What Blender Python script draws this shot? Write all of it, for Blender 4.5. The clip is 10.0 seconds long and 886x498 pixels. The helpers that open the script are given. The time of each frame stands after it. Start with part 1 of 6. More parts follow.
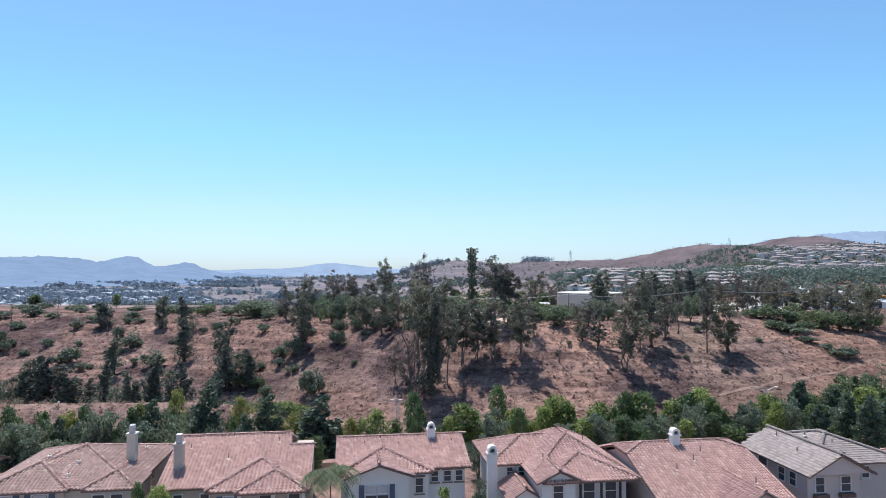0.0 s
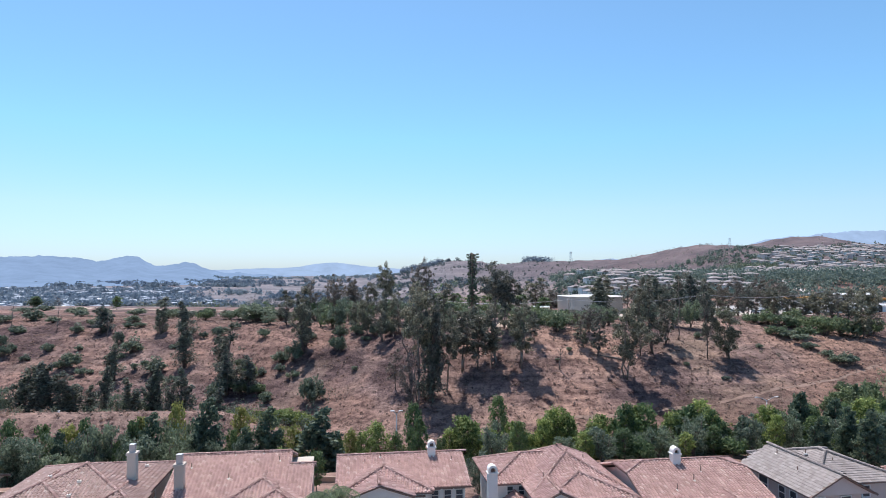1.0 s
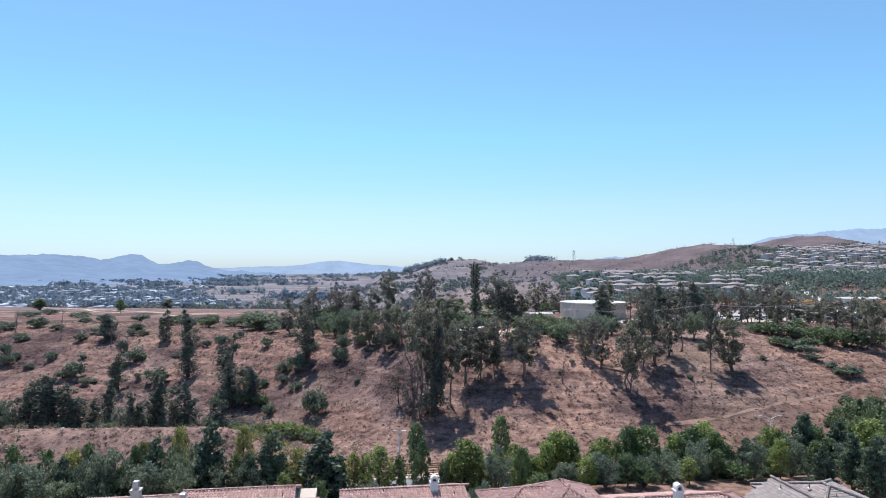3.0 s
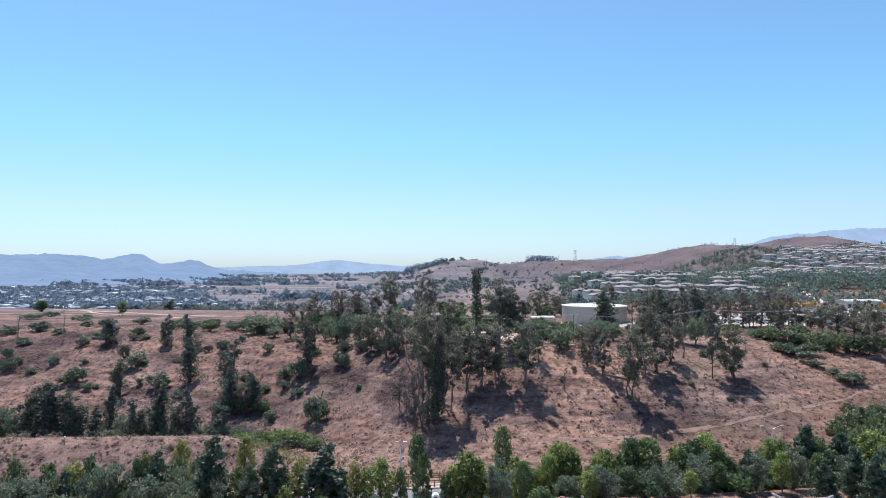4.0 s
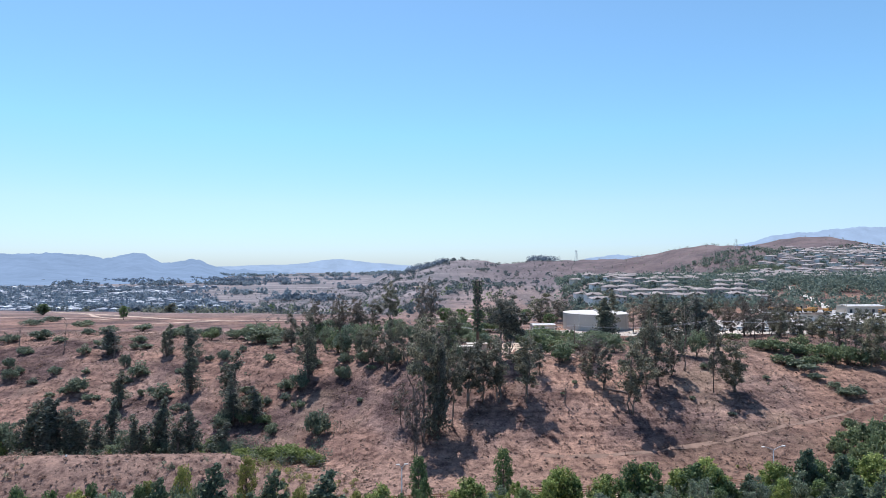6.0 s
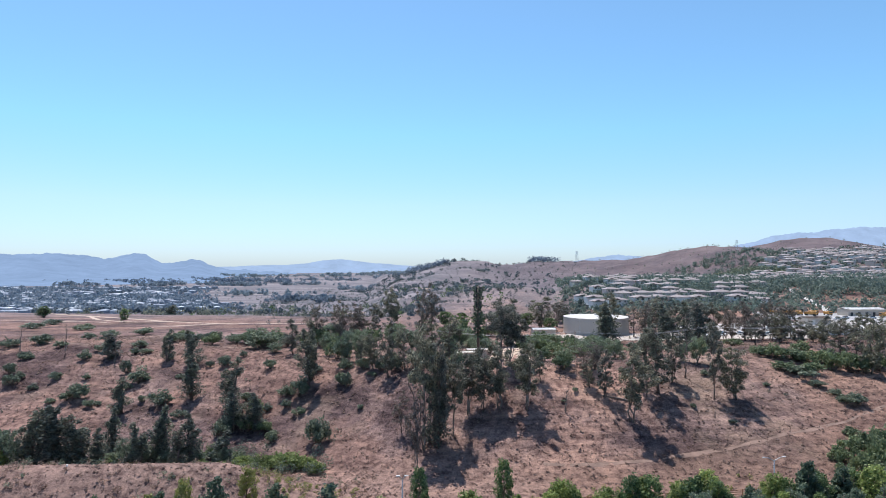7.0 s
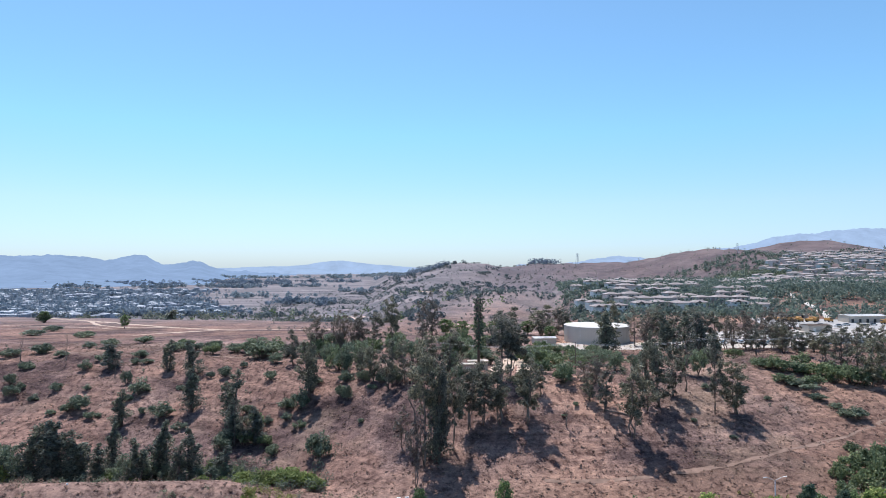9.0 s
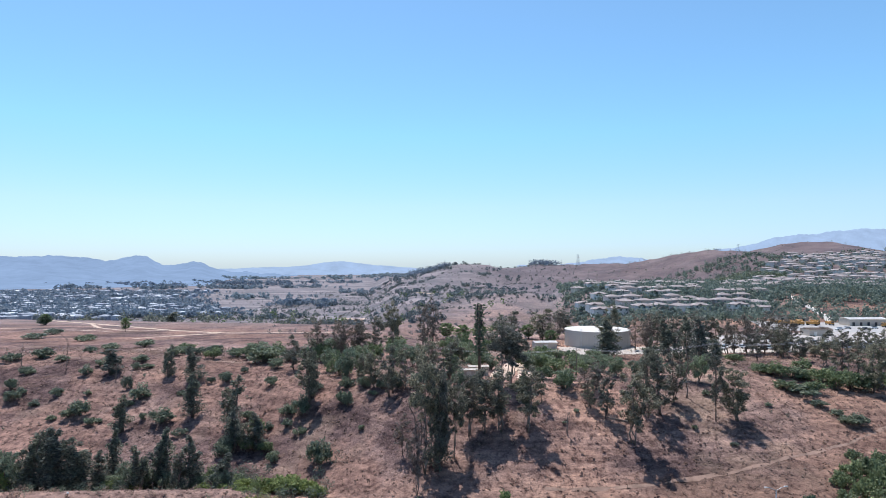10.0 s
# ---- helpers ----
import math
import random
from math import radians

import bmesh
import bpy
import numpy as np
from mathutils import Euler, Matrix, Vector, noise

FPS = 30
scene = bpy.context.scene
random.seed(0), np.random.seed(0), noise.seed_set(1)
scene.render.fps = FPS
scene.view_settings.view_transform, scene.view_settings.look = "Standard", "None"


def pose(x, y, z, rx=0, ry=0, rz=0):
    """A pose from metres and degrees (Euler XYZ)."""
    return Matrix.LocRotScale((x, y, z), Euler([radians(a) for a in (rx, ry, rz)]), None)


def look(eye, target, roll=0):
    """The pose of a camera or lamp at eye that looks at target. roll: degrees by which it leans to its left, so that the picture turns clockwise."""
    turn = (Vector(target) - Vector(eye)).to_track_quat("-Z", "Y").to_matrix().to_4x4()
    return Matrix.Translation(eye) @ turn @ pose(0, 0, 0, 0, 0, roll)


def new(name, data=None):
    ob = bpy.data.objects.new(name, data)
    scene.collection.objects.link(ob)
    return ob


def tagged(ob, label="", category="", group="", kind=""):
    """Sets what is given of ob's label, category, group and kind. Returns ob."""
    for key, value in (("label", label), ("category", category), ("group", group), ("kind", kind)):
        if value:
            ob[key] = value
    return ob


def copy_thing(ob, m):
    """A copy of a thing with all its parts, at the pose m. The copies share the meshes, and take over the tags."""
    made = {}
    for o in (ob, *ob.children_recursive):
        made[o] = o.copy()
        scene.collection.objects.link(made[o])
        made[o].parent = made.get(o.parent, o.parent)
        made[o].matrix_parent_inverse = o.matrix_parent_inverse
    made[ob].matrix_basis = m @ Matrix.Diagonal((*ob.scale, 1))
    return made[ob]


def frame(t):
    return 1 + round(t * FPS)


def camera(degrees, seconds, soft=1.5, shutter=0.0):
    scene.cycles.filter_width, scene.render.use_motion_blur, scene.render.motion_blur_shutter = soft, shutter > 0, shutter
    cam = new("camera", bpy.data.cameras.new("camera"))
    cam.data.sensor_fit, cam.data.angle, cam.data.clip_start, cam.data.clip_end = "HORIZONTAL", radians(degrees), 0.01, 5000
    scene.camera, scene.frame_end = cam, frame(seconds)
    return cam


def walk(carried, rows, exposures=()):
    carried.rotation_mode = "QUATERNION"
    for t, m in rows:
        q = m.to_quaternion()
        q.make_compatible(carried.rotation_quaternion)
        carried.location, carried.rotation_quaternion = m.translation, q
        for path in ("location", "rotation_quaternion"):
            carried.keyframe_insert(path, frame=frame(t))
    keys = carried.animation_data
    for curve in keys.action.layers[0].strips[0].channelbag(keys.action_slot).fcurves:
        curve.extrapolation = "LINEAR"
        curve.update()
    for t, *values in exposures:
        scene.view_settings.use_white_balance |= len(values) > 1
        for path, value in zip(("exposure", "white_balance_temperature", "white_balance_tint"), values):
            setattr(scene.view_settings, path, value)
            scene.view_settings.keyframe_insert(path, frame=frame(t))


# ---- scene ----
from functools import lru_cache

# camera: rises straight up beside the houses; seconds, height, tilt up, turn to the left
cam = camera(70, 10.0, soft=0.92)
PATH = [
    (0, 27.00, 1.891, -0.000),
    (0.5, 28.01, 1.840, 0.002),
    (1, 29.04, 1.813, 0.026),
    (1.5, 30.06, 1.751, 0.063),
    (2, 31.07, 1.676, 0.134),
    (2.5, 32.10, 1.612, 0.206),
    (4, 35.21, 1.484, 0.406),
    (4.5, 36.28, 1.422, 0.434),
    (5, 37.38, 1.369, 0.451),
    (5.5, 38.45, 1.332, 0.474),
    (7, 41.54, 1.301, 0.542),
    (7.5, 42.50, 1.295, 0.564),
    (8, 43.43, 1.321, 0.577),
    (8.5, 44.33, 1.331, 0.586),
    (9, 45.22, 1.354, 0.589),
    (9.5, 46.11, 1.370, 0.599),
    (10, 47.00, 1.384, 0.646),
]
walk(cam, [(t, pose(0, 0, z, 90 + tilt, 0, turn)) for t, z, tilt, turn in PATH], exposures=[(0, 0.0)])

# ---------------------------------------------------------------- world and sun
SUN_AZ, SUN_EL = radians(-22), radians(65)      # from +y towards +x, and above the horizon
world = bpy.data.worlds.new("world")
scene.world = world
world.use_nodes = True
wn = world.node_tree.nodes
sky = wn.new("ShaderNodeTexSky")
sky.sky_type = "NISHITA"
sky.sun_disc = False
sky.sun_elevation, sky.sun_rotation = SUN_EL, SUN_AZ
sky.altitude, sky.air_density, sky.dust_density, sky.ozone_density = 100, 1.0, 0.25, 2.5
wn["Background"].inputs["Strength"].default_value = 0.16
# hazy summer air: paler towards the horizon, bluer overhead
tint = wn.new("ShaderNodeMix")
tint.data_type, tint.blend_type = "RGBA", "MULTIPLY"
tint.inputs[0].default_value = 1.0
way = wn.new("ShaderNodeTexCoord")
split = wn.new("ShaderNodeSeparateXYZ")
haze = wn.new("ShaderNodeValToRGB")
for e, (at, colour) in zip([haze.color_ramp.elements[0], haze.color_ramp.elements[1], haze.color_ramp.elements.new(0.09), haze.color_ramp.elements.new(0.2)],
                           [(0.0, (0.53, 0.685, 1.01)), (0.42, (0.67, 1.125, 1.185)), (0.09, (0.71, 0.822, 1.01)), (0.2, (0.705, 0.99, 1.08))]):
    e.position, e.color = at, (*colour, 1)
wl = world.node_tree.links
wl.new(way.outputs["Generated"], split.inputs[0])
wl.new(split.outputs["Z"], haze.inputs[0])
wl.new(haze.outputs[0], tint.inputs[7])
wl.new(sky.outputs[0], tint.inputs[6])
wl.new(tint.outputs[2], wn["Background"].inputs["Color"])
sun = new("sun", bpy.data.lights.new("sun", "SUN"))
sun.data.energy, sun.data.angle, sun.data.color = 5.6, radians(0.53), (1.0, 0.955, 0.94)
to_sun = Vector((math.sin(SUN_AZ) * math.cos(SUN_EL), math.cos(SUN_AZ) * math.cos(SUN_EL), math.sin(SUN_EL)))
sun.matrix_world = look(to_sun * 100, (0, 0, 0))


# ---------------------------------------------------------------- materials
def material(name, build):
    m = bpy.data.materials.new(name)
    m.use_nodes = True
    nt = m.node_tree
    build(nt, nt.nodes["Principled BSDF"])
    return m


def node(nt, kind, **values):
    n = nt.nodes.new(kind)
    for key, value in values.items():
        n.inputs[key.replace("_", " ")].default_value = value
    return n


def noise_at(nt, scale, detail=4.0, rough=0.6, source="position"):
    n = node(nt, "ShaderNodeTexNoise", Scale=scale, Detail=detail, Roughness=rough)
    if source == "position":
        g = nt.nodes.new("ShaderNodeNewGeometry")
        nt.links.new(g.outputs["Position"], n.inputs["Vector"])
    else:
        g = nt.nodes.new("ShaderNodeTexCoord")
        nt.links.new(g.outputs["Object"], n.inputs["Vector"])
    return n.outputs["Fac"]


def ramp(nt, fac, *stops):
    r = nt.nodes.new("ShaderNodeValToRGB")
    el = r.color_ramp.elements
    while len(el) < len(stops):
        el.new(0.5)
    for e, (p, c) in zip(el, stops):
        e.position, e.color = p, (*c, 1)
    nt.links.new(fac, r.inputs[0])
    return r.outputs[0]


def mix(nt, fac, a, b, how="MIX"):
    m = nt.nodes.new("ShaderNodeMix")
    m.data_type, m.blend_type = "RGBA", how
    for slot, value in ((0, fac), (6, a), (7, b)):
        if isinstance(value, (int, float)):
            m.inputs[slot].default_value = value
        elif isinstance(value, tuple):
            m.inputs[slot].default_value = (*value, 1)
        else:
            nt.links.new(value, m.inputs[slot])
    return m.outputs[2]


def bump(nt, bsdf, height, distance, strength=0.6):
    b = node(nt, "ShaderNodeBump", Strength=strength, Distance=distance)
    nt.links.new(height, b.inputs["Height"])
    nt.links.new(b.outputs[0], bsdf.inputs["Normal"])


def island(nt):
    return nt.nodes.new("ShaderNodeNewGeometry").outputs["Random Per Island"]


def whim(nt):
    return nt.nodes.new("ShaderNodeObjectInfo").outputs["Random"]


def plain(name, colour, rough=0.8, metal=0.0, spread=0.18, scale=1.2, bumped=0.0):
    """A surface of one paint or stuff, with faint stains at two scales."""
    def build(nt, p):
        big = ramp(nt, noise_at(nt, scale * 0.25), (0.3, tuple(c * (1 - spread) for c in colour)), (0.7, tuple(min(1, c * (1 + spread)) for c in colour)))
        fine = ramp(nt, noise_at(nt, scale * 6), (0.3, (1 - spread,) * 3), (0.7, (1, 1, 1)))
        nt.links.new(mix(nt, 0.6, big, fine, "MULTIPLY"), p.inputs["Base Color"])
        p.inputs["Roughness"].default_value, p.inputs["Metallic"].default_value = rough, metal
        if bumped:
            bump(nt, p, noise_at(nt, scale * 10), bumped)
    return material(name, build)


def leafy(name, dark, mid, light, through_light=0.25):
    def build(nt, p):
        col = ramp(nt, island(nt), (0.0, dark), (0.5, mid), (1.0, light))
        tone = ramp(nt, whim(nt), (0.0, (0.78, 0.8, 0.85)), (1.0, (1.15, 1.12, 1.0)))
        col = mix(nt, 1.0, col, tone, "MULTIPLY")
        nt.links.new(col, p.inputs["Base Color"])
        p.inputs["Roughness"].default_value = 0.65
        p.inputs["Specular IOR Level"].default_value = 0.3
        t = nt.nodes.new("ShaderNodeBsdfTranslucent")
        nt.links.new(col, t.inputs["Color"])
        mx = node(nt, "ShaderNodeMixShader", Fac=through_light)
        nt.links.new(p.outputs[0], mx.inputs[1])
        nt.links.new(t.outputs[0], mx.inputs[2])
        nt.links.new(mx.outputs[0], nt.nodes["Material Output"].inputs["Surface"])
    return material(name, build)


def dry_ground(nt, p):
    broad = ramp(nt, noise_at(nt, 0.012, 6, 0.62), (0.36, (0.100, 0.073, 0.073)), (0.5, (0.172, 0.125, 0.119)), (0.64, (0.275, 0.206, 0.184)))
    patch = ramp(nt, noise_at(nt, 0.075, 8, 0.7), (0.36, (0.40, 0.375, 0.40)), (0.48, (0.88, 0.86, 0.87)), (0.62, (1.32, 1.30, 1.24)))
    col = mix(nt, 1.0, broad, patch, "MULTIPLY")
    mid = ramp(nt, noise_at(nt, 0.45, 6, 0.7), (0.36, (0.42, 0.39, 0.41)), (0.5, (0.98, 0.98, 0.98)), (0.66, (1.46, 1.44, 1.38)))
    col = mix(nt, 0.9, col, mid, "MULTIPLY")
    fine = ramp(nt, noise_at(nt, 1.8, 5, 0.75), (0.32, (0.66, 0.63, 0.63)), (0.68, (1.22, 1.2, 1.17)))
    col = mix(nt, 0.9, col, fine, "MULTIPLY")
    straw = ramp(nt, noise_at(nt, 0.03, 6, 0.65), (0.52, (0, 0, 0)), (0.66, (0.75, 0.75, 0.75)))
    col = mix(nt, straw, col, mix(nt, 1.0, (0.295, 0.222, 0.174), fine, "MULTIPLY"))
    rust = ramp(nt, noise_at(nt, 0.021, 5, 0.6), (0.44, (0.85, 0.85, 0.85)), (0.54, (0, 0, 0)))
    col = mix(nt, rust, col, mix(nt, 1.0, (0.268, 0.172, 0.138), mid, "MULTIPLY"))
    scrub = ramp(nt, noise_at(nt, 0.02, 6, 0.65), (0.6, (0, 0, 0)), (0.72, (0.4, 0.4, 0.4)))
    col = mix(nt, scrub, col, (0.16, 0.145, 0.10))
    # paths trodden along the contours, with darker grass between them
    flat = nt.nodes.new("ShaderNodeMapping")
    flat.inputs["Scale"].default_value = (0.022, 0.022, 0.75)
    where = nt.nodes.new("ShaderNodeNewGeometry")
    nt.links.new(where.outputs["Position"], flat.inputs["Vector"])
    lines = node(nt, "ShaderNodeTexNoise", Scale=1.0, Detail=4.0, Roughness=0.62)
    nt.links.new(flat.outputs[0], lines.inputs["Vector"])
    col = mix(nt, 0.8, col, ramp(nt, lines.outputs["Fac"], (0.36, (0.60, 0.58, 0.60)), (0.48, (0.96, 0.95, 0.96)), (0.60, (1.36, 1.34, 1.30))), "MULTIPLY")
    # lighter across the eastern shoulder, darker towards the ravine
    side = nt.nodes.new("ShaderNodeSeparateXYZ")
    nt.links.new(where.outputs["Position"], side.inputs[0])
    along_x = nt.nodes.new("ShaderNodeMapRange")
    along_x.inputs["From Min"].default_value, along_x.inputs["From Max"].default_value = -55, 115
    nt.links.new(side.outputs["X"], along_x.inputs["Value"])
    col = mix(nt, 1.0, col, ramp(nt, along_x.outputs[0], (0.0, (0.90, 0.87, 0.89)), (0.3, (0.94, 0.91, 0.92)), (0.53, (1.44, 1.40, 1.35)), (0.72, (1.06, 1.03, 1.0)), (1.0, (0.92, 0.89, 0.86))), "MULTIPLY")
    # pale graded soil on the bank by the road in the west, rust-coloured grass at the hill's foot in the east
    low = nt.nodes.new("ShaderNodeMapRange")
    low.inputs["From Min"].default_value, low.inputs["From Max"].default_value = 158, 146
    nt.links.new(side.outputs["Y"], low.inputs["Value"])
    east_side = ramp(nt, along_x.outputs[0], (0.25, (0, 0, 0)), (0.5, (1, 1, 1)))
    soil = mix(nt, east_side, mix(nt, 1.0, (0.285, 0.190, 0.158), mid, "MULTIPLY"), mix(nt, 1.0, (0.225, 0.142, 0.110), mid, "MULTIPLY"))
    soft = nt.nodes.new("ShaderNodeMath")
    soft.operation = "MULTIPLY"
    soft.inputs[1].default_value = 0.78
    nt.links.new(low.outputs[0], soft.inputs[0])
    col = mix(nt, soft.outputs[0], col, soil)
    # the land beyond the mesa turns grey-mauve: distance haze put into its colour
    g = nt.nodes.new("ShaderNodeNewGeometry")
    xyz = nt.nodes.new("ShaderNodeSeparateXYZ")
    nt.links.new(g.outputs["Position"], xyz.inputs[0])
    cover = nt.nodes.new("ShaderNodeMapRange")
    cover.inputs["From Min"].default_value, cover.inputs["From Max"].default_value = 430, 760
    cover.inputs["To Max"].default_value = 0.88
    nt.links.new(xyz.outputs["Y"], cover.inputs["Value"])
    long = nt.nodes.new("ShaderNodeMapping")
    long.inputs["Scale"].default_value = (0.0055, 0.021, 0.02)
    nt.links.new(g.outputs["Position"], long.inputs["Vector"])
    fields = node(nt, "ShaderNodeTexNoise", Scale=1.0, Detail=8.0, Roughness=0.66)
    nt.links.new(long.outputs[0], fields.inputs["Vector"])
    hazed_land = ramp(nt, fields.outputs["Fac"], (0.40, (0.118, 0.124, 0.138)), (0.5, (0.182, 0.174, 0.190)), (0.62, (0.275, 0.250, 0.260)))
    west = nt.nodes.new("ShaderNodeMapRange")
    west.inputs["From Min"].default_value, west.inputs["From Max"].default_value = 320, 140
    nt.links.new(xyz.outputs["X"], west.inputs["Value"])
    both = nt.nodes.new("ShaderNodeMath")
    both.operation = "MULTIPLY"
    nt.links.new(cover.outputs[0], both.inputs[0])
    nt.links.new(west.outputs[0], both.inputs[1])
    col = mix(nt, both.outputs[0], col, hazed_land)
    # and the eastern hills turn a darker mauve-brown
    hill_tone = nt.nodes.new("ShaderNodeMapRange")
    hill_tone.inputs["From Min"].default_value, hill_tone.inputs["From Max"].default_value = 620, 860
    hill_tone.inputs["To Max"].default_value = 0.85
    nt.links.new(xyz.outputs["Y"], hill_tone.inputs["Value"])
    hill = ramp(nt, noise_at(nt, 0.02, 8, 0.7), (0.38, (0.090, 0.077, 0.088)), (0.52, (0.132, 0.109, 0.119)), (0.68, (0.190, 0.155, 0.159)))
    east = nt.nodes.new("ShaderNodeMapRange")
    east.inputs["From Min"].default_value, east.inputs["From Max"].default_value = -40, 160
    nt.links.new(xyz.outputs["X"], east.inputs["Value"])
    hills = nt.nodes.new("ShaderNodeMath")
    hills.operation = "MULTIPLY"
    nt.links.new(hill_tone.outputs[0], hills.inputs[0])
    nt.links.new(east.outputs[0], hills.inputs[1])
    col = mix(nt, hills.outputs[0], col, hill)
    nt.links.new(col, p.inputs["Base Color"])
    p.inputs["Roughness"].default_value = 0.95
    p.inputs["Specular IOR Level"].default_value = 0.1
    bump(nt, p, noise_at(nt, 0.8, 6, 0.75), 0.6, 0.9)


def tile_colours(name, stops, rough=0.75):
    def build(nt, p):
        col = ramp(nt, island(nt), *stops)
        stain = ramp(nt, noise_at(nt, 0.5, 5, 0.6), (0.35, (0.84, 0.82, 0.82)), (0.6, (1, 1, 1)))
        nt.links.new(mix(nt, 0.8, col, stain, "MULTIPLY"), p.inputs["Base Color"])
        p.inputs["Roughness"].default_value = rough
    return material(name, build)


def by_island(name, *stops, rough=0.85):
    def build(nt, p):
        col = ramp(nt, island(nt), *stops)
        nt.links.new(mix(nt, 0.5, col, ramp(nt, noise_at(nt, 0.4), (0.3, (0.7, 0.7, 0.7)), (0.7, (1, 1, 1))), "MULTIPLY"), p.inputs["Base Color"])
        p.inputs["Roughness"].default_value = rough
    return material(name, build)


def straw_of(name, *stops):
    """Dry blades that let much of the light through."""
    def build(nt, p):
        col = ramp(nt, island(nt), *stops)
        nt.links.new(col, p.inputs["Base Color"])
        p.inputs["Roughness"].default_value = 0.9
        t = nt.nodes.new("ShaderNodeBsdfTranslucent")
        nt.links.new(col, t.inputs["Color"])
        mx = node(nt, "ShaderNodeMixShader", Fac=0.6)
        nt.links.new(p.outputs[0], mx.inputs[1])
        nt.links.new(t.outputs[0], mx.inputs[2])
        nt.links.new(mx.outputs[0], nt.nodes["Material Output"].inputs["Surface"])
    return material(name, build)


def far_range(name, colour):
    """A range of hills so far off that it is a plain backdrop: the light of the haze before it is put into its glow."""
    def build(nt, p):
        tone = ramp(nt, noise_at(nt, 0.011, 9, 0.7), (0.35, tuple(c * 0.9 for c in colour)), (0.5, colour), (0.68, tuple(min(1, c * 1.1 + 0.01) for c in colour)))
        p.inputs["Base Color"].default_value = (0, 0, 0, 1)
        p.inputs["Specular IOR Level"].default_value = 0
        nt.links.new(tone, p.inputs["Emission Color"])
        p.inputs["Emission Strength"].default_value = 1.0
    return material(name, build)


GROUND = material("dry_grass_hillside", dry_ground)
TRODDEN = plain("trodden_earth", (0.255, 0.168, 0.130), 0.95, spread=0.3)
TRAIL = plain("bare_sand", (0.52, 0.40, 0.31), 0.95, spread=0.2)
ASPHALT = plain("sunlit_asphalt", (0.20, 0.20, 0.21), 0.9, spread=0.12)
CONCRETE = plain("concrete", (0.50, 0.48, 0.45), 0.9)
FENCE_WOOD = plain("red_brown_rail", (0.33, 0.19, 0.12), 0.8)
BARK = plain("grey_bark", (0.16, 0.125, 0.105), 0.95, bumped=0.03)
PALE_BARK = plain("pale_bark", (0.22, 0.19, 0.165), 0.9, bumped=0.02)
DEAD_WOOD = plain("dead_wood", (0.24, 0.19, 0.16), 0.9)
LEAF = {
    "gum": leafy("gum_leaves", (0.080, 0.088, 0.072), (0.182, 0.184, 0.147), (0.365, 0.352, 0.275), 0.42),
    "brown_gum": leafy("browning_gum_leaves", (0.100, 0.088, 0.080), (0.185, 0.160, 0.140), (0.300, 0.262, 0.215), 0.36),
    "dark": leafy("dark_needles", (0.075, 0.090, 0.078), (0.150, 0.168, 0.140), (0.270, 0.288, 0.232), 0.45),
    "pine": leafy("pine_needles", (0.055, 0.091, 0.071), (0.104, 0.149, 0.105), (0.177, 0.220, 0.142), 0.3),
    "bright": leafy("bright_green_leaves", (0.110, 0.165, 0.055), (0.250, 0.320, 0.110), (0.44, 0.49, 0.190), 0.46),
    "deep": leafy("deep_green_leaves", (0.073, 0.122, 0.059), (0.128, 0.193, 0.085), (0.213, 0.281, 0.122), 0.38),
    "grey": leafy("grey_green_leaves", (0.104, 0.142, 0.098), (0.190, 0.242, 0.170), (0.315, 0.370, 0.265), 0.42),
    "sage": leafy("sage_scrub_leaves", (0.095, 0.124, 0.094), (0.165, 0.202, 0.150), (0.258, 0.298, 0.220), 0.34),
    "shrub": leafy("green_shrub_leaves", (0.098, 0.134, 0.076), (0.165, 0.213, 0.116), (0.262, 0.311, 0.177), 0.35),
    "lime": leafy("lime_shrub_leaves", (0.120, 0.165, 0.060), (0.200, 0.260, 0.095), (0.300, 0.350, 0.150), 0.4),
    "yellow": leafy("yellow_green_leaves", (0.190, 0.215, 0.070), (0.290, 0.305, 0.105), (0.42, 0.405, 0.16), 0.4),
    # pale blue put into the valley leaf colour in place of haze
    "valley": leafy("hazy_valley_leaves", (0.145, 0.195, 0.245), (0.195, 0.250, 0.305), (0.27, 0.33, 0.39), 0.5),
    # grey-blue put into far wood and scrub leaves to stand for haze
    "far_wood": leafy("hazed_wood_leaves", (0.095, 0.125, 0.140), (0.140, 0.175, 0.190), (0.205, 0.24, 0.25), 0.4),
    "far_scrub": leafy("hazed_scrub_leaves", (0.120, 0.138, 0.142), (0.165, 0.178, 0.180), (0.225, 0.232, 0.23), 0.4),
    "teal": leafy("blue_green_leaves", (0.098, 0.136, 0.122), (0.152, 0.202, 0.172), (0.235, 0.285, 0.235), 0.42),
    "brush": leafy("dry_brush_twigs", (0.19, 0.135, 0.118), (0.29, 0.210, 0.180), (0.42, 0.32, 0.27), 0.6),
}
STRAW = straw_of("dry_tufts", (0.0, (0.14, 0.098, 0.088)), (0.5, (0.225, 0.158, 0.135)), (1.0, (0.35, 0.262, 0.21)))
TERRACOTTA = tile_colours("terracotta_tiles", [(0.0, (0.43, 0.262, 0.225)), (0.4, (0.50, 0.312, 0.272)), (0.9, (0.57, 0.362, 0.318)), (1.0, (0.64, 0.46, 0.40))])
CLAY_BROWN = tile_colours("brown_clay_tiles", [(0.0, (0.40, 0.265, 0.225)), (0.4, (0.45, 0.305, 0.26)), (0.9, (0.50, 0.345, 0.30)), (1.0, (0.58, 0.45, 0.39))])
SLATE_TILE = tile_colours("grey_concrete_tiles", [(0.0, (0.235, 0.198, 0.182)), (0.5, (0.285, 0.243, 0.224)), (1.0, (0.335, 0.290, 0.270))])
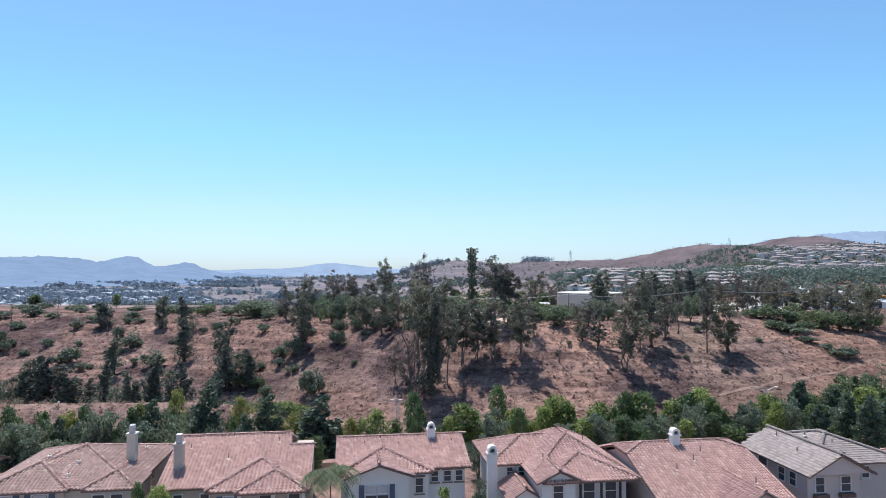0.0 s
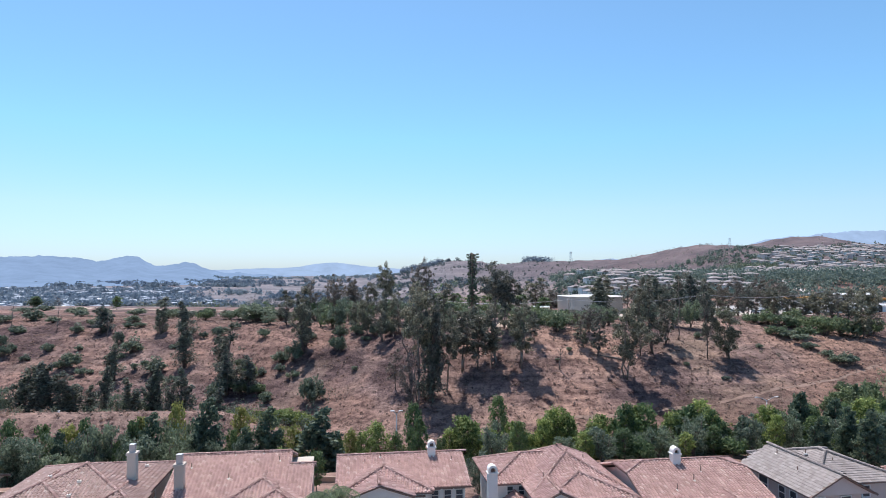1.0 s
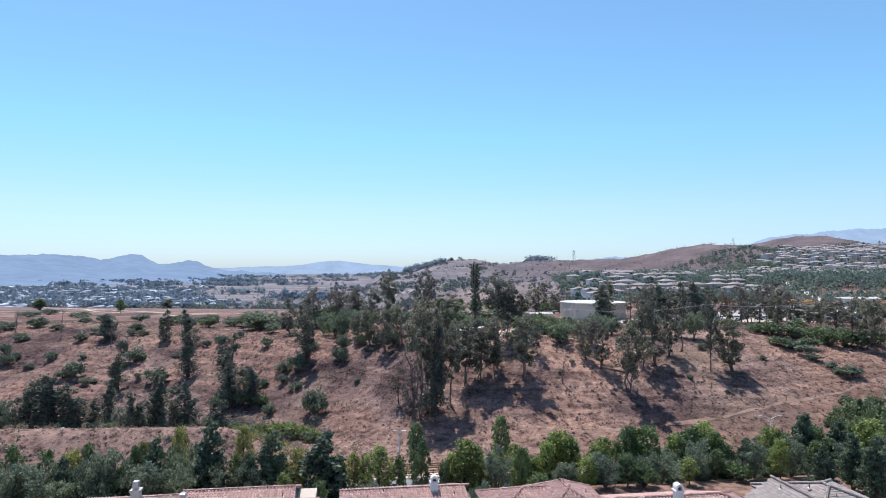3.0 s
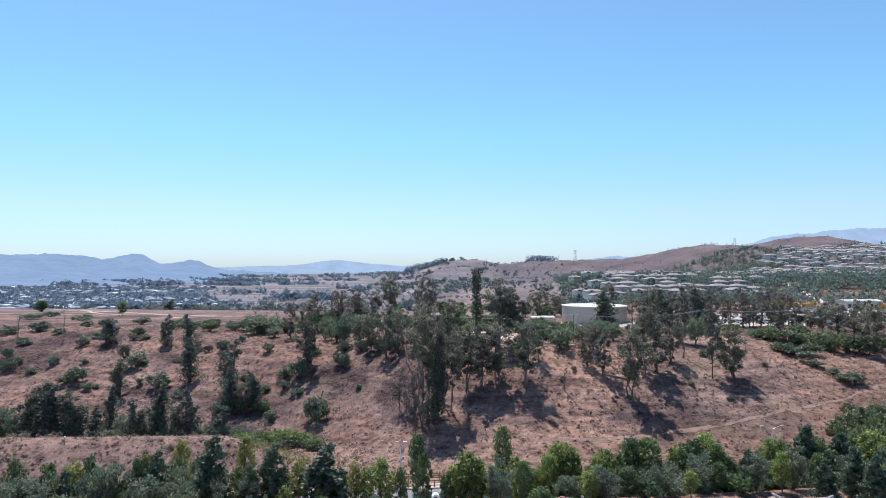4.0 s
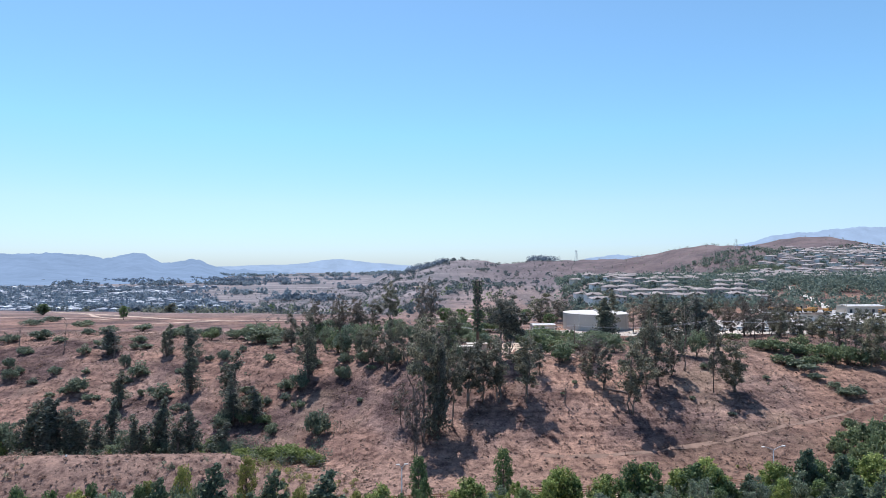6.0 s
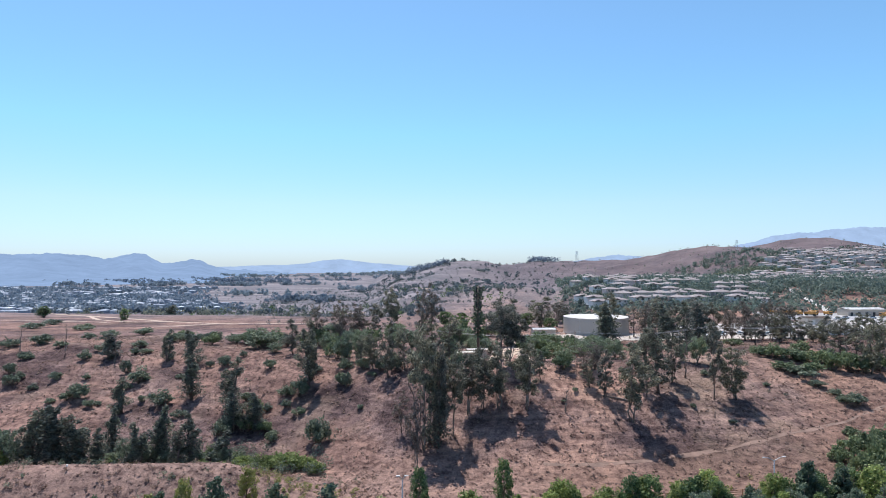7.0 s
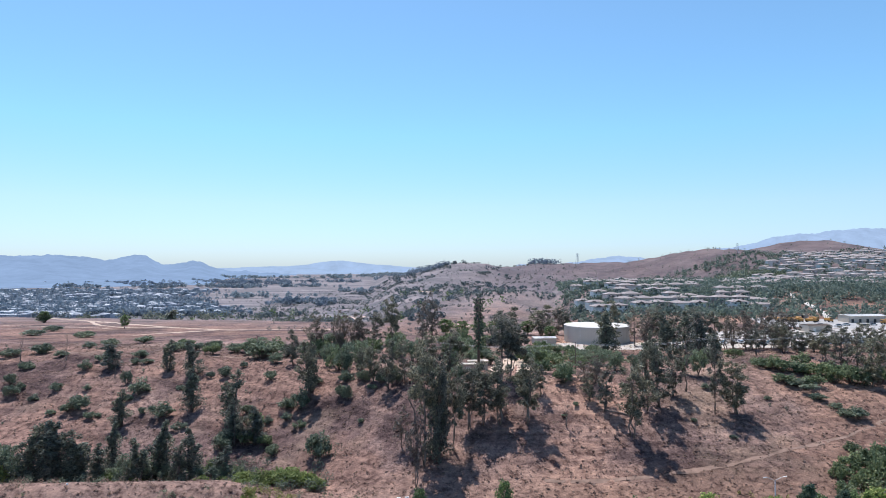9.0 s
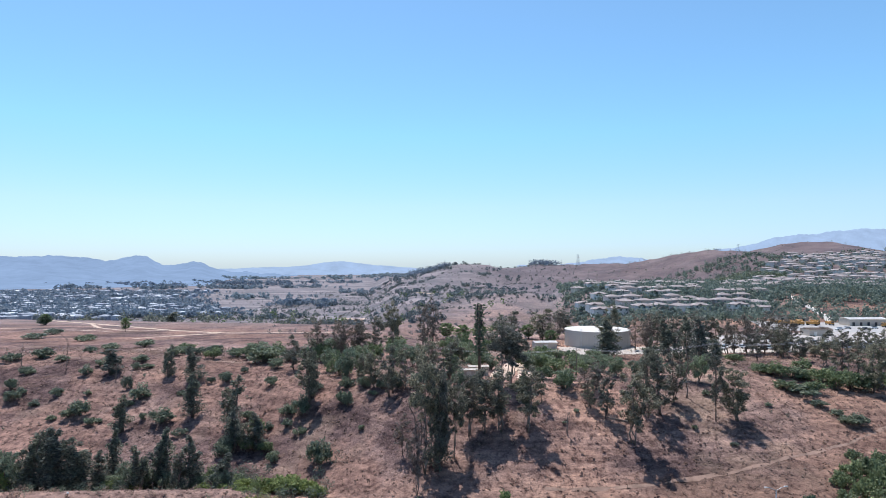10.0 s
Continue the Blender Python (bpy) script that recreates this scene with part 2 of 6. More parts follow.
# mostly darker tiles: shade along ridges and hips put into the colour
CAP_TILE = tile_colours("shade_dark_cap_tiles", [(0.0, (0.26, 0.145, 0.12)), (0.5, (0.36, 0.21, 0.18)), (1.0, (0.55, 0.38, 0.33))])
BLIND = plain("white_blind", (0.55, 0.55, 0.55), 0.9)
STUCCO = {
    "cream": plain("cream_stucco", (0.62, 0.55, 0.47), 0.95, spread=0.06, bumped=0.01),
    "white": plain("white_stucco", (0.76, 0.74, 0.70), 0.95, spread=0.05, bumped=0.01),
    "tan": plain("tan_stucco", (0.52, 0.45, 0.38), 0.95, spread=0.06, bumped=0.01),
    "rose": plain("rose_stucco", (0.63, 0.54, 0.50), 0.95, spread=0.06, bumped=0.01),
}
TRIM = plain("painted_trim", (0.70, 0.66, 0.60), 0.7, spread=0.05)
FASCIA = plain("brown_fascia", (0.24, 0.16, 0.13), 0.7)
SHUTTER = plain("blue_shutter", (0.10, 0.14, 0.20), 0.6)
PIPE = plain("rusty_vent_pipe", (0.16, 0.10, 0.08), 0.6)
METAL = plain("galvanised_steel", (0.55, 0.56, 0.57), 0.4, 0.6, spread=0.05)
TANK_PAINT = plain("tan_tank_paint", (0.48, 0.44, 0.40), 0.6, spread=0.05, scale=0.3)
TANK_TOP = plain("pale_tank_roof", (0.55, 0.52, 0.48), 0.7, spread=0.05, scale=0.3)
WHITE = plain("white_paint", (0.78, 0.78, 0.77), 0.5, spread=0.04)
YELLOW = plain("yellow_machine_paint", (0.48, 0.24, 0.06), 0.5, spread=0.08)
DARK = plain("dark_paint", (0.035, 0.035, 0.04), 0.5)
RUBBER = plain("rubber", (0.02, 0.02, 0.02), 0.8)


def glass_build(nt, p):
    p.inputs["Base Color"].default_value = (0.075, 0.085, 0.095, 1)
    p.inputs["Roughness"].default_value = 0.12
    p.inputs["Specular IOR Level"].default_value = 0.35


GLASS = material("window_glass", glass_build)


# ---------------------------------------------------------------- mesh helpers
def mesh_of(name, verts, faces, mat, smooth_faces=False):
    me = bpy.data.meshes.new(name)
    me.from_pydata([tuple(map(float, v)) for v in verts], [], [tuple(f) for f in faces])
    if smooth_faces:
        me.polygons.foreach_set("use_smooth", [True] * len(me.polygons))
    me.materials.append(mat)
    me.update()
    return me


def quads_of(name, verts, mat, corners=4):
    """A mesh of loose polygons from an array of their corners, four (or three) a polygon."""
    verts = np.asarray(verts, np.float32).reshape(-1, 3)
    n = len(verts) // corners
    me = bpy.data.meshes.new(name)
    me.vertices.add(len(verts))
    me.vertices.foreach_set("co", verts.ravel())
    me.loops.add(len(verts))
    me.loops.foreach_set("vertex_index", np.arange(len(verts), dtype=np.int32))
    me.polygons.add(n)
    me.polygons.foreach_set("loop_start", np.arange(0, len(verts), corners, dtype=np.int32))
    me.materials.append(mat)
    me.update(calc_edges=True)
    return me


def root(name, m, label, category, group="", kind=""):
    ob = new(name)
    ob.empty_display_size = 0.5
    ob.matrix_basis = m
    return tagged(ob, label, category, group, kind)


def hang(name, me, parent, label="", kind=""):
    """Links a mesh as one part under a thing."""
    ob = new(name, me)
    ob.parent = parent
    return tagged(ob, label, kind=kind)


def part(name, bm, mat, parent, label=""):
    me = bpy.data.meshes.new(name)
    bm.to_mesh(me)
    bm.free()
    me.materials.append(mat)
    return hang(name, me, parent, label)


def box(bm, x0, x1, y0, y1, z0, z1, bevel=0.0):
    made = bmesh.ops.create_cube(bm, size=1)["verts"]
    for v in made:
        v.co = Vector((x0 + (v.co.x + 0.5) * (x1 - x0), y0 + (v.co.y + 0.5) * (y1 - y0), z0 + (v.co.z + 0.5) * (z1 - z0)))
    if bevel:
        edges = list({e for v in made for e in v.link_edges})
        bmesh.ops.bevel(bm, geom=edges, offset=bevel, segments=2, affect="EDGES", profile=0.5)
    return made


def boxed(*args, bevel=0.0):
    bm = bmesh.new()
    box(bm, *args, bevel=bevel)
    return bm


def tube(points, radii, sides=6):
    """Vertices and faces of a tapering tube along points."""
    verts, faces = [], []
    for i, (p, r) in enumerate(zip(points, radii)):
        p = Vector(p)
        a = Vector(points[max(i - 1, 0)])
        b = Vector(points[min(i + 1, len(points) - 1)])
        q = (b - a).to_track_quat("Z", "Y") if (b - a).length > 1e-6 else Euler((0, 0, 0)).to_quaternion()
        for k in range(sides):
            t = 2 * math.pi * k / sides
            verts.append(p + q @ Vector((math.cos(t) * r, math.sin(t) * r, 0)))
        if i:
            o = (i - 1) * sides
            for k in range(sides):
                faces.append((o + k, o + (k + 1) % sides, o + sides + (k + 1) % sides, o + sides + k))
    faces.append(tuple(range(sides))[::-1])
    faces.append(tuple(len(verts) - sides + k for k in range(sides)))
    return verts, faces


def joined(pieces):
    verts, faces = [], []
    for v, f in pieces:
        o = len(verts)
        verts += v
        faces += [tuple(i + o for i in face) for face in f]
    return verts, faces


# ---------------------------------------------------------------- shape of the land
TURN = radians(8)          # the street grid is turned by 8 degrees
CT, ST = math.cos(TURN), math.sin(TURN)


def uv(u, v):
    """A place in the street's own axes (u along the street, v across it)."""
    return u * CT - v * ST, u * ST + v * CT


def smooth(a, b, x):
    t = np.clip((x - a) / (b - a), 0, 1)
    return t * t * (3 - 2 * t)


def waves(x, y, size, seed):
    """Cheap rolling relief from a few crossing waves."""
    r = np.random.RandomState(seed)
    out = 0
    for k in range(5):
        a, ph, f = r.rand() * 6.28, r.rand() * 6.28, (1 + 0.7 * k) / size
        out = out + np.sin((x * math.cos(a) + y * math.sin(a)) * f * 6.28 + ph) / (1 + 0.6 * k)
    return out / 2.2


# the hillside: along x, where its foot and its rim lie and how high they are
HILL_X = [-400, -143, -109, -83, -63, -45, -36, -10, 20, 50, 80, 104, 150, 400]
FOOT_Y = [200, 185, 178, 175, 168, 165, 155, 143, 140, 143, 130, 135, 140, 150]
FOOT_Z = [-12, -12, -10.5, -10, -10, -9.5, -9.5, -8, -7.5, -7, -6, -5.5, -5, -5]
RIM_Y = [285, 265, 255, 247, 235, 218, 215, 193, 187, 192, 206, 220, 226, 240]
RIM_Z = [6, 8, 8, 8, 8.5, 8.5, 8.8, 10.5, 11, 11.3, 11.5, 12, 12, 11]


def land(x, y):
    """Height of the ground at x, y (arrays or numbers)."""
    x, y = np.asarray(x, float), np.asarray(y, float)
    v = -x * ST + y * CT
    fy, fz = np.interp(x, HILL_X, FOOT_Y), np.interp(x, HILL_X, FOOT_Z)
    ry, rz = np.interp(x, HILL_X, RIM_Y), np.interp(x, HILL_X, RIM_Z)
    h = fz + (rz - fz) * smooth(fy, ry, y)
    h = h + 0.5 * waves(x, y, 38, 3) * smooth(fy, fy + 15, y) * smooth(ry + 30, ry, y)
    # cattle terraces on the west slope
    h = h + 0.32 * np.sin(h * 2.6 + 0.6 * waves(x, y, 60, 6)) * smooth(fy + 8, fy + 20, y) * smooth(ry, ry - 12, y) * smooth(-20, -60, x)
    # the tops: a mesa that falls gently away, a level yard by the tank, rolling land behind
    mesa = 8.6 - 0.041 * (y - 250)
    mesa = mesa - (mesa + 20) * smooth(575, 680, y + 0.25 * (x + 300) + 18 * waves(x, y, 160, 5))
    middle = 8.5 - 14 * smooth(330, 420, y) + 8 * smooth(520, 800, y) + 5 * waves(x, y, 230, 8) * smooth(380, 520, y)
    middle = middle + 9 * np.exp(-((x + 260) / 240) ** 2 - ((y - 1500) / 300) ** 2)
    east = 9 + 2 * smooth(430, 500, y) + 34 * smooth(660, 900, y) * smooth(330, 560, x) + 10 * smooth(470, 620, y) * smooth(950, 700, y)
    a, b = smooth(-60, 10, x + 0.12 * (y - 250) - 10), smooth(70, 125, x - 0.06 * (y - 300))
    top = (mesa * (1 - a) + middle * a) * (1 - b) + east * b
    valley = smooth(-180, -330, x + 0.16 * (y - 900)) * smooth(650, 800, y)
    top = top * (1 - valley) - 20 * valley
    # hills to the east
    top = top + (44 - 10 * smooth(30, 140, x)) * np.exp(-((y - 1400) / 250) ** 2) * smooth(-150, 40, x) * smooth(480, 320, x)
    top = top + 41 * np.exp(-((x - 432) / 100) ** 2 - ((y - 1120) / 210) ** 2)
    top = top + 42 * np.exp(-((x - 650) / 100) ** 2 - ((y - 1160) / 190) ** 2) + 18 * np.exp(-((x - 980) / 160) ** 2 - ((y - 1150) / 200) ** 2)
    top = top + 13 * np.exp(-((x - 850) / 110) ** 2 - ((y - 1110) / 160) ** 2)
    top = top + 14 * np.exp(-((x - 50) / 65) ** 2 - ((y - 690) / 80) ** 2)
    top = top + 2.2 * waves(x, y, 90, 11) * smooth(520, 800, y) * (1 - valley)
    top = np.where(y > 1700, top * (1 - 0.75 * smooth(1700, 2800, y)), top)
    h = h + (top - rz) * smooth(0, 40, y - ry)
    # a low bank along the road on the west side
    bank = np.exp(-((y - 137 - 0.05 * x) / 11.5) ** 2) * smooth(-22, -50, x)
    h = h + (-1.0 - h) * bank * smooth(119, 128, v)
    h = h + 0.16 * waves(x, y, 9, 2) * smooth(121, 130, v) * smooth(500, 300, y)
    # street side: level pads, a bank down to the road
    near = 0.8 - 5.8 * smooth(90, 99, v)
    return near + (h - near) * smooth(118.5, 130, v)

# ---------------------------------------------------------------- ground
def steps(*spans):
    """Grid lines from spans of (start, end, first step, last step)."""
    out = []
    for a, b, s0, s1 in spans:
        x = a
        while x < b - 1e-6:
            out.append(x)
            x += s0 + (s1 - s0) * (x - a) / (b - a)
    return np.array(out + [spans[-1][1]])


GX = steps((-4200, -900, 160, 60), (-900, -200, 40, 6), (-200, 200, 2.2, 2.2), (200, 900, 6, 25), (900, 4200, 60, 160))
GY = steps((-400, 60, 60, 8), (60, 118, 3, 2), (118, 280, 1.8, 2.2), (280, 700, 3, 9), (700, 1600, 9, 25), (1600, 4700, 40, 160))
gx, gy = np.meshgrid(GX, GY)
gz = land(gx, gy)
rows_n, cols_n = gx.shape
idx = np.arange(rows_n * cols_n).reshape(rows_n, cols_n)
quad = np.stack([idx[:-1, :-1], idx[:-1, 1:], idx[1:, 1:], idx[1:, :-1]], -1).reshape(-1, 4)
me = bpy.data.meshes.new("ground")
me.from_pydata(np.stack([gx, gy, gz], -1).reshape(-1, 3).tolist(), [], quad.tolist())
me.polygons.foreach_set("use_smooth", [True] * len(me.polygons))
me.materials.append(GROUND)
tagged(new("ground", me), "dry brown grass hillside, ravine and valley floor", "ground", kind="structure")


def ribbon(name, line, width, mat, lift=0.08, across=4, fray=0.3, seed=0):
    """A strip of another surface laid on the ground along a line."""
    rng = np.random.RandomState(seed)
    line = np.array(line, float)
    seg = np.r_[0, np.cumsum(np.hypot(*np.diff(line, axis=0).T))]
    s = np.arange(0, seg[-1], 2.0)
    px, py = np.interp(s, seg, line[:, 0]), np.interp(s, seg, line[:, 1])
    k = np.ones(9) / 9
    if len(s) > 20:
        px = np.convolve(np.pad(px, 4, "edge"), k, "valid")
        py = np.convolve(np.pad(py, 4, "edge"), k, "valid")
    tx, ty = np.gradient(px), np.gradient(py)
    n = np.hypot(tx, ty) + 1e-9
    wid = width * (1 + fray * np.convolve(rng.rand(len(s)) - 0.5, np.ones(3) / 1.5, "same"))
    verts, faces = [], []
    for i in range(len(s)):
        for j in range(across + 1):
            o = (j / across - 0.5) * wid[i]
            x, y = px[i] - ty[i] / n[i] * o, py[i] + tx[i] / n[i] * o
            verts.append((x, y, float(land(x, y)) + lift))
    for i in range(len(s) - 1):
        for j in range(across):
            a = i * (across + 1) + j
            faces.append((a, a + across + 1, a + across + 2, a + 1))
    return new(name, mesh_of(name, verts, faces, mat, True))


def street(v):
    return [uv(u, v) for u in range(-260, 300, 10)]


tagged(ribbon("road", street(107.5), 13, ASPHALT, 0.06, 8, 0), "pale sun-bleached asphalt road along the bank", "road", kind="structure")
tagged(ribbon("pavement", street(116.2), 2.6, TRAIL, 0.05, 3, 0.1), "sandy bridle path between two rail fences", "path", kind="structure")
for v0, name in ((100.6, "kerb"), (114.2, "kerb")):
    bm = bmesh.new()
    for u in range(-260, 300, 10):
        c = box(bm, u, u + 9.98, v0, v0 + 0.3, -5.3, -4.82)
    k = part(name, bm, CONCRETE, None)
    k.rotation_euler.z = TURN
    tagged(k, "concrete kerb at the road's edge", "kerb", kind="structure")


# ---------------------------------------------------------------- far ranges
HILLSIDE = ((0.0, 0), (0.35, 90), (0.7, 200), (0.92, 300), (1.0, 360), (0.55, 500))


def range_of(name, mat, distance, crest, az0, az1, label, base=-60, profile=HILLSIDE):
    """A far range of hills: its crest height as a function of the bearing in degrees."""
    az = np.linspace(az0, az1, 420)
    top = np.array([crest(a) for a in az])
    verts, faces = [], []
    for k, (f, out) in enumerate(profile):
        for i, a in enumerate(az):
            r = distance + out + (30 * math.sin(a * 1.9 + k * 2) + 40 * math.sin(a * 0.7 + k)) * (0 < k)
            t = radians(a)
            verts.append((r * math.sin(t), r * math.cos(t), base + (top[i] - base) * f))
    n = len(az)
    for k in range(len(profile) - 1):
        for i in range(n - 1):
            faces.append((k * n + i, k * n + i + 1, (k + 1) * n + i + 1, (k + 1) * n + i))
    return tagged(new(name, mesh_of(name, verts, faces, mat, True)), label, "hills", kind="structure")


def bumps(*hills, floor=0.0, rough=2.0, seed=1, groves=0.0):
    """Crest height by bearing, from rounded hills, with groves of trees standing on it here and there."""
    def crest(a):
        h = groves * max(0.0, math.sin(a * 1.7 + 0.8)) * (0.55 + 0.45 * math.sin(a * 23.0) * math.sin(a * 71.0))
        h = h + floor + sum(z * math.exp(-((a - c) / w) ** 2) for c, w, z in hills)
        return h + rough * sum(math.sin(a * f + seed * k) / (k + 1) for k, f in enumerate((3.1, 7.3, 13.7, 29.0, 61.0, 97.0)))
    return crest


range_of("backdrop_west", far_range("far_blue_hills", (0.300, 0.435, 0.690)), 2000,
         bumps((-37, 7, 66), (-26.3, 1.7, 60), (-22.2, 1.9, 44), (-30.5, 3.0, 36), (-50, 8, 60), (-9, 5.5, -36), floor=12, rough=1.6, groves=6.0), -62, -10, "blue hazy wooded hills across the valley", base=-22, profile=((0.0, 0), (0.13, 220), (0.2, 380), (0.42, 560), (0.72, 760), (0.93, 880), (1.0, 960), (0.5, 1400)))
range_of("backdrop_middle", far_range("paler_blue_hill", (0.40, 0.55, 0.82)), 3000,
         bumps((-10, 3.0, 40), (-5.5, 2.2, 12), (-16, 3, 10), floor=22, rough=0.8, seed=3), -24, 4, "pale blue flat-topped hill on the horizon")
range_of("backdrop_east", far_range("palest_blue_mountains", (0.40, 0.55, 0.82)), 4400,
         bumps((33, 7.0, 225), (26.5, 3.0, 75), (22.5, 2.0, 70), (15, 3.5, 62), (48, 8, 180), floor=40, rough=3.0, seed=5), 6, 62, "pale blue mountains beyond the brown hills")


# ---------------------------------------------------------------- plants
def spray(rng, centres, radii, per, size, flat=0.0, stretch=1.0):
    """Corners of many small leaf sprays round the clump centres."""
    c = np.repeat(np.asarray(centres, float), per, 0)
    r = np.repeat(np.asarray(radii, float), per, 0)
    n = len(c)
    d = rng.normal(size=(n, 3))
    d /= np.linalg.norm(d, axis=1)[:, None]
    p = c + d * r * (0.35 + 0.65 * rng.rand(n, 1) ** 0.5) * (1 + 0.18 * rng.normal(size=(n, 1)))
    a = rng.normal(size=(n, 3))
    a[:, 2] *= stretch
    a /= np.linalg.norm(a, axis=1)[:, None]
    up = d * 0.9 + rng.normal(size=(n, 3)) * 0.42 + np.array([0, 0, flat])
    b = np.cross(a, up)
    b /= np.linalg.norm(b, axis=1)[:, None] + 1e-9
    s = size * (0.55 + 0.9 * rng.rand(n, 1))
    a, b = a * s * 0.5, b * s * 0.36
    return np.stack([p - a, p + b * 1.0, p + a, p - b * 1.0], 1)


def limb(rng, start, end, r0, r1, n=6, sway=0.04):
    start, end = np.array(start, float), np.array(end, float)
    pts = [start + (end - start) * t for t in np.linspace(0, 1, n)]
    ln = np.linalg.norm(end - start)
    pts = [p + (rng.normal(size=3) * sway * ln * (0 < i < n - 1)) for i, p in enumerate(pts)]
    return pts, list(np.linspace(r0, r1, n))


def tree_parts(kind, seed):
    """Trunk tubes, leaf corners, leaf material and bark of one tree of that kind."""
    rng = np.random.RandomState(seed)
    wood, cs, rs = [], [], []
    bark, per, size, leaf, kw = BARK, 90, 0.5, kind, {}
    if kind in ("gum", "brown_gum"):             # 20 m: some dense almost to the ground, some open with clumped heads
        H, stems, full = 20, 2 + seed % 2, seed in (0, 2, 3)      # the sixth form holds its crown high
        bark = PALE_BARK if seed % 2 else BARK
        first, count = (0.15, 15) if full else (0.56, 12) if seed == 5 else (0.30, 13)
        for s in range(stems):
            lean = rng.normal(size=2) * (0.75 + 0.45 * s)
            topz = H * (0.95 - 0.14 * s + 0.04 * rng.rand())
            pts, rad = limb(rng, (0.25 * s, 0.1 * s, -0.6), (lean[0], lean[1], topz), 0.21 - 0.04 * s, 0.04, 8, 0.012)
            wood.append(tube(pts, rad, 7))
            for k in range(count):
                t = first + (0.97 - first) * (k + rng.rand() * 0.7) / count
                base = np.array(pts[0]) * (1 - t) + np.array(pts[-1]) * t
                swell = math.sin(math.pi * (0.20 + 0.63 * (t - first) / (1 - first)))
                ang, out = rng.rand() * 6.28, (2.75 if full else 3.1) * swell * (0.3 + 0.75 * rng.rand())
                tip = base + np.array([math.cos(ang) * out, math.sin(ang) * out, 0.5 + rng.rand() * 0.9])
                wood.append(tube(*limb(rng, base, tip, 0.07 * (1.2 - t), 0.015, 4, 0.08), 5))
                for q in range(2):
                    cs.append(tip + rng.normal(size=3) * (0.5, 0.5, 0.6) - (0, 0, 0.3 * q))
                    w = 0.48 + 0.68 * rng.rand() ** 1.4
                    rs.append((w, w, w * 1.05))
        per, size, kw = (92 if kind == "gum" else 46), 0.37, dict(stretch=1.6)
    elif kind == "dark":                          # 14 m, dense, dark, nearly columnar
        H = 14
        for s in range(2):
            x, y = rng.normal(size=2) * 0.8
            hh = H * (1 - 0.22 * s)
            pts, rad = limb(rng, (x * 0.3, y * 0.3, -0.6), (x, y, hh), 0.28, 0.04, 6, 0.012)
            wood.append(tube(pts, rad, 6))
            for k in range(20):
                t = 0.10 + 0.88 * (k + rng.rand()) / 20
                ang, out = rng.rand() * 6.28, 1.8 * (1 - t) ** 0.5 * (0.3 + 0.8 * rng.rand())
                cs.append((x * t + math.cos(ang) * out, y * t + math.sin(ang) * out, t * hh))
                w = 0.40 + 0.62 * (1 - t) * (0.6 + 0.7 * rng.rand())
                rs.append((w, w, w * 1.7))
                if k % 3 == 0:
                    wood.append(tube([(x * t, y * t, t * hh - 0.5), cs[-1]], [0.05, 0.015], 4))
        per, size, kw = 70, 0.36, dict(stretch=2.2)
    elif kind == "pine":                          # 9 m, shaggy, with several feathery leaders
        H = 9
        for s in range(3):
            foot = np.array([0.0, 0.0, -0.4])
            ang0, off = 2.1 * s + rng.rand(), (0.0, 0.75, 0.95)[s]
            head = np.array([math.cos(ang0) * off, math.sin(ang0) * off, H * (1.0, 0.86, 0.74)[s] * (0.95 + 0.05 * rng.rand())])
            wood.append(tube(*limb(rng, foot, head, 0.16, 0.02, 6, 0.012), 6))
            for k in range(24):
                t = 0.14 + 0.84 * (k + rng.rand()) / 24
                ang, reach = k * 2.4 + rng.rand(), 1.75 * (1 - t) ** 0.65 * (0.5 + 0.7 * rng.rand()) + 0.14
                base = foot + (head - foot) * t
                tip = base + np.array([math.cos(ang) * reach, math.sin(ang) * reach, 0.45 * reach])
                wood.append(tube([base, tip], [0.035, 0.01], 4))
                for f in (0.45, 0.75, 1.0):
                    cs.append(base * (1 - f) + tip * f)
                    w = 0.24 + 0.2 * rng.rand()
                    rs.append((w, w, w * 1.1))
        per, size, kw = 30, 0.26, dict(stretch=1.8)
    elif kind in ("bright", "deep", "yellow"):    # 8 m, rounded broadleaf
        H = 8
        wood.append(tube(*limb(rng, (0, 0, -0.5), (0, 0.1, H * 0.75), 0.15, 0.05, 6, 0.01), 7))
        for k in range(34):
            t = 0.22 + 0.76 * (k + rng.rand()) / 34
            wide = (1.35 + 0.6 * rng.rand()) * math.sin(math.pi * min(1, (t - 0.12) / 0.92)) ** 0.65
            ang, out = k * 2.4 + rng.rand(), wide * (0.45 + 0.6 * rng.rand())
            tip = np.array([math.cos(ang) * out, math.sin(ang) * out, t * H])
            wood.append(tube(*limb(rng, (0, 0, max(0.8, t * H * 0.62)), tip, 0.05, 0.012, 3, 0.05), 4))
            cs.append(tip)
            w = 0.34 + 0.48 * rng.rand()
            rs.append((w, w, w * 0.9))
        per, size = 100, 0.27
    elif kind == "grey":                          # 8 m, broad, soft, drooping
        H = 8
        for s in range(4):
            ang = s * 1.57 + rng.rand()
            pts, rad = limb(rng, (0.15 * s, 0, -0.5), (math.cos(ang) * 1.8, math.sin(ang) * 1.8, H * (0.72 + 0.2 * rng.rand())), 0.14, 0.04, 6, 0.03)
            wood.append(tube(pts, rad, 6))
            for k in range(10):
                t = 0.35 + 0.65 * rng.rand()
                base = np.array(pts[0]) * (1 - t) + np.array(pts[-1]) * t
                tip = base + rng.normal(size=3) * (0.8, 0.8, 0.7)
                wood.append(tube([base, tip], [0.04, 0.01], 4))
                cs.append(tip)
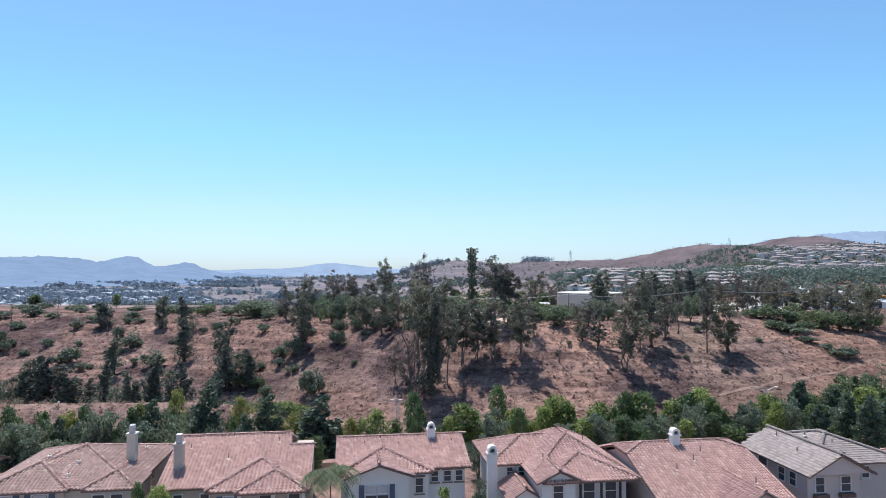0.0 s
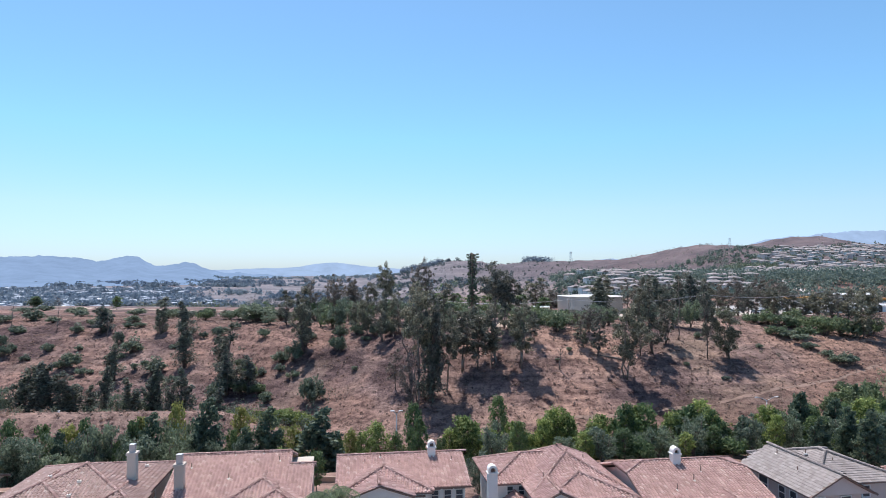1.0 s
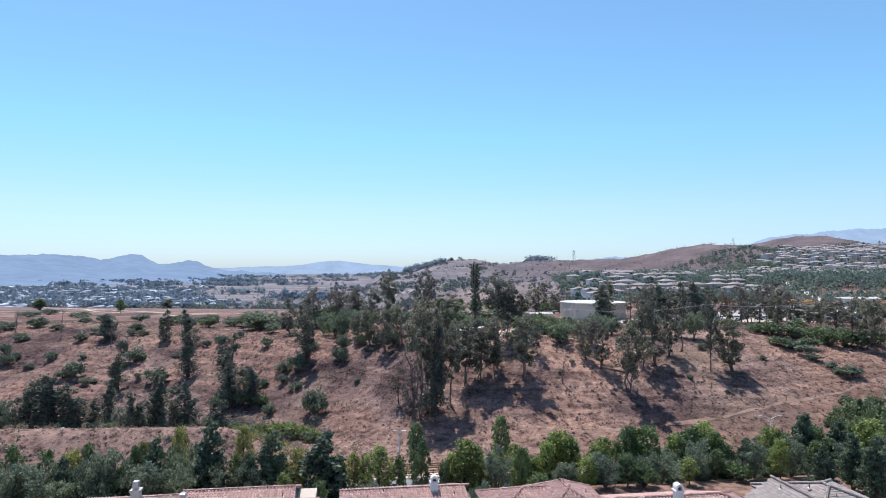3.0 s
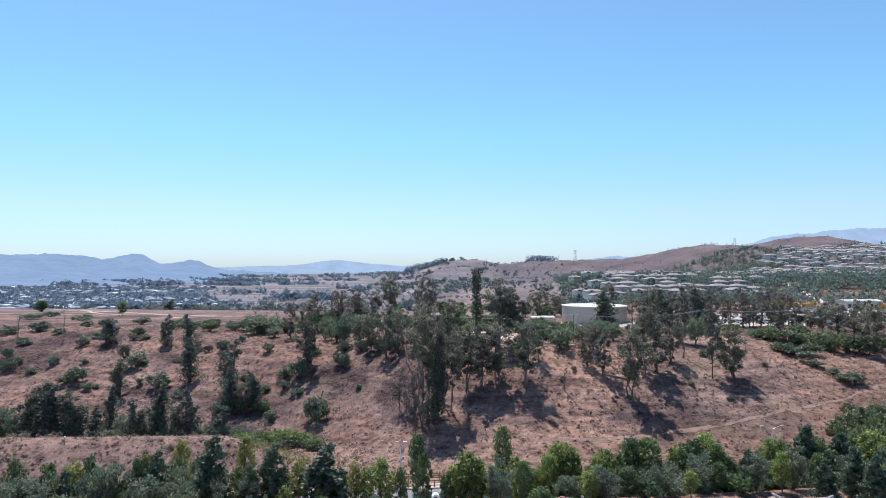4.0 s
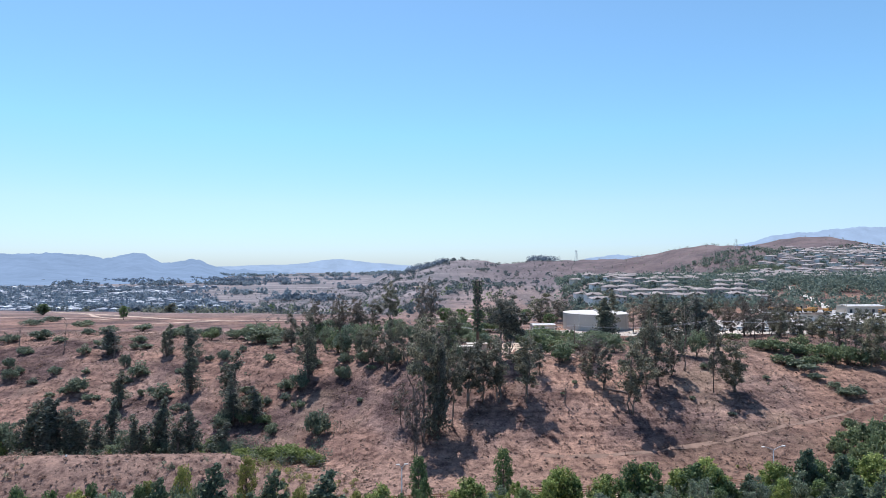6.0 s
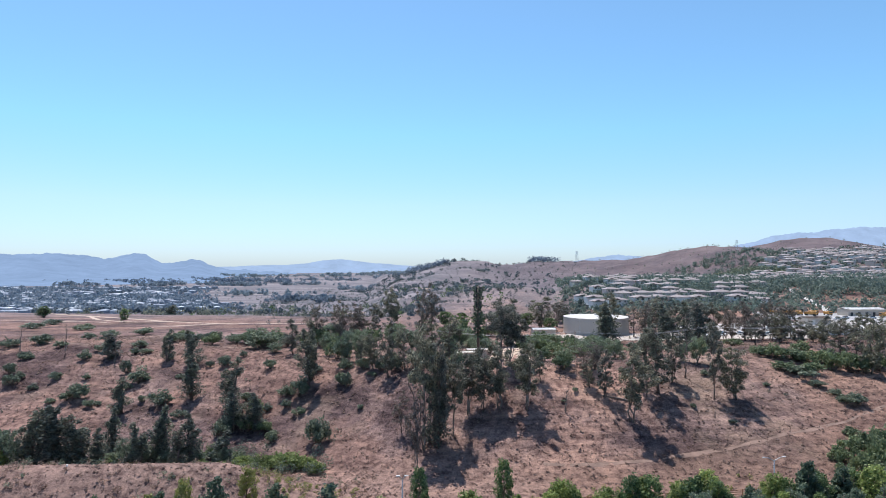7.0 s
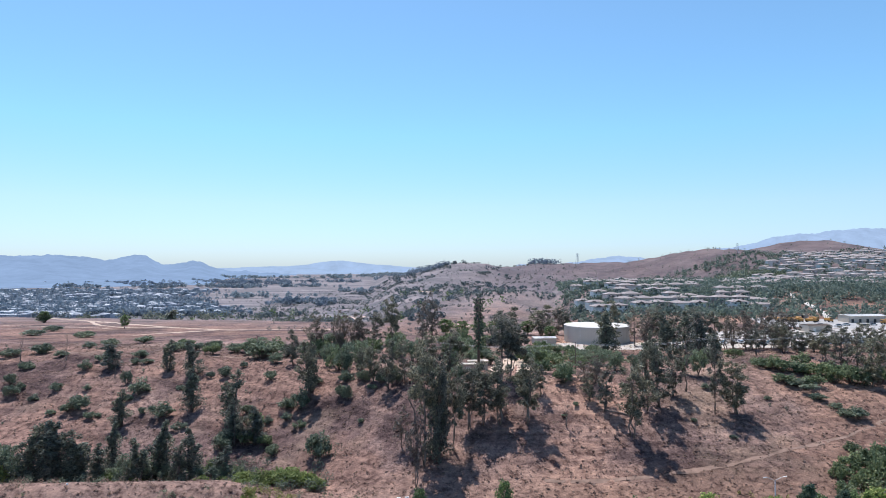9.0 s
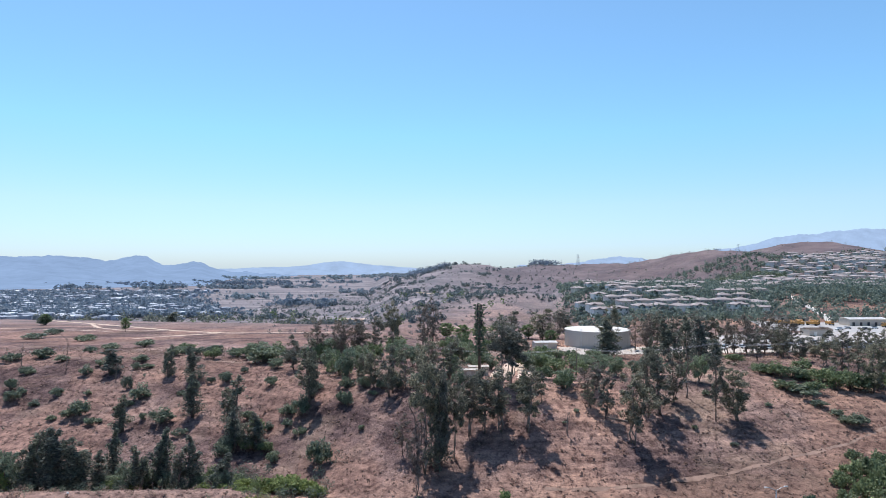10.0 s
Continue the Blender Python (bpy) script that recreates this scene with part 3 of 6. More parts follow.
                w = 0.6 + 0.5 * rng.rand()
                rs.append((w, w, w * 0.85))
        per, size, kw = 105, 0.30, dict(stretch=1.6)
    elif kind in ("sage", "bush_bright", "bush_lime", "hedge"):         # 2.5 m, a rounded shrub to the ground
        for k in range(16):
            ang, out = rng.rand() * 6.28, 1.25 * math.sqrt(rng.rand())
            z = 0.5 + (1.6 - 0.75 * out) * rng.rand() + 0.2
            tip = np.array([math.cos(ang) * out, math.sin(ang) * out, z])
            wood.append(tube([(0, 0, -0.3), tip * (0.5, 0.5, 0.5), tip], [0.05, 0.03, 0.01], 4))
            cs.append(tip)
            w = 0.42 + 0.35 * rng.rand()
            rs.append((w, w, w * 0.8))
        per, size = 75, 0.27
        leaf = {"sage": "sage", "bush_bright": "shrub", "bush_lime": "lime", "hedge": "deep"}[kind]
    return wood, spray(rng, cs, rs, per, size, **kw), LEAF[leaf], bark


@lru_cache(None)
def plant_meshes(kind, seed):
    wood, leaves, leaf, bark = tree_parts(kind, seed)
    return mesh_of("trunk", *joined(wood), bark, True), quads_of("crown", leaves.reshape(-1, 3), leaf)


NOMINAL = {"gum": (20, 6.5), "brown_gum": (20, 6.5), "dark": (14, 4.0), "pine": (9, 5.0), "bright": (8, 5), "deep": (8, 5), "yellow": (8, 5), "grey": (8, 7), "sage": (2.4, 3.4), "bush_bright": (2.4, 3.4), "bush_lime": (2.4, 3.4), "hedge": (2.4, 3.4)}
WORDS = {
    "gum": ("eucalyptus_tree", "tall grey-green eucalyptus with open clumped crown on the hill", "tree", "eucalyptus on the hill"),
    "brown_gum": ("eucalyptus_tree", "thin browning eucalyptus with sparse crown on the hill", "tree", "browning eucalyptus on the hill"),
    "dark": ("cypress_tree", "dark dense upright tree in the ravine", "tree", "dark trees on the slope"),
    "pine": ("pine_tree", "dark feathery pine beside the road", "tree", "pines by the road"),
    "bright": ("street_tree", "bright green rounded broadleaf street tree by the road", "tree", "street trees"),
    "deep": ("street_tree", "deep green rounded broadleaf tree by the road", "tree", "street trees"),
    "yellow": ("street_tree", "yellow-green young broadleaf tree by the road", "tree", "street trees"),
    "grey": ("pepper_tree", "broad soft grey-green tree behind the houses", "tree", "grey-green trees"),
    "sage": ("shrub", "rounded dusty green shrub on the dry slope", "shrub", "shrubs on the slope"),
    "hedge": ("shrub", "dense deep green shrub on the bank behind gardens", "shrub", "shrubs behind the gardens"),
    "bush_lime": ("shrub", "pale lime-green shrub in the damp ravine", "shrub", "lime shrubs"),
    "bush_bright": ("shrub", "fresh green rounded shrub on the dry slope", "shrub", "green shrubs"),
}
plant_rng = np.random.RandomState(7)


def plant(kind, x, y, height, width, shape=None):
    """One plant; shape picks one of the five forms of its kind."""
    seed = int(plant_rng.randint(5))
    if shape is not None:
        seed = shape
    name, label, category, group = WORDS[kind]
    h0, w0 = NOMINAL[kind]
    m = Matrix.Translation((x, y, float(land(x, y)))) @ Matrix.Rotation(plant_rng.rand() * 6.28, 4, "Z") @ Matrix.Diagonal((width / w0, width / w0, height / h0, 1))
    ob = root(name, m, label, category, group)
    trunk, crown = plant_meshes(kind, seed)
    hang("trunk", trunk, ob)
    hang("crown", crown, ob)
    return ob


def plant_all(kind, rows):
    for row in rows:
        plant(kind, *row)


# ---------------------------------------------------------------- where plants stand: x, y, height, width
plant_all('gum', [                                           # on the slope below the tank
    (47.0, 164.5, 19.6, 8.6, 1), (41.6, 172.0, 12.6, 5.8, 0), (58.1, 175.2, 18.9, 8.8, 0), (63.3, 181.2, 14.4, 5.8, 2), (53.9, 173.6, 21.0, 5.2, 4),
    (71.7, 172.7, 20.1, 4.6, 4), (78.0, 173.1, 16.3, 7.4, 3), (38.9, 176.0, 8.0, 4.0, 2),
])
plant_all('gum', [                                           # along the yard on the hilltop
    (94.5, 283.0, 17.6, 9.4, 0), (99.8, 285.0, 15.5, 8.4, 3), (103.2, 266.6, 17.7, 10.7, 5), (111.5, 267.9, 16.4, 6.6, 2), (134.6, 257.7, 12.3, 6.6, 0),
    (65.6, 263.9, 15.3, 9.4), (136.5, 262.4, 12.7, 7.0), (129.5, 196.3, 17.5, 7.9), (129.1, 210.8, 11.7, 7.5), (132.4, 207.5, 12.0, 7.4),
    (158.0, 268.0, 11.0, 7.0), (166.0, 262.0, 12.0, 7.5), (175.0, 266.0, 11.0, 7.0), (183.0, 270.0, 10.0, 7.0), (150.0, 262.0, 9.0, 6.0),
    (170.5, 275.0, 10.0, 6.5), (114.2, 237.7, 11.7, 6.4), (128.2, 232.8, 10.4, 6.2), (129.0, 220.1, 9.8, 6.7), (46.2, 318.2, 16.5, 12.5), (30.7, 319.2, 15.4, 13.1),
    (89.2, 493.7, 17.6, 15.0), (84.0, 332.3, 17.7, 9.0, 0),
])
plant_all('gum', [                                           # the tall stand over the ravine's head
    (-6.2, 157.0, 29.0, 8.8, 5), (-2.6, 156.6, 26.5, 5.8, 0), (1.2, 160.5, 20.0, 5.0, 5), (4.9, 166.7, 17.4, 7.8, 1),
    (8.9, 167.0, 16.1, 7.6, 4), (13.1, 167.3, 17.2, 8.4, 1), (20.2, 166.2, 17.6, 7.6, 1), (15.2, 187.0, 19.8, 9.4, 5),
    (18.6, 191.0, 17.0, 8.0, 5), (25.4, 177.0, 8.6, 4.0, 4), (-18.0, 188.8, 15.1, 6.0, 2), (-23.3, 196.6, 12.2, 5.6, 3), (-28.1, 203.1, 9.9, 5.0, 0),
    (-13.2, 190.5, 12.5, 6.2, 0), (-43.2, 197.0, 21.0, 7.4, 2), (-24.1, 262.0, 22.9, 6.4, 5), (-36.1, 296.3, 15.9, 10.6), (-56.5, 228.9, 12.9, 6.1),
    (-60.0, 183.8, 9.0, 5.6), (-8.5, 205.0, 13.5, 8.0, 3), (-1.0, 199.0, 14.0, 8.4, 0),
])
plant_all('brown_gum', [
    (-7.8, 149.4, 17.1, 5.1), (-11.2, 262.0, 23.5, 7.0), (-7.4, 263.5, 24.6, 7.0), (-51.8, 251.0, 17.6, 7.0), (-46.8, 253.5, 16.4, 7.0),
    (-43.0, 249.3, 19.2, 6.8), (-38.0, 252.0, 17.6, 6.8), (-35.1, 251.2, 17.9, 7.0), (-12.3, 164.2, 10.4, 4.4), (38.7, 183.1, 7.4, 5.7),
    (42.3, 184.8, 8.3, 5.0), (82.5, 284.0, 15.7, 7.5), (88.0, 287.0, 14.5, 7.0), (91.0, 295.0, 17.0, 8.5), (96.5, 297.0, 15.0, 7.0),
    (117.2, 271.0, 15.6, 6.8), (121.4, 272.5, 15.0, 6.8), (124.7, 268.2, 17.1, 7.8), (129.0, 271.0, 16.5, 7.4), (133.3, 271.3, 18.0, 7.8),
    (138.6, 274.0, 17.0, 7.4), (144.7, 280.5, 16.1, 8.6), (149.5, 279.0, 14.5, 7.4), (50.6, 328.3, 13.2, 8.7), (56.0, 330.0, 12.0, 8.0),
])
plant_all('dark', [
    (-105.3, 161.4, 14.8, 8.3), (-101.0, 160.7, 15.6, 8.7), (-92.6, 160.8, 13.6, 8.1), (-88.8, 168.0, 13.4, 5.4), (-75.4, 160.4, 13.6, 7.3),
    (-72.2, 160.9, 15.3, 6.3), (-65.2, 158.8, 14.2, 6.6), (-57.9, 158.3, 9.1, 6.9), (-104.1, 234.6, 11.7, 5.9), (-92.1, 229.8, 12.3, 7.2),
    (-129.2, 241.2, 10.3, 9.7), (-83.6, 206.6, 14.2, 7.4), (-68.0, 194.9, 16.9, 8.4), (-104.3, 201.0, 11.7, 7.2), (-63.3, 186.2, 11.6, 6.7),
    (-56.1, 182.9, 11.4, 6.5), (-43.7, 201.5, 15.0, 6.6), (-4.2, 157.4, 21.0, 6.2), (-2.4, 158.6, 17.0, 5.2), (-107.3, 161.1, 15.2, 7.7), (-99.2, 160.6, 15.1, 6.7), (-94.7, 160.6, 12.7, 6.9),
])
plant_all('dark', [
    (-89.1, 161.8, 9.5, 5.9), (-77.2, 158.6, 12.2, 6.9), (-66.5, 156.1, 10.9, 5.7),
    (-112.5, 162.4, 8.6, 5.9), (64.9, 261.1, 17.0, 10.3), (87.6, 251.4, 16.8, 9.4), (93.0, 251.1, 17.9, 8.5), (92.5, 237.7, 17.0, 8.1),
    (91.4, 220.5, 9.8, 6.7),
])
plant_all('sage', [
    (-107.8, 220.0, 5.5, 9.0), (-139.8, 242.4, 3.9, 6.1), (-142.3, 228.4, 3.7, 5.7), (-156.8, 225.6, 4.4, 6.0), (-92.7, 203.1, 5.1, 9.4),
    (-125.0, 213.0, 5.7, 8.0), (-117.4, 208.1, 3.3, 5.9), (-32.8, 193.3, 4.5, 4.8), (-34.9, 169.4, 8.2, 7.6), (-45.6, 193.6, 6.2, 6.9),
    (-50.5, 196.6, 4.0, 5.6), (-61.0, 216.2, 3.7, 5.0), (-80.3, 226.8, 4.3, 6.1), (-101.7, 273.3, 4.9, 8.8), (-115.9, 277.9, 4.0, 7.4),
    (-152.1, 313.8, 4.5, 11.2), (-172.2, 266.3, 4.8, 9.5), (-165.5, 245.9, 4.2, 5.7), (107.0, 192.8, 3.8, 10.7), (112.8, 177.0, 3.2, 6.3),
    (-33.0, 203.0, 4.4, 5.2), (-27.0, 199.5, 4.0, 4.8), (-21.0, 194.5, 3.6, 4.6), (-15.5, 192.5, 4.2, 5.0), (-9.5, 192.5, 4.6, 5.4),
    (-3.5, 191.0, 4.2, 5.0), (2.5, 190.5, 4.6, 5.2), (7.5, 190.0, 4.0, 4.8), (-18.5, 197.5, 5.0, 5.6), (-6.0, 197.0, 5.4, 5.6),
    (-44.1, 185.7, 3.0, 4.6), (-324.4, 504.5, 8.6, 11.7),
])
plant_all('sage', [
    (-241.2, 365.1, 3.9, 16.3), (-73.3, 247.5, 6.6, 13.3), (-117.0, 229.1, 6.1, 4.1), (-130.0, 226.6, 2.0, 3.6), (-162.4, 233.5, 4.6, 5.4),
    (-30.9, 191.3, 5.1, 3.4), (109.6, 176.8, 2.7, 5.4), (-164.2, 246.5, 2.6, 5.7), (-171.4, 266.5, 3.3, 7.1), (-158.8, 278.6, 3.0, 7.5),
    (-136.9, 251.4, 4.5, 9.0), (-122.1, 245.7, 2.6, 4.8), (-117.6, 245.6, 2.2, 5.3), (-100.4, 206.9, 2.4, 3.3), (-128.1, 212.1, 3.0, 5.7),
    (-156.5, 230.2, 3.1, 4.1), (-83.8, 196.0, 2.8, 5.3), (-75.9, 233.8, 2.5, 3.8), (-86.0, 228.0, 2.9, 3.7), (-90.2, 222.7, 3.6, 4.8),
    (-48.9, 190.4, 2.2, 4.1), (-54.9, 191.9, 2.4, 4.1),
])
plant_all('sage', [
    (-63.8, 199.7, 3.0, 4.6), (-65.2, 186.7, 4.2, 6.7), (-65.4, 182.1, 4.9, 6.5), (-49.3, 176.8, 3.6, 4.7), (-147.4, 223.7, 2.4, 4.8),
    (-134.3, 212.7, 1.9, 4.2), (-110.2, 215.9, 2.3, 4.6), (-93.8, 220.4, 2.0, 3.5), (-43.5, 206.2, 2.8, 5.5), (-24.9, 178.8, 1.3, 2.6),
    (-23.4, 192.5, 1.7, 3.8), (65.1, 170.0, 1.2, 2.1), (72.6, 163.5, 1.2, 2.3), (106.9, 185.5, 2.0, 5.0), (109.2, 181.3, 2.1, 4.2),
    (91.0, 183.0, 1.3, 2.6), (74.4, 185.5, 1.7, 3.3), (34.4, 173.8, 1.2, 2.2), (30.6, 170.1, 0.9, 1.8), (-117.3, 269.6, 4.3, 9.6),
    (-110.3, 273.3, 3.9, 8.8), (-89.9, 267.1, 4.8, 9.5),
])
plant_all('sage', [
    (-63.9, 250.0, 4.9, 8.9), (-61.3, 267.6, 4.8, 8.6), (-125.3, 256.4, 3.4, 6.9), (-154.1, 286.2, 4.1, 10.2), (-159.4, 259.2, 2.8, 6.9),
    (-181.1, 260.2, 4.2, 8.4), (-202.2, 349.1, 4.4, 12.5), (-252.8, 401.9, 4.3, 14.4),
])
plant_all('bush_bright', [
    (5.9, 286.5, 7.7, 10.2), (10.2, 237.4, 7.4, 7.6), (18.6, 286.0, 6.1, 10.2), (29.0, 300.6, 5.4, 11.8), (29.2, 238.0, 7.4, 10.6),
    (33.7, 232.3, 6.2, 10.4), (37.7, 225.9, 5.6, 9.3), (33.2, 184.3, 5.8, 7.6), (36.5, 251.5, 6.7, 9.9), (21.8, 184.6, 4.9, 5.9),
    (-38.3, 218.9, 10.8, 9.4), (-50.5, 250.0, 8.9, 9.8), (-53.0, 236.4, 8.0, 8.4), (-30.6, 251.1, 9.0, 9.0), (-25.0, 290.5, 7.8, 9.3),
    (0.7, 252.3, 9.0, 9.0), (-1.7, 286.5, 7.7, 9.2), (46.2, 238.7, 5.3, 7.7), (60.2, 268.0, 3.6, 7.2), (46.3, 223.9, 4.0, 6.8),
    (-82.6, 267.0, 6.7, 10.5), (-72.0, 250.8, 6.3, 9.9),
])
plant_all('bush_bright', [
    (-75.8, 277.0, 5.4, 9.9), (-98.2, 260.8, 6.1, 8.4), (-121.2, 290.6, 4.2, 9.3), (102.6, 209.8, 3.7, 6.7), (105.4, 206.2, 4.6, 8.1),
    (109.1, 204.7, 4.2, 9.1), (112.9, 203.4, 4.0, 8.4), (117.2, 201.6, 5.8, 9.4), (118.8, 197.0, 6.2, 7.0), (123.6, 197.8, 7.1, 8.1),
    (127.9, 196.4, 6.1, 7.0), (133.8, 198.7, 7.1, 7.1), (102.6, 195.7, 3.5, 7.0), (110.5, 194.5, 4.0, 6.9), (106.8, 239.7, 3.2, 7.7),
    (89.5, 223.1, 4.0, 7.2), (102.7, 213.7, 2.9, 5.7), (116.9, 212.3, 3.8, 7.6), (93.8, 150.2, 4.8, 6.2), (98.5, 150.4, 6.7, 7.5),
    (97.3, 144.7, 7.8, 6.5), (89.7, 146.9, 4.6, 5.2),
])
plant_all('bush_bright', [
    (92.0, 142.5, 5.7, 6.4), (86.2, 139.1, 4.3, 5.0), (103.9, 155.4, 5.6, 5.6), (100.6, 159.9, 2.9, 4.3), (-57.9, 190.3, 5.9, 5.1),
    (-58.2, 183.4, 4.9, 5.6), (-52.7, 181.5, 3.2, 4.9), (-62.3, 168.1, 3.8, 6.0), (-54.9, 164.0, 2.9, 5.9), (-65.1, 163.9, 3.7, 5.3),
])
plant_all('bush_lime', [
    (-44.1, 157.7, 3.9, 5.6), (-39.6, 156.3, 4.7, 7.8), (-35.6, 157.1, 3.6, 5.6), (-54.6, 155.5, 3.1, 5.6), (-48.0, 148.0, 3.2, 4.8),
    (-111.5, 161.2, 5.8, 6.6), (-85.7, 160.4, 3.3, 5.7), (-61.3, 154.8, 4.1, 5.5), (-47.3, 156.4, 3.9, 5.6), (-78.0, 157.7, 3.1, 5.1),
    (-41.8, 158.9, 4.3, 7.9), (-35.8, 157.3, 3.4, 7.0), (-45.6, 157.1, 3.1, 6.2), (-51.9, 159.3, 3.3, 5.7), (-58.1, 160.8, 2.6, 5.2),
    (-32.2, 153.3, 3.0, 6.0), ])
plant_all('bush_bright', [
    (135.2, 203.4, 3.3, 5.5), (123.1, 207.1, 3.3, 5.5), (5.9, 282.0, 5.5, 10.1), (12.0, 252.6, 6.3, 9.0),
    (0.7, 237.1, 5.3, 7.6), (29.3, 202.1, 4.9, 7.2), (47.6, 251.5, 4.9, 8.1),
])
plant_all('deep', [
    (-324.4, 504.5, 9.0, 12.6), (-220.9, 429.3, 9.2, 8.4), (-3.8, 99.5, 10.9, 4.5), (9.9, 115.1, 10.9, 5.0), (57.6, 109.1, 9.7, 4.7),
    (-5.3, 113.4, 10.0, 4.7), (13.6, 100.9, 8.0, 3.8), (-7.3, 99.0, 8.7, 3.7), (-16.1, 96.7, 9.1, 3.6), (30.9, 102.3, 7.0, 4.8),
    (77.4, 111.8, 10.9, 5.2), (69.2, 107.7, 7.4, 5.0), (-46.8, 91.4, 8.5, 4.3), (-31.3, 94.6, 9.8, 3.5), (-45.5, 93.6, 11.5, 4.0),
    (-52.6, 93.6, 11.9, 3.9), (39.4, 105.5, 10.6, 5.5), (70.5, 111.9, 10.4, 5.9), (64.0, 111.0, 10.6, 4.8), (-57.7, 91.9, 11.5, 4.3),
    (-62.2, 91.2, 12.1, 4.3), (-0.3, 97.9, 7.4, 3.3),
])
plant_all('deep', [
    (40.3, 327.9, 7.3, 11.7), (24.7, 333.5, 7.7, 13.1), (48.2, 304.5, 6.8, 9.8), (62.2, 328.4, 6.5, 8.8), (15.6, 329.4, 7.4, 11.8),
    (6.5, 315.4, 8.4, 11.3), (-2.0, 330.9, 8.3, 11.8), (23.2, 102.2, 8.3, 4.2), (30.0, 104.2, 11.8, 5.9), (32.7, 103.6, 11.7, 6.4),
    (40.3, 104.6, 11.5, 7.5), (43.3, 104.0, 10.5, 5.9), (62.9, 108.8, 10.2, 5.7), (74.7, 109.5, 8.7, 5.1), (15.4, 102.2, 8.3, 4.2),
    (27.1, 101.8, 9.4, 4.8), (45.3, 103.3, 7.8, 4.8), (51.8, 105.2, 7.7, 4.3),
])
plant_all('pine', [
    (57.5, 86.0, 9.5, 6.0), (62.0, 88.0, 9.0, 6.5), (53.0, 90.0, 7.5, 5.5), (66.0, 92.0, 9.0, 6.0), (58.5, 92.0, 8.5, 6.0),
    (-34.2, 93.2, 14.4, 9.0), (-26.3, 96.3, 13.1, 9.0), (-18.4, 96.4, 12.8, 12.0), (-42.4, 93.0, 12.8, 7.3), (50.4, 107.1, 9.4, 7.0),
    (61.3, 109.6, 11.9, 8.9), (67.6, 110.5, 10.3, 8.6), (46.4, 104.5, 6.4, 6.5), (-53.8, 89.4, 9.9, 5.6), (-29.0, 93.9, 10.2, 7.3),
    (-35.7, 91.9, 9.2, 7.2), (63.1, 107.8, 8.8, 8.4), (74.7, 109.5, 9.4, 8.6), (49.1, 104.8, 9.2, 6.6), (60.8, 108.5, 13.1, 7.8),
    (67.3, 109.4, 11.8, 7.9), (72.9, 108.2, 9.3, 6.8),
])
plant_all('bright', [
    (-10.2, 97.5, 10.2, 6.0), (4.1, 98.5, 10.0, 7.5), (18.3, 102.5, 11.7, 5.7), (15.7, 100.2, 9.8, 5.0), (11.8, 99.6, 8.9, 4.4),
    (24.4, 101.4, 9.3, 6.1), (31.1, 104.4, 11.6, 5.4), (42.7, 106.0, 12.0, 7.0), (55.0, 108.7, 10.7, 6.1), (73.4, 110.3, 11.5, 6.8),
    (45.4, 105.3, 9.0, 4.8), (67.6, 107.4, 6.5, 4.9), (-23.6, 92.6, 5.7, 3.3), (-18.8, 93.3, 5.1, 3.2), (1.0, 99.1, 8.9, 4.6),
    (20.2, 102.8, 9.9, 4.5), (37.4, 105.2, 10.2, 4.8), (50.8, 106.1, 7.9, 4.7), (71.0, 108.9, 8.6, 5.4), (-12.6, 99.2, 8.6, 3.6),
    (2.9, 99.3, 10.9, 6.6), (10.8, 101.5, 9.8, 4.1),
])
plant_all('bright', [
    (13.0, 99.8, 7.3, 4.0), (17.6, 103.4, 10.8, 6.0), (19.9, 101.8, 10.8, 5.1), (25.2, 102.5, 10.4, 5.1), (56.1, 108.9, 10.2, 5.4),
    (71.6, 109.0, 11.4, 7.2), (38.7, 106.4, 10.2, 6.4), (7.5, 99.0, 8.3, 4.4), (5.2, 97.7, 7.5, 3.9),
])
plant_all('yellow', [
    (-38.1, 119.9, 9.9, 4.7), (-40.2, 96.3, 13.5, 4.2), (-44.8, 94.7, 12.0, 5.2), (-54.3, 92.3, 11.4, 5.3), (-22.8, 97.8, 9.9, 5.1),
    (-14.4, 100.0, 8.8, 3.9),
])
plant_all('grey', [
    (-48.6, 90.1, 10.9, 6.8), (-42.0, 90.0, 9.2, 8.1), (-37.2, 89.7, 7.5, 5.9), (-56.2, 87.0, 7.8, 7.3), (-59.7, 87.6, 9.5, 6.6),
    (33.9, 101.7, 7.8, 8.6), (38.7, 102.4, 9.1, 9.2), (41.1, 101.7, 6.4, 7.2), (27.2, 98.8, 4.9, 6.5), (-52.8, 86.5, 5.3, 5.7),
    (49.3, 102.9, 4.5, 4.8), (71.3, 106.0, 5.3, 6.0), (-11.3, 92.3, 2.9, 3.1), (-49.6, 89.0, 8.3, 5.0), (34.2, 98.7, 3.2, 7.4),
    (63.5, 103.8, 4.0, 6.8), (57.8, 105.1, 6.4, 5.9), (-46.1, 91.5, 10.1, 6.0), (-54.3, 90.3, 10.0, 5.9), (-33.0, 91.3, 7.3, 5.1),
    (44.4, 104.2, 7.4, 5.9), (55.3, 105.7, 7.0, 5.9),
])
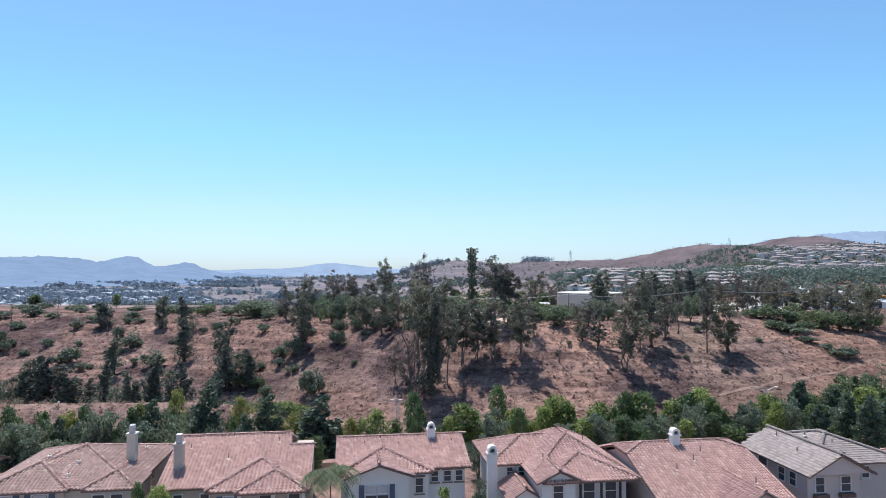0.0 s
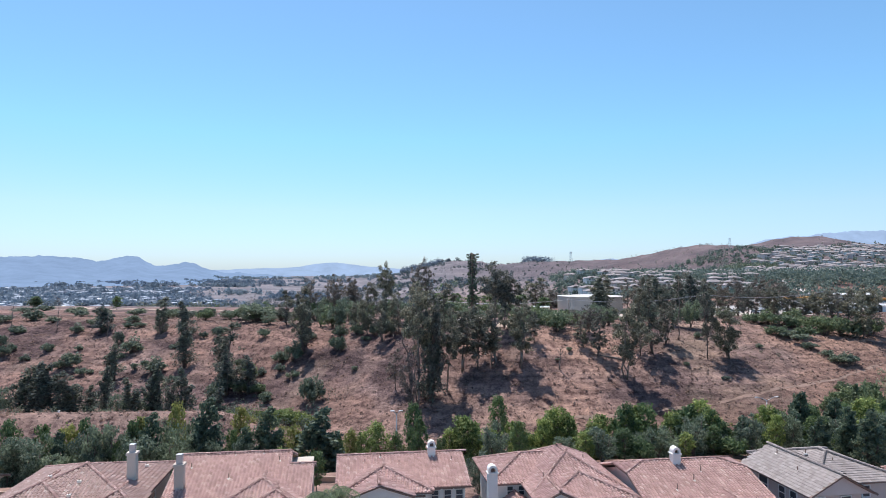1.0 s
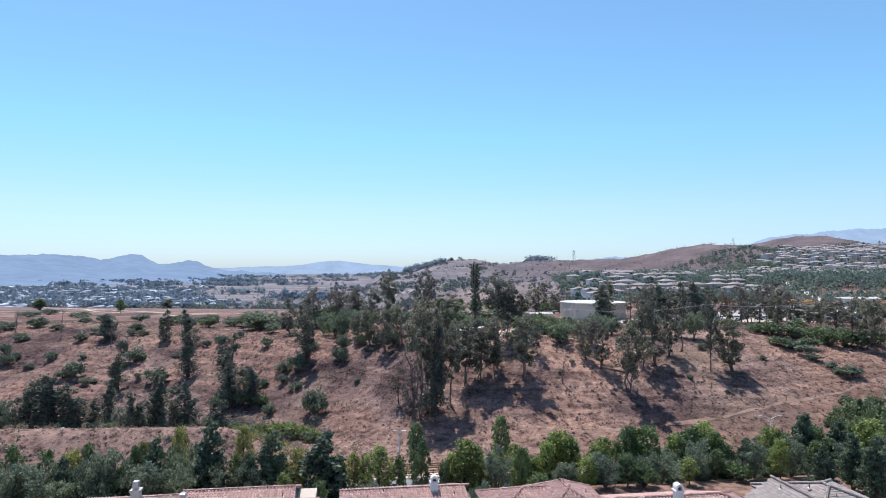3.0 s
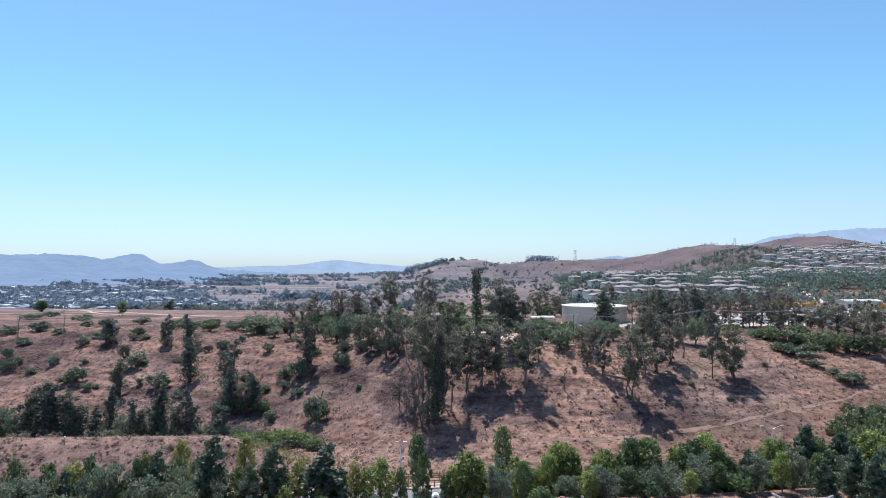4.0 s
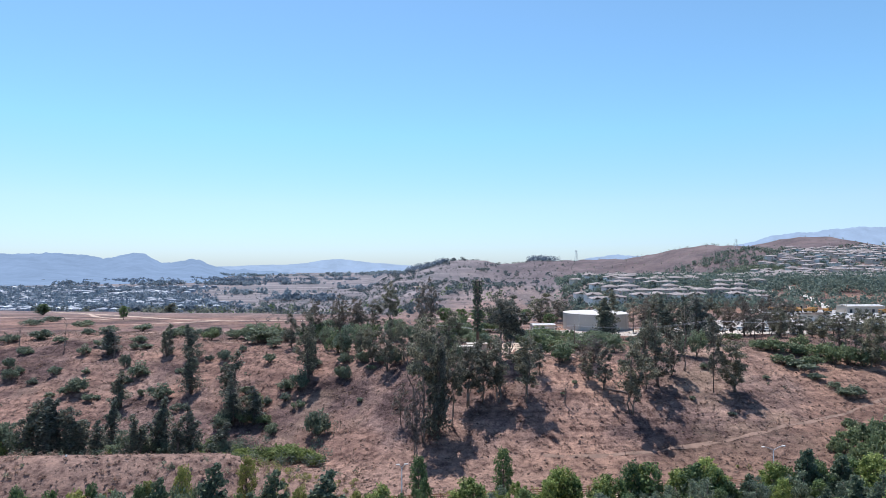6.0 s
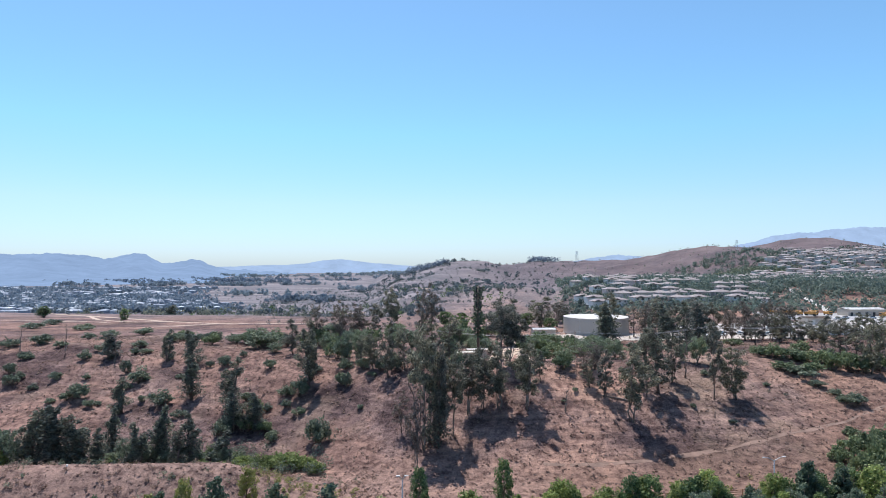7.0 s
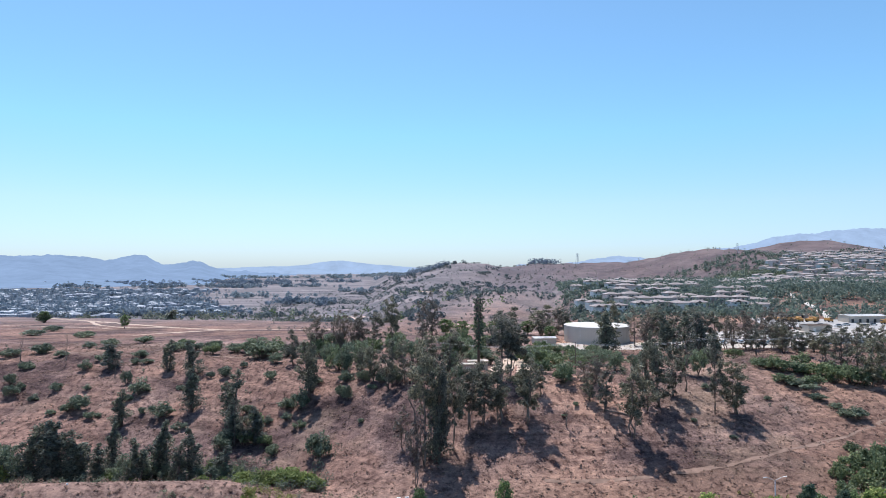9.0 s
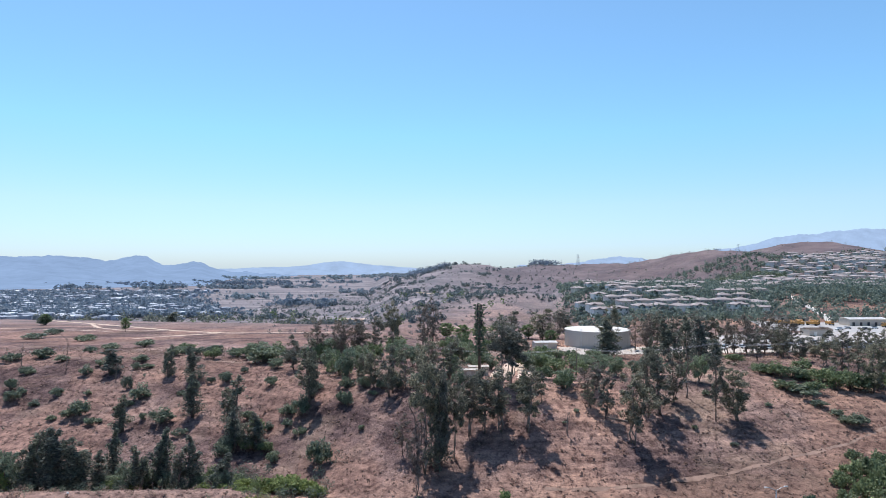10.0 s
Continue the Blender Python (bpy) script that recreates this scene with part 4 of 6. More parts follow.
plant_all('grey', [
    (-28.4, 92.0, 6.7, 4.3), (-59.6, 88.6, 8.2, 5.8), (30.9, 102.3, 7.5, 5.8), (-40.4, 93.3, 10.9, 6.1), (-37.2, 94.7, 11.1, 3.6),
    (-111.8, 161.3, 9.8, 8.6), (-79.8, 158.3, 8.1, 7.1), (-85.2, 160.4, 4.0, 5.7), (-70.0, 158.4, 5.2, 5.7), (-57.2, 158.3, 5.9, 5.7),
    (-98.0, 160.1, 2.9, 5.7), (-116.9, 165.5, 8.9, 5.9), (-75.8, 158.8, 6.7, 5.7), (-62.9, 158.4, 4.5, 5.7), (34.1, 189.1, 5.1, 7.4),
    (28.5, 231.8, 7.2, 10.3), (34.7, 239.0, 5.3, 10.7), (42.2, 252.5, 5.6, 9.0), (47.0, 232.1, 5.2, 9.1), (52.5, 238.1, 4.7, 8.5),
    (23.2, 252.6, 9.0, 11.3), (5.2, 251.5, 9.0, 11.2),
])
plant_all('grey', [
    (48.0, 205.0, 7.0, 7.0), (54.0, 207.5, 6.6, 7.2), (60.0, 204.0, 7.0, 6.6), (66.0, 203.0, 6.2, 6.0), (56.5, 216.0, 6.0, 7.4),
    (-34.6, 209.8, 11.0, 8.6), (-43.5, 226.7, 9.2, 7.6), (-29.5, 214.0, 8.4, 7.4), (76.2, 195.7, 8.4, 6.8), (72.0, 196.5, 6.4, 5.6),
    (8.7, 225.0, 7.0, 8.0), (59.0, 252.5, 4.1, 6.8), (15.1, 231.9, 6.2, 8.3), (0.6, 204.7, 5.5, 7.3), (-81.8, 264.2, 6.8, 11.8),
    (-73.8, 259.5, 6.0, 11.6), (-64.1, 234.2, 4.2, 7.5), (-53.7, 271.6, 7.3, 9.7), (-44.1, 251.4, 9.0, 10.8), (-32.8, 234.9, 8.4, 10.5),
    (-21.6, 251.4, 9.0, 10.3), (-14.0, 236.1, 8.4, 9.7), (79.2, 252.8, 6.3, 9.0),
])
plant_all('dark', [
    (-248.5, 561.2, 9.0, 13.0),
])

# ---------------------------------------------------------------- tiled houses
PAD = 0.8


def inside(poly, p):
    hit, n = False, len(poly)
    for i in range(n):
        (x0, y0), (x1, y1) = poly[i], poly[(i + 1) % n]
        if (y0 > p[1]) != (y1 > p[1]) and p[0] < (x1 - x0) * (p[1] - y0) / (y1 - y0) + x0:
            hit = not hit
    return hit


def roof_planes(kind, u0, u1, v0, v1, ze, zr, clip=0.0):
    """Sloping planes of a simple roof over a rectangle, corners counted from the eave's left end; and its ridge and hip lines."""
    um, vm = (u0 + u1) / 2, (v0 + v1) / 2
    A, B, C, D = (u0, v0, ze), (u1, v0, ze), (u1, v1, ze), (u0, v1, ze)
    if kind == "gable_u":
        if clip:
            p = (zr - ze) / (vm - v0)
            dz = clip * p * 0.7
            L, R = (u0 + clip, vm, zr), (u1 - clip, vm, zr)
            dv = dz / p
            lf, lb, rf, rb = (u0, vm - dv, zr - dz), (u0, vm + dv, zr - dz), (u1, vm - dv, zr - dz), (u1, vm + dv, zr - dz)
            return [[A, B, rf, R, L, lf], [C, D, lb, L, R, rb], [lb, lf, L], [rf, rb, R]], [(L, R), (L, lf), (R, rf), (L, lb), (R, rb)]
        L, R = (u0, vm, zr), (u1, vm, zr)
        return [[A, B, R, L], [C, D, L, R]], [(L, R)]
    if kind == "gable_v":
        L, R = (um, v0, zr), (um, v1, zr)
        return [[D, A, L, R], [B, C, R, L]], [(L, R)]
    if kind == "hip_v":                           # hipped at the front, its ridge running back
        half = min(um - u0, (v1 - v0) * 0.6)
        L, R = (um, v0 + half, zr), (um, v1, zr)
        return [[A, B, L], [D, A, L, R], [B, C, R, L]], [(L, R), (A, L), (B, L)]
    half = min(um - u0, vm - v0)                  # hip: all four sides
    if u1 - u0 >= v1 - v0:
        L, R = (u0 + half, vm, zr), (u1 - half, vm, zr)
        return [[A, B, R, L], [C, D, L, R], [D, A, L], [B, C, R]], [(L, R), (A, L), (D, L), (B, R), (C, R)]
    L, R = (um, v0 + half, zr), (um, v1 - half, zr)
    return [[A, B, L], [C, D, R], [D, A, L, R], [B, C, R, L]], [(L, R), (A, L), (B, L), (C, R), (D, R)]


def tiles_on(plane, barrel, rng):
    """Corners of overlapping tiles that cover one sloping plane. The plane's first edge is its eave."""
    P = [np.array(p, float) for p in plane]
    a = P[1] - P[0]
    a /= np.linalg.norm(a)
    n = np.cross(P[1] - P[0], P[2] - P[0])
    n /= np.linalg.norm(n)
    d = np.cross(n, a)                            # up the slope
    flat = [((p - P[0]) @ a, (p - P[0]) @ d) for p in P]
    xs, ys = [f[0] for f in flat], [f[1] for f in flat]
    wide, tall = (0.36, 0.40) if barrel else (0.42, 0.38)
    verts, faces = [], []
    for j in range(int(max(ys) / tall) + 1):
        for i in range(int(min(xs) / wide) - 1, int(max(xs) / wide) + 1):
            x, y = (i + (0 if barrel else 0.5 * (j % 2))) * wide, j * tall
            if not inside(flat, (x + wide / 2, y + tall * 0.5)):
                continue
            o = P[0] + a * x + d * (y - 0.05) + n * (0.02 + 0.012 * rng.rand())
            long = tall + 0.09
            tilt = 0.06 if barrel else 0.04
            prof = ((0, 0.02), (0.16, 0.11), (0.36, 0.15), (0.56, 0.11), (0.74, 0.0), (1, -0.01)) if barrel else ((0, 0.0), (1, 0.0))
            low = [o + a * (wide * 0.98 * f) + n * (h + tilt) for f, h in prof]
            top = [o + a * (wide * 0.98 * f) + n * (h * 0.75) + d * long for f, h in prof]
            foot = [low[0] - n * 0.09, low[-1] - n * 0.06]
            m, c = len(prof), len(verts)
            verts += low + top + foot
            faces += [(c + k, c + k + 1, c + m + k + 1, c + m + k) for k in range(m - 1)]
            faces.append((c + 2 * m, c + 2 * m + 1, *[c + k for k in range(m)][::-1]))
    return verts, faces


def caps_along(p, q, rng):
    """Corners of half-round cap tiles along a ridge or hip."""
    p, q = np.array(p, float), np.array(q, float)
    ln = np.linalg.norm(q - p)
    t = (q - p) / ln
    side = np.cross(t, (0, 0, 1))
    side /= np.linalg.norm(side)
    up = np.cross(side, t)
    out = []
    for k in range(int(ln / 0.38) + 1):
        o = p + t * k * 0.38 + up * 0.09
        ring = []
        for s, r in ((0, 0.21), (0.44, 0.165)):
            ring.append([o + t * s + side * math.cos(w) * r + up * math.sin(w) * r * 0.95 for w in np.linspace(0, math.pi, 5)])
        for i in range(4):
            out += [ring[0][i], ring[0][i + 1], ring[1][i + 1], ring[1][i]]
    return out


class House:
    def __init__(self, uc, vc, walls, tiles, barrel, label, seed):
        self.o = np.array((uc, vc, PAD))
        x, y = uv(uc, vc)
        self.thing = root("house", pose(x, y, PAD, 0, 0, 8), label, "house", "houses along the street")
        self.walls, self.tile_mat, self.barrel, self.rng = STUCCO[walls], tiles, barrel, np.random.RandomState(seed)

    def at(self, u, v, z):
        return u - self.o[0], v - self.o[1], z - self.o[2]

    def body(self, u0, u1, v0, v1, z1, z0=PAD - 0.4):
        a, b = self.at(u0, v0, z0), self.at(u1, v1, z1)
        part("wall", boxed(a[0], b[0], a[1], b[1], a[2], b[2]), self.walls, self.thing)

    def roof(self, kind, u0, u1, v0, v1, ze, zr, clip=0.0, gable=True, label=""):
        planes, lines = roof_planes(kind, u0, u1, v0, v1, ze, zr, clip)
        planes = [[self.at(*p) for p in pl] for pl in planes]
        lines = [tuple(self.at(*p) for p in ln) for ln in lines]
        bm = bmesh.new()
        for pl in planes:
            low = [Vector(p) + Vector((0, 0, -0.16)) for p in pl]
            top = [bm.verts.new(p) for p in pl]
            und = [bm.verts.new(p) for p in low]
            bm.faces.new(top)
            bm.faces.new(und[::-1])
            for i in range(len(pl)):
                j = (i + 1) % len(pl)
                bm.faces.new((top[i], und[i], und[j], top[j]))
        r = part("roof", bm, FASCIA, self.thing)
        tiles = joined([tiles_on(pl, self.barrel, self.rng) for pl in planes])
        hang("roof_tiling", mesh_of("roof_tiling", *tiles, self.tile_mat), r, label, "stuff")
        corners = []
        for p, q in lines:
            corners += caps_along(p, q, self.rng)
        hang("ridge_capping", quads_of("ridge_capping", np.array(corners), CAP_TILE if self.barrel else self.tile_mat), r, "", "stuff")
        if gable and kind.startswith("gable"):
            um, vm = (u0 + u1) / 2, (v0 + v1) / 2
            inset = 0.35
            ends = [((u0 + inset, v0 + inset, ze), (u1 - inset, v0 + inset, ze), (um, v0 + inset, zr - 0.2))] if kind == "gable_v" else \
                   [((u0 + inset, v0 + inset, ze), (u0 + inset, v1 - inset, ze), (u0 + inset, vm, zr - 0.2)), ((u1 - inset, v0 + inset, ze), (u1 - inset, v1 - inset, ze), (u1 - inset, vm, zr - 0.2))]
            if clip:
                ends = []
            for tri in ends:
                bm = bmesh.new()
                out = Vector((0, 0.25, 0)) if kind == "gable_v" else Vector((0.25 if tri[0][0] < um else -0.25, 0, 0))
                f = [bm.verts.new(self.at(*p)) for p in tri]
                g = [bm.verts.new(Vector(self.at(*p)) + out) for p in tri]
                bm.faces.new(f)
                bm.faces.new(g[::-1])
                for i in range(3):
                    j = (i + 1) % 3
                    bm.faces.new((f[i], g[i], g[j], f[j]))
                part("gable_wall", bm, self.walls, self.thing)

    def window(self, u, v, z, w, h, facing="front", shutters=False, sill=True, panes=1, planter=False, lintel=False):
        """A window whose middle lies at u, v, z on a wall."""
        T = pose(*self.at(u, v, z), 0, 0, 0 if facing == "front" else -90)
        win = new("window")
        win.parent, win.matrix_basis, win.empty_display_size = self.thing, T, 0.3
        bm = bmesh.new()
        for x0, x1, z0, z1 in ((-w / 2 - 0.09, -w / 2, -h / 2 - 0.09, h / 2 + 0.09), (w / 2, w / 2 + 0.09, -h / 2 - 0.09, h / 2 + 0.09), (-w / 2, w / 2, h / 2, h / 2 + 0.09), (-w / 2, w / 2, -h / 2 - 0.09, -h / 2)):
            box(bm, x0, x1, -0.07, 0.05, z0, z1)
        for k in range(1, panes):
            x = -w / 2 + w * k / panes
            box(bm, x - 0.04, x + 0.04, -0.06, 0.04, -h / 2, h / 2)
        box(bm, -w / 2, w / 2, -0.05, 0.03, -0.03, 0.03)
        part("window_frame", bm, WHITE if not lintel else TRIM, win)
        for k in range(panes):
            x = -w / 2 + w * k / panes
            pn = part("pane", boxed(x + 0.03, x + w / panes - 0.03, -0.025, 0.01, -h / 2, h / 2), GLASS, win)
            if panes > 1 or shutters:              # a blind drawn half down
                part("blind", boxed(x + 0.06, x + w / panes - 0.06, -0.035, -0.027, -h * 0.1, h / 2 - 0.03), BLIND, win, "half-drawn white blind")
        if sill:
            part("window_sill", boxed(-w / 2 - 0.18, w / 2 + 0.18, -0.16, 0.04, -h / 2 - 0.22, -h / 2 - 0.1, bevel=0.02), FASCIA if lintel else TRIM, win)
        if lintel:
            part("lintel", boxed(-w / 2 - 0.2, w / 2 + 0.2, -0.12, 0.04, h / 2 + 0.1, h / 2 + 0.26, bevel=0.02), FASCIA, win)
        if shutters:
            for s in (-1, 1):
                x = s * (w / 2 + 0.38)
                bm = boxed(x - 0.25, x + 0.25, -0.06, 0.04, -h / 2 - 0.05, h / 2 + 0.05)
                for k in range(9):
                    z0 = -h / 2 + h * (k + 0.3) / 9
                    box(bm, x - 0.19, x + 0.19, -0.085, -0.06, z0, z0 + 0.06)
                part("shutter", bm, SHUTTER, win, "slatted blue-grey shutter")
        if planter:
            part("planter_box", boxed(-w / 2 - 0.3, w / 2 + 0.3, -0.45, 0.02, -h / 2 - 0.55, -h / 2 - 0.15, bevel=0.04), PIPE, win, "dark planter box on brackets")

    def chimney(self, u, v, z0, z1, w=1.1, d=0.8, arched=False, cap=True):
        a = self.at(u, v, 0)
        ch = new("chimney")
        ch.parent, ch.empty_display_size = self.thing, 0.4
        ch.matrix_basis = Matrix.Translation(self.at(u, v, z0))
        h = z1 - z0
        if arched:
            body = h - w * 0.75
            part("shaft", boxed(-w / 2, w / 2, -d / 2, d / 2, 0, body, bevel=0.03), STUCCO["white"], ch)
            part("ledge", boxed(-w / 2 - 0.1, w / 2 + 0.1, -d / 2 - 0.1, d / 2 + 0.1, body * 0.999, body + 0.12, bevel=0.03), STUCCO["white"], ch)
            verts, faces, n = [], [], 10
            for y in (-d / 2, d / 2):                          # a pointed arch with an opening through it
                for r in (1.0, 0.55):
                    for k in range(n + 1):
                        t = math.pi * k / n
                        verts.append((-math.cos(t) * w / 2 * r, y, body + 0.1 + (0.15 if 0 < k < n else 0) + math.sin(t) ** 0.8 * w * 0.62 * r))
            m = n + 1
            for k in range(n):
                f0, i0, f1, i1 = k, m + k, 2 * m + k, 3 * m + k
                faces += [(f0, f0 + 1, i0 + 1, i0), (f1 + 1, f1, i1, i1 + 1), (f0 + 1, f0, f1, f1 + 1), (i0, i0 + 1, i1 + 1, i1)]
            hang("arched_cap", mesh_of("arched_cap", verts, faces, STUCCO["white"]), ch, "white arched chimney cap")
            part("flue", boxed(-w * 0.2, w * 0.2, -d * 0.2, d * 0.2, body + 0.1, body + w * 0.45), PIPE, ch)
        else:
            part("shaft", boxed(-w / 2, w / 2, -d / 2, d / 2, 0, h * 0.72, bevel=0.03), self.walls, ch)
            part("ledge", boxed(-w / 2 - 0.09, w / 2 + 0.09, -d / 2 - 0.09, d / 2 + 0.09, h * 0.72, h * 0.79, bevel=0.03), self.walls, ch)
            part("cap", boxed(-w * 0.32, w * 0.32, -d * 0.32, d * 0.32, h * 0.79, h, bevel=0.03), METAL, ch, "grey metal chimney cap")

    def vent(self, u, v, z, h=0.55):
        verts, faces = tube([self.at(u, v, z - 0.3), self.at(u, v, z + h)], [0.055, 0.055], 8)
        hang("vent_pipe", mesh_of("vent_pipe", verts, faces, PIPE, True), self.thing)
        part("flashing", boxed(*[q for k in (0, 1) for q in (self.at(u, v, z)[k] - 0.17, self.at(u, v, z)[k] + 0.17)], self.at(u, v, z)[2] - 0.1, self.at(u, v, z)[2] + 0.12, bevel=0.03), TRIM, self.thing)


h = House(-26.8, 70.5, "cream", CLAY_BROWN, True, "cream stucco two-storey house with hipped brown clay tile roof", 11)
h.body(-33.2, -20.5, 63.2, 75.8, 7.0)
h.body(-32.8, -26.2, 62.8, 66, 6.95)
h.body(-23.9, -20.4, 62.8, 66, 6.9)
h.roof("hip", -33.8, -19.9, 62.6, 76.4, 6.95, 9.1)
h.roof("hip_v", -33.6, -25.5, 62.2, 69.5, 6.95, 8.5)
h.roof("hip_v", -24.5, -19.7, 62.15, 66.5, 6.9, 7.95)
h.chimney(-22.2, 68.6, 7.5, 11.3, 0.85, 0.85)
h.window(-31.2, 62.75, 5.9, 1.3, 1.3, shutters=True)
h.window(-28.2, 62.75, 5.9, 1.3, 1.3, shutters=True)
h.window(-23.2, 62.75, 5.7, 1.0, 1.2)
h.window(-21.6, 62.75, 5.7, 1.0, 1.2)
h.window(-20.45, 66.0, 5.4, 1.2, 1.4, facing="side")
h.window(-20.45, 69.5, 5.4, 1.2, 1.4, facing="side")
for q in ((-29.5, 67.5, 8.7), (-26.5, 64.5, 7.75), (-26.4, 66.5, 8.4), (-22.0, 72.5, 7.9)):
    h.vent(*q, h=0.25)

h = House(-10.8, 69.5, "tan", TERRACOTTA, True, "tan stucco two-storey house with salmon terracotta tile roof", 12)
h.body(-17.3, -4.6, 61.9, 77, 6.9)
h.body(-12.8, -4.6, 60.8, 63, 6.85)
h.roof("gable_u", -17.9, -6.5, 61.4, 77.8, 6.9, 9.63, gable=False)
h.body(-17.3, -6.8, 65.0, 74.2, 7.9)
h.roof("gable_u", -6.5, -4.1, 61.4, 73.4, 6.9, 8.9, gable=False)
h.roof("hip_v", -13.3, -4.15, 60.2, 67.2, 6.88, 8.5)
h.roof("hip_v", -10.6, -4.0, 59.6, 64.5, 6.8, 7.95)
h.chimney(-16.6, 64.6, 7.0, 11.2, 0.85, 0.85)
h.window(-16.0, 61.85, 5.6, 0.75, 1.3)
h.window(-13.6, 61.85, 5.6, 0.75, 1.3)
h.window(-11.3, 60.75, 5.6, 0.8, 1.3, shutters=True)
h.window(-8.0, 60.75, 5.5, 1.0, 1.5, sill=False)
h.window(-5.4, 60.75, 5.5, 1.0, 1.5, sill=False)
for u in (-10.2, -7.2, -4.5):
    a = h.at(u, 60.0, 0)
    part("porch_column", boxed(a[0] - 0.17, a[0] + 0.17, a[1] - 0.17, a[1] + 0.17, -0.4, 5.95, bevel=0.03), TRIM, h.thing)
for q in ((-12.3, 69.3, 9.5), (-9.3, 69.4, 9.55), (-7.6, 68.0, 9.1), (-16.2, 67.5, 8.9), (-12.2, 65.5, 8.3)):
    h.vent(*q)

h = House(5.0, 69.5, "white", TERRACOTTA, True, "white stucco two-storey house with pink terracotta tile roof and blue shutters", 13)
h.body(-1.2, 11.3, 64.4, 74.6, 7.05)
h.body(-0.5, 7.4, 63.1, 66, 7.0)
h.body(-0.4, 5.4, 62.3, 64, 7.0)
h.roof("gable_u", -1.8, 11.9, 63.9, 75.3, 7.05, 8.9)
h.roof("hip_v", -1.7, 7.9, 62.7, 69.0, 7.02, 8.55)
h.roof("gable_v", -0.9, 5.9, 61.8, 67.5, 6.98, 8.15)
h.chimney(8.4, 69.1, 8.0, 10.25, 0.82, 0.7, arched=True)
h.window(2.3, 62.25, 5.35, 2.2, 1.6, shutters=True, panes=2)
h.window(6.5, 63.05, 5.7, 0.75, 1.4, lintel=True)
for u in (8.2, 9.5, 10.7):
    h.window(u, 64.35, 6.1, 0.7, 1.0, lintel=True)
for q in ((2.9, 69.0, 8.75), (1.2, 68.3, 8.4), (4.8, 68.0, 8.3), (10.5, 68.2, 8.4)):
    h.vent(*q, h=0.45)

h = House(20.5, 68, "white", TERRACOTTA, True, "white stucco two-storey house with hipped terracotta roof and tall chimney", 14)
h.body(14.4, 26.6, 64.4, 71.9, 7.05)
h.body(17.6, 26.4, 59.4, 66, 6.95)
h.body(17.7, 21.0, 58.7, 61, 7.0)
h.roof("hip", 13.7, 25.4, 63.8, 72.5, 7.1, 8.85)
h.roof("hip", 17.2, 27.3, 60.4, 72.8, 6.95, 9.55)
h.roof("hip_v", 17.7, 27.32, 58.2, 64.6, 6.93, 8.5)
h.roof("gable_v", 17.1, 21.6, 58.1, 65.0, 6.95, 8.0)
h.roof("gable_v", 14.6, 18.2, 59.4, 64.3, 5.0, 6.1)
h.body(14.9, 17.6, 59.9, 64.4, 5.05)
h.chimney(13.8, 62.9, PAD - 0.3, 9.3, 0.95, 0.8, arched=True)
h.window(19.3, 58.65, 5.9, 0.95, 1.2, lintel=True)
h.window(16.0, 64.35, 6.2, 0.6, 0.9, sill=False)
h.window(17.2, 64.35, 6.2, 0.6, 0.9, sill=False)
h.window(24.8, 59.35, 5.6, 1.1, 1.6)
h.window(22.6, 59.35, 5.6, 1.1, 1.6)
for u in (21.6, 23.7, 25.6):
    a = h.at(u, 58.95, 0)
    part("balcony_post", boxed(a[0] - 0.1, a[0] + 0.1, a[1] - 0.1, a[1] + 0.1, -0.4, 6.0, bevel=0.02), DARK, h.thing)
for q in ((21.6, 67.5, 8.7), (22.8, 66.9, 8.9), (19.0, 62.6, 7.9), (24.9, 67.2, 8.2)):
    h.vent(*q, h=0.6)

h = House(34, 63, "rose", TERRACOTTA, True, "rose stucco house with one broad sloping terracotta tile roof", 15)
h.body(28.2, 40.0, 53.4, 72.5, 5.6)
h.body(28.2, 40.0, 58.0, 69, 6.9)
h.roof("gable_u", 27.5, 40.7, 52.6, 74.4, 5.15, 8.85, clip=2.4)
h.roof("gable_v", 33.2, 38.9, 51.9, 58.5, 5.9, 7.35)
h.body(33.8, 38.3, 52.4, 55, 5.9)
for u0 in (28.15, 40.05):                                     # side walls up to the slope
    bm = bmesh.new()
    pr = [(53.4, 5.2), (62.0, 8.1), (65.0, 8.1), (73.0, 5.4)]
    f = [bm.verts.new(h.at(u0 - 0.12, v, z - 0.15)) for v, z in pr]
    g = [bm.verts.new(h.at(u0 + 0.12, v, z - 0.15)) for v, z in pr]
    bm.faces.new(f)
    bm.faces.new(g[::-1])
    for i in range(4):
        j = (i + 1) % 4
        bm.faces.new((f[i], g[i], g[j], f[j]))
    part("gable_wall", bm, h.walls, h.thing)
h.chimney(33.4, 63.0, 8.0, 10.3, 0.85, 0.8, arched=True)
for q in ((33.9, 60.2, 7.75), (35.4, 61.5, 8.15), (38.2, 56.5, 6.5), (31.5, 59.0, 7.3)):
    h.vent(*q, h=0.7)

h = House(48.5, 63, "rose", SLATE_TILE, False, "pinkish stucco two-storey house with flat grey concrete tile roof", 16)
h.body(43.9, 49.6, 56.9, 66.0, 7.3)
h.body(46.8, 55.9, 59.3, 69.2, 7.35)
h.roof("gable_v", 43.1, 50.3, 55.5, 66.6, 7.25, 9.2)
h.roof("hip", 46.2, 56.6, 58.6, 70.0, 7.3, 9.0)
h.window(45.2, 56.85, 6.0, 0.9, 1.4, planter=True, sill=False)
h.window(48.0, 56.85, 6.0, 1.0, 1.4, planter=True, sill=False)
h.window(52.3, 59.25, 6.2, 0.8, 1.1)
a = h.at(43.9, 0, 0)
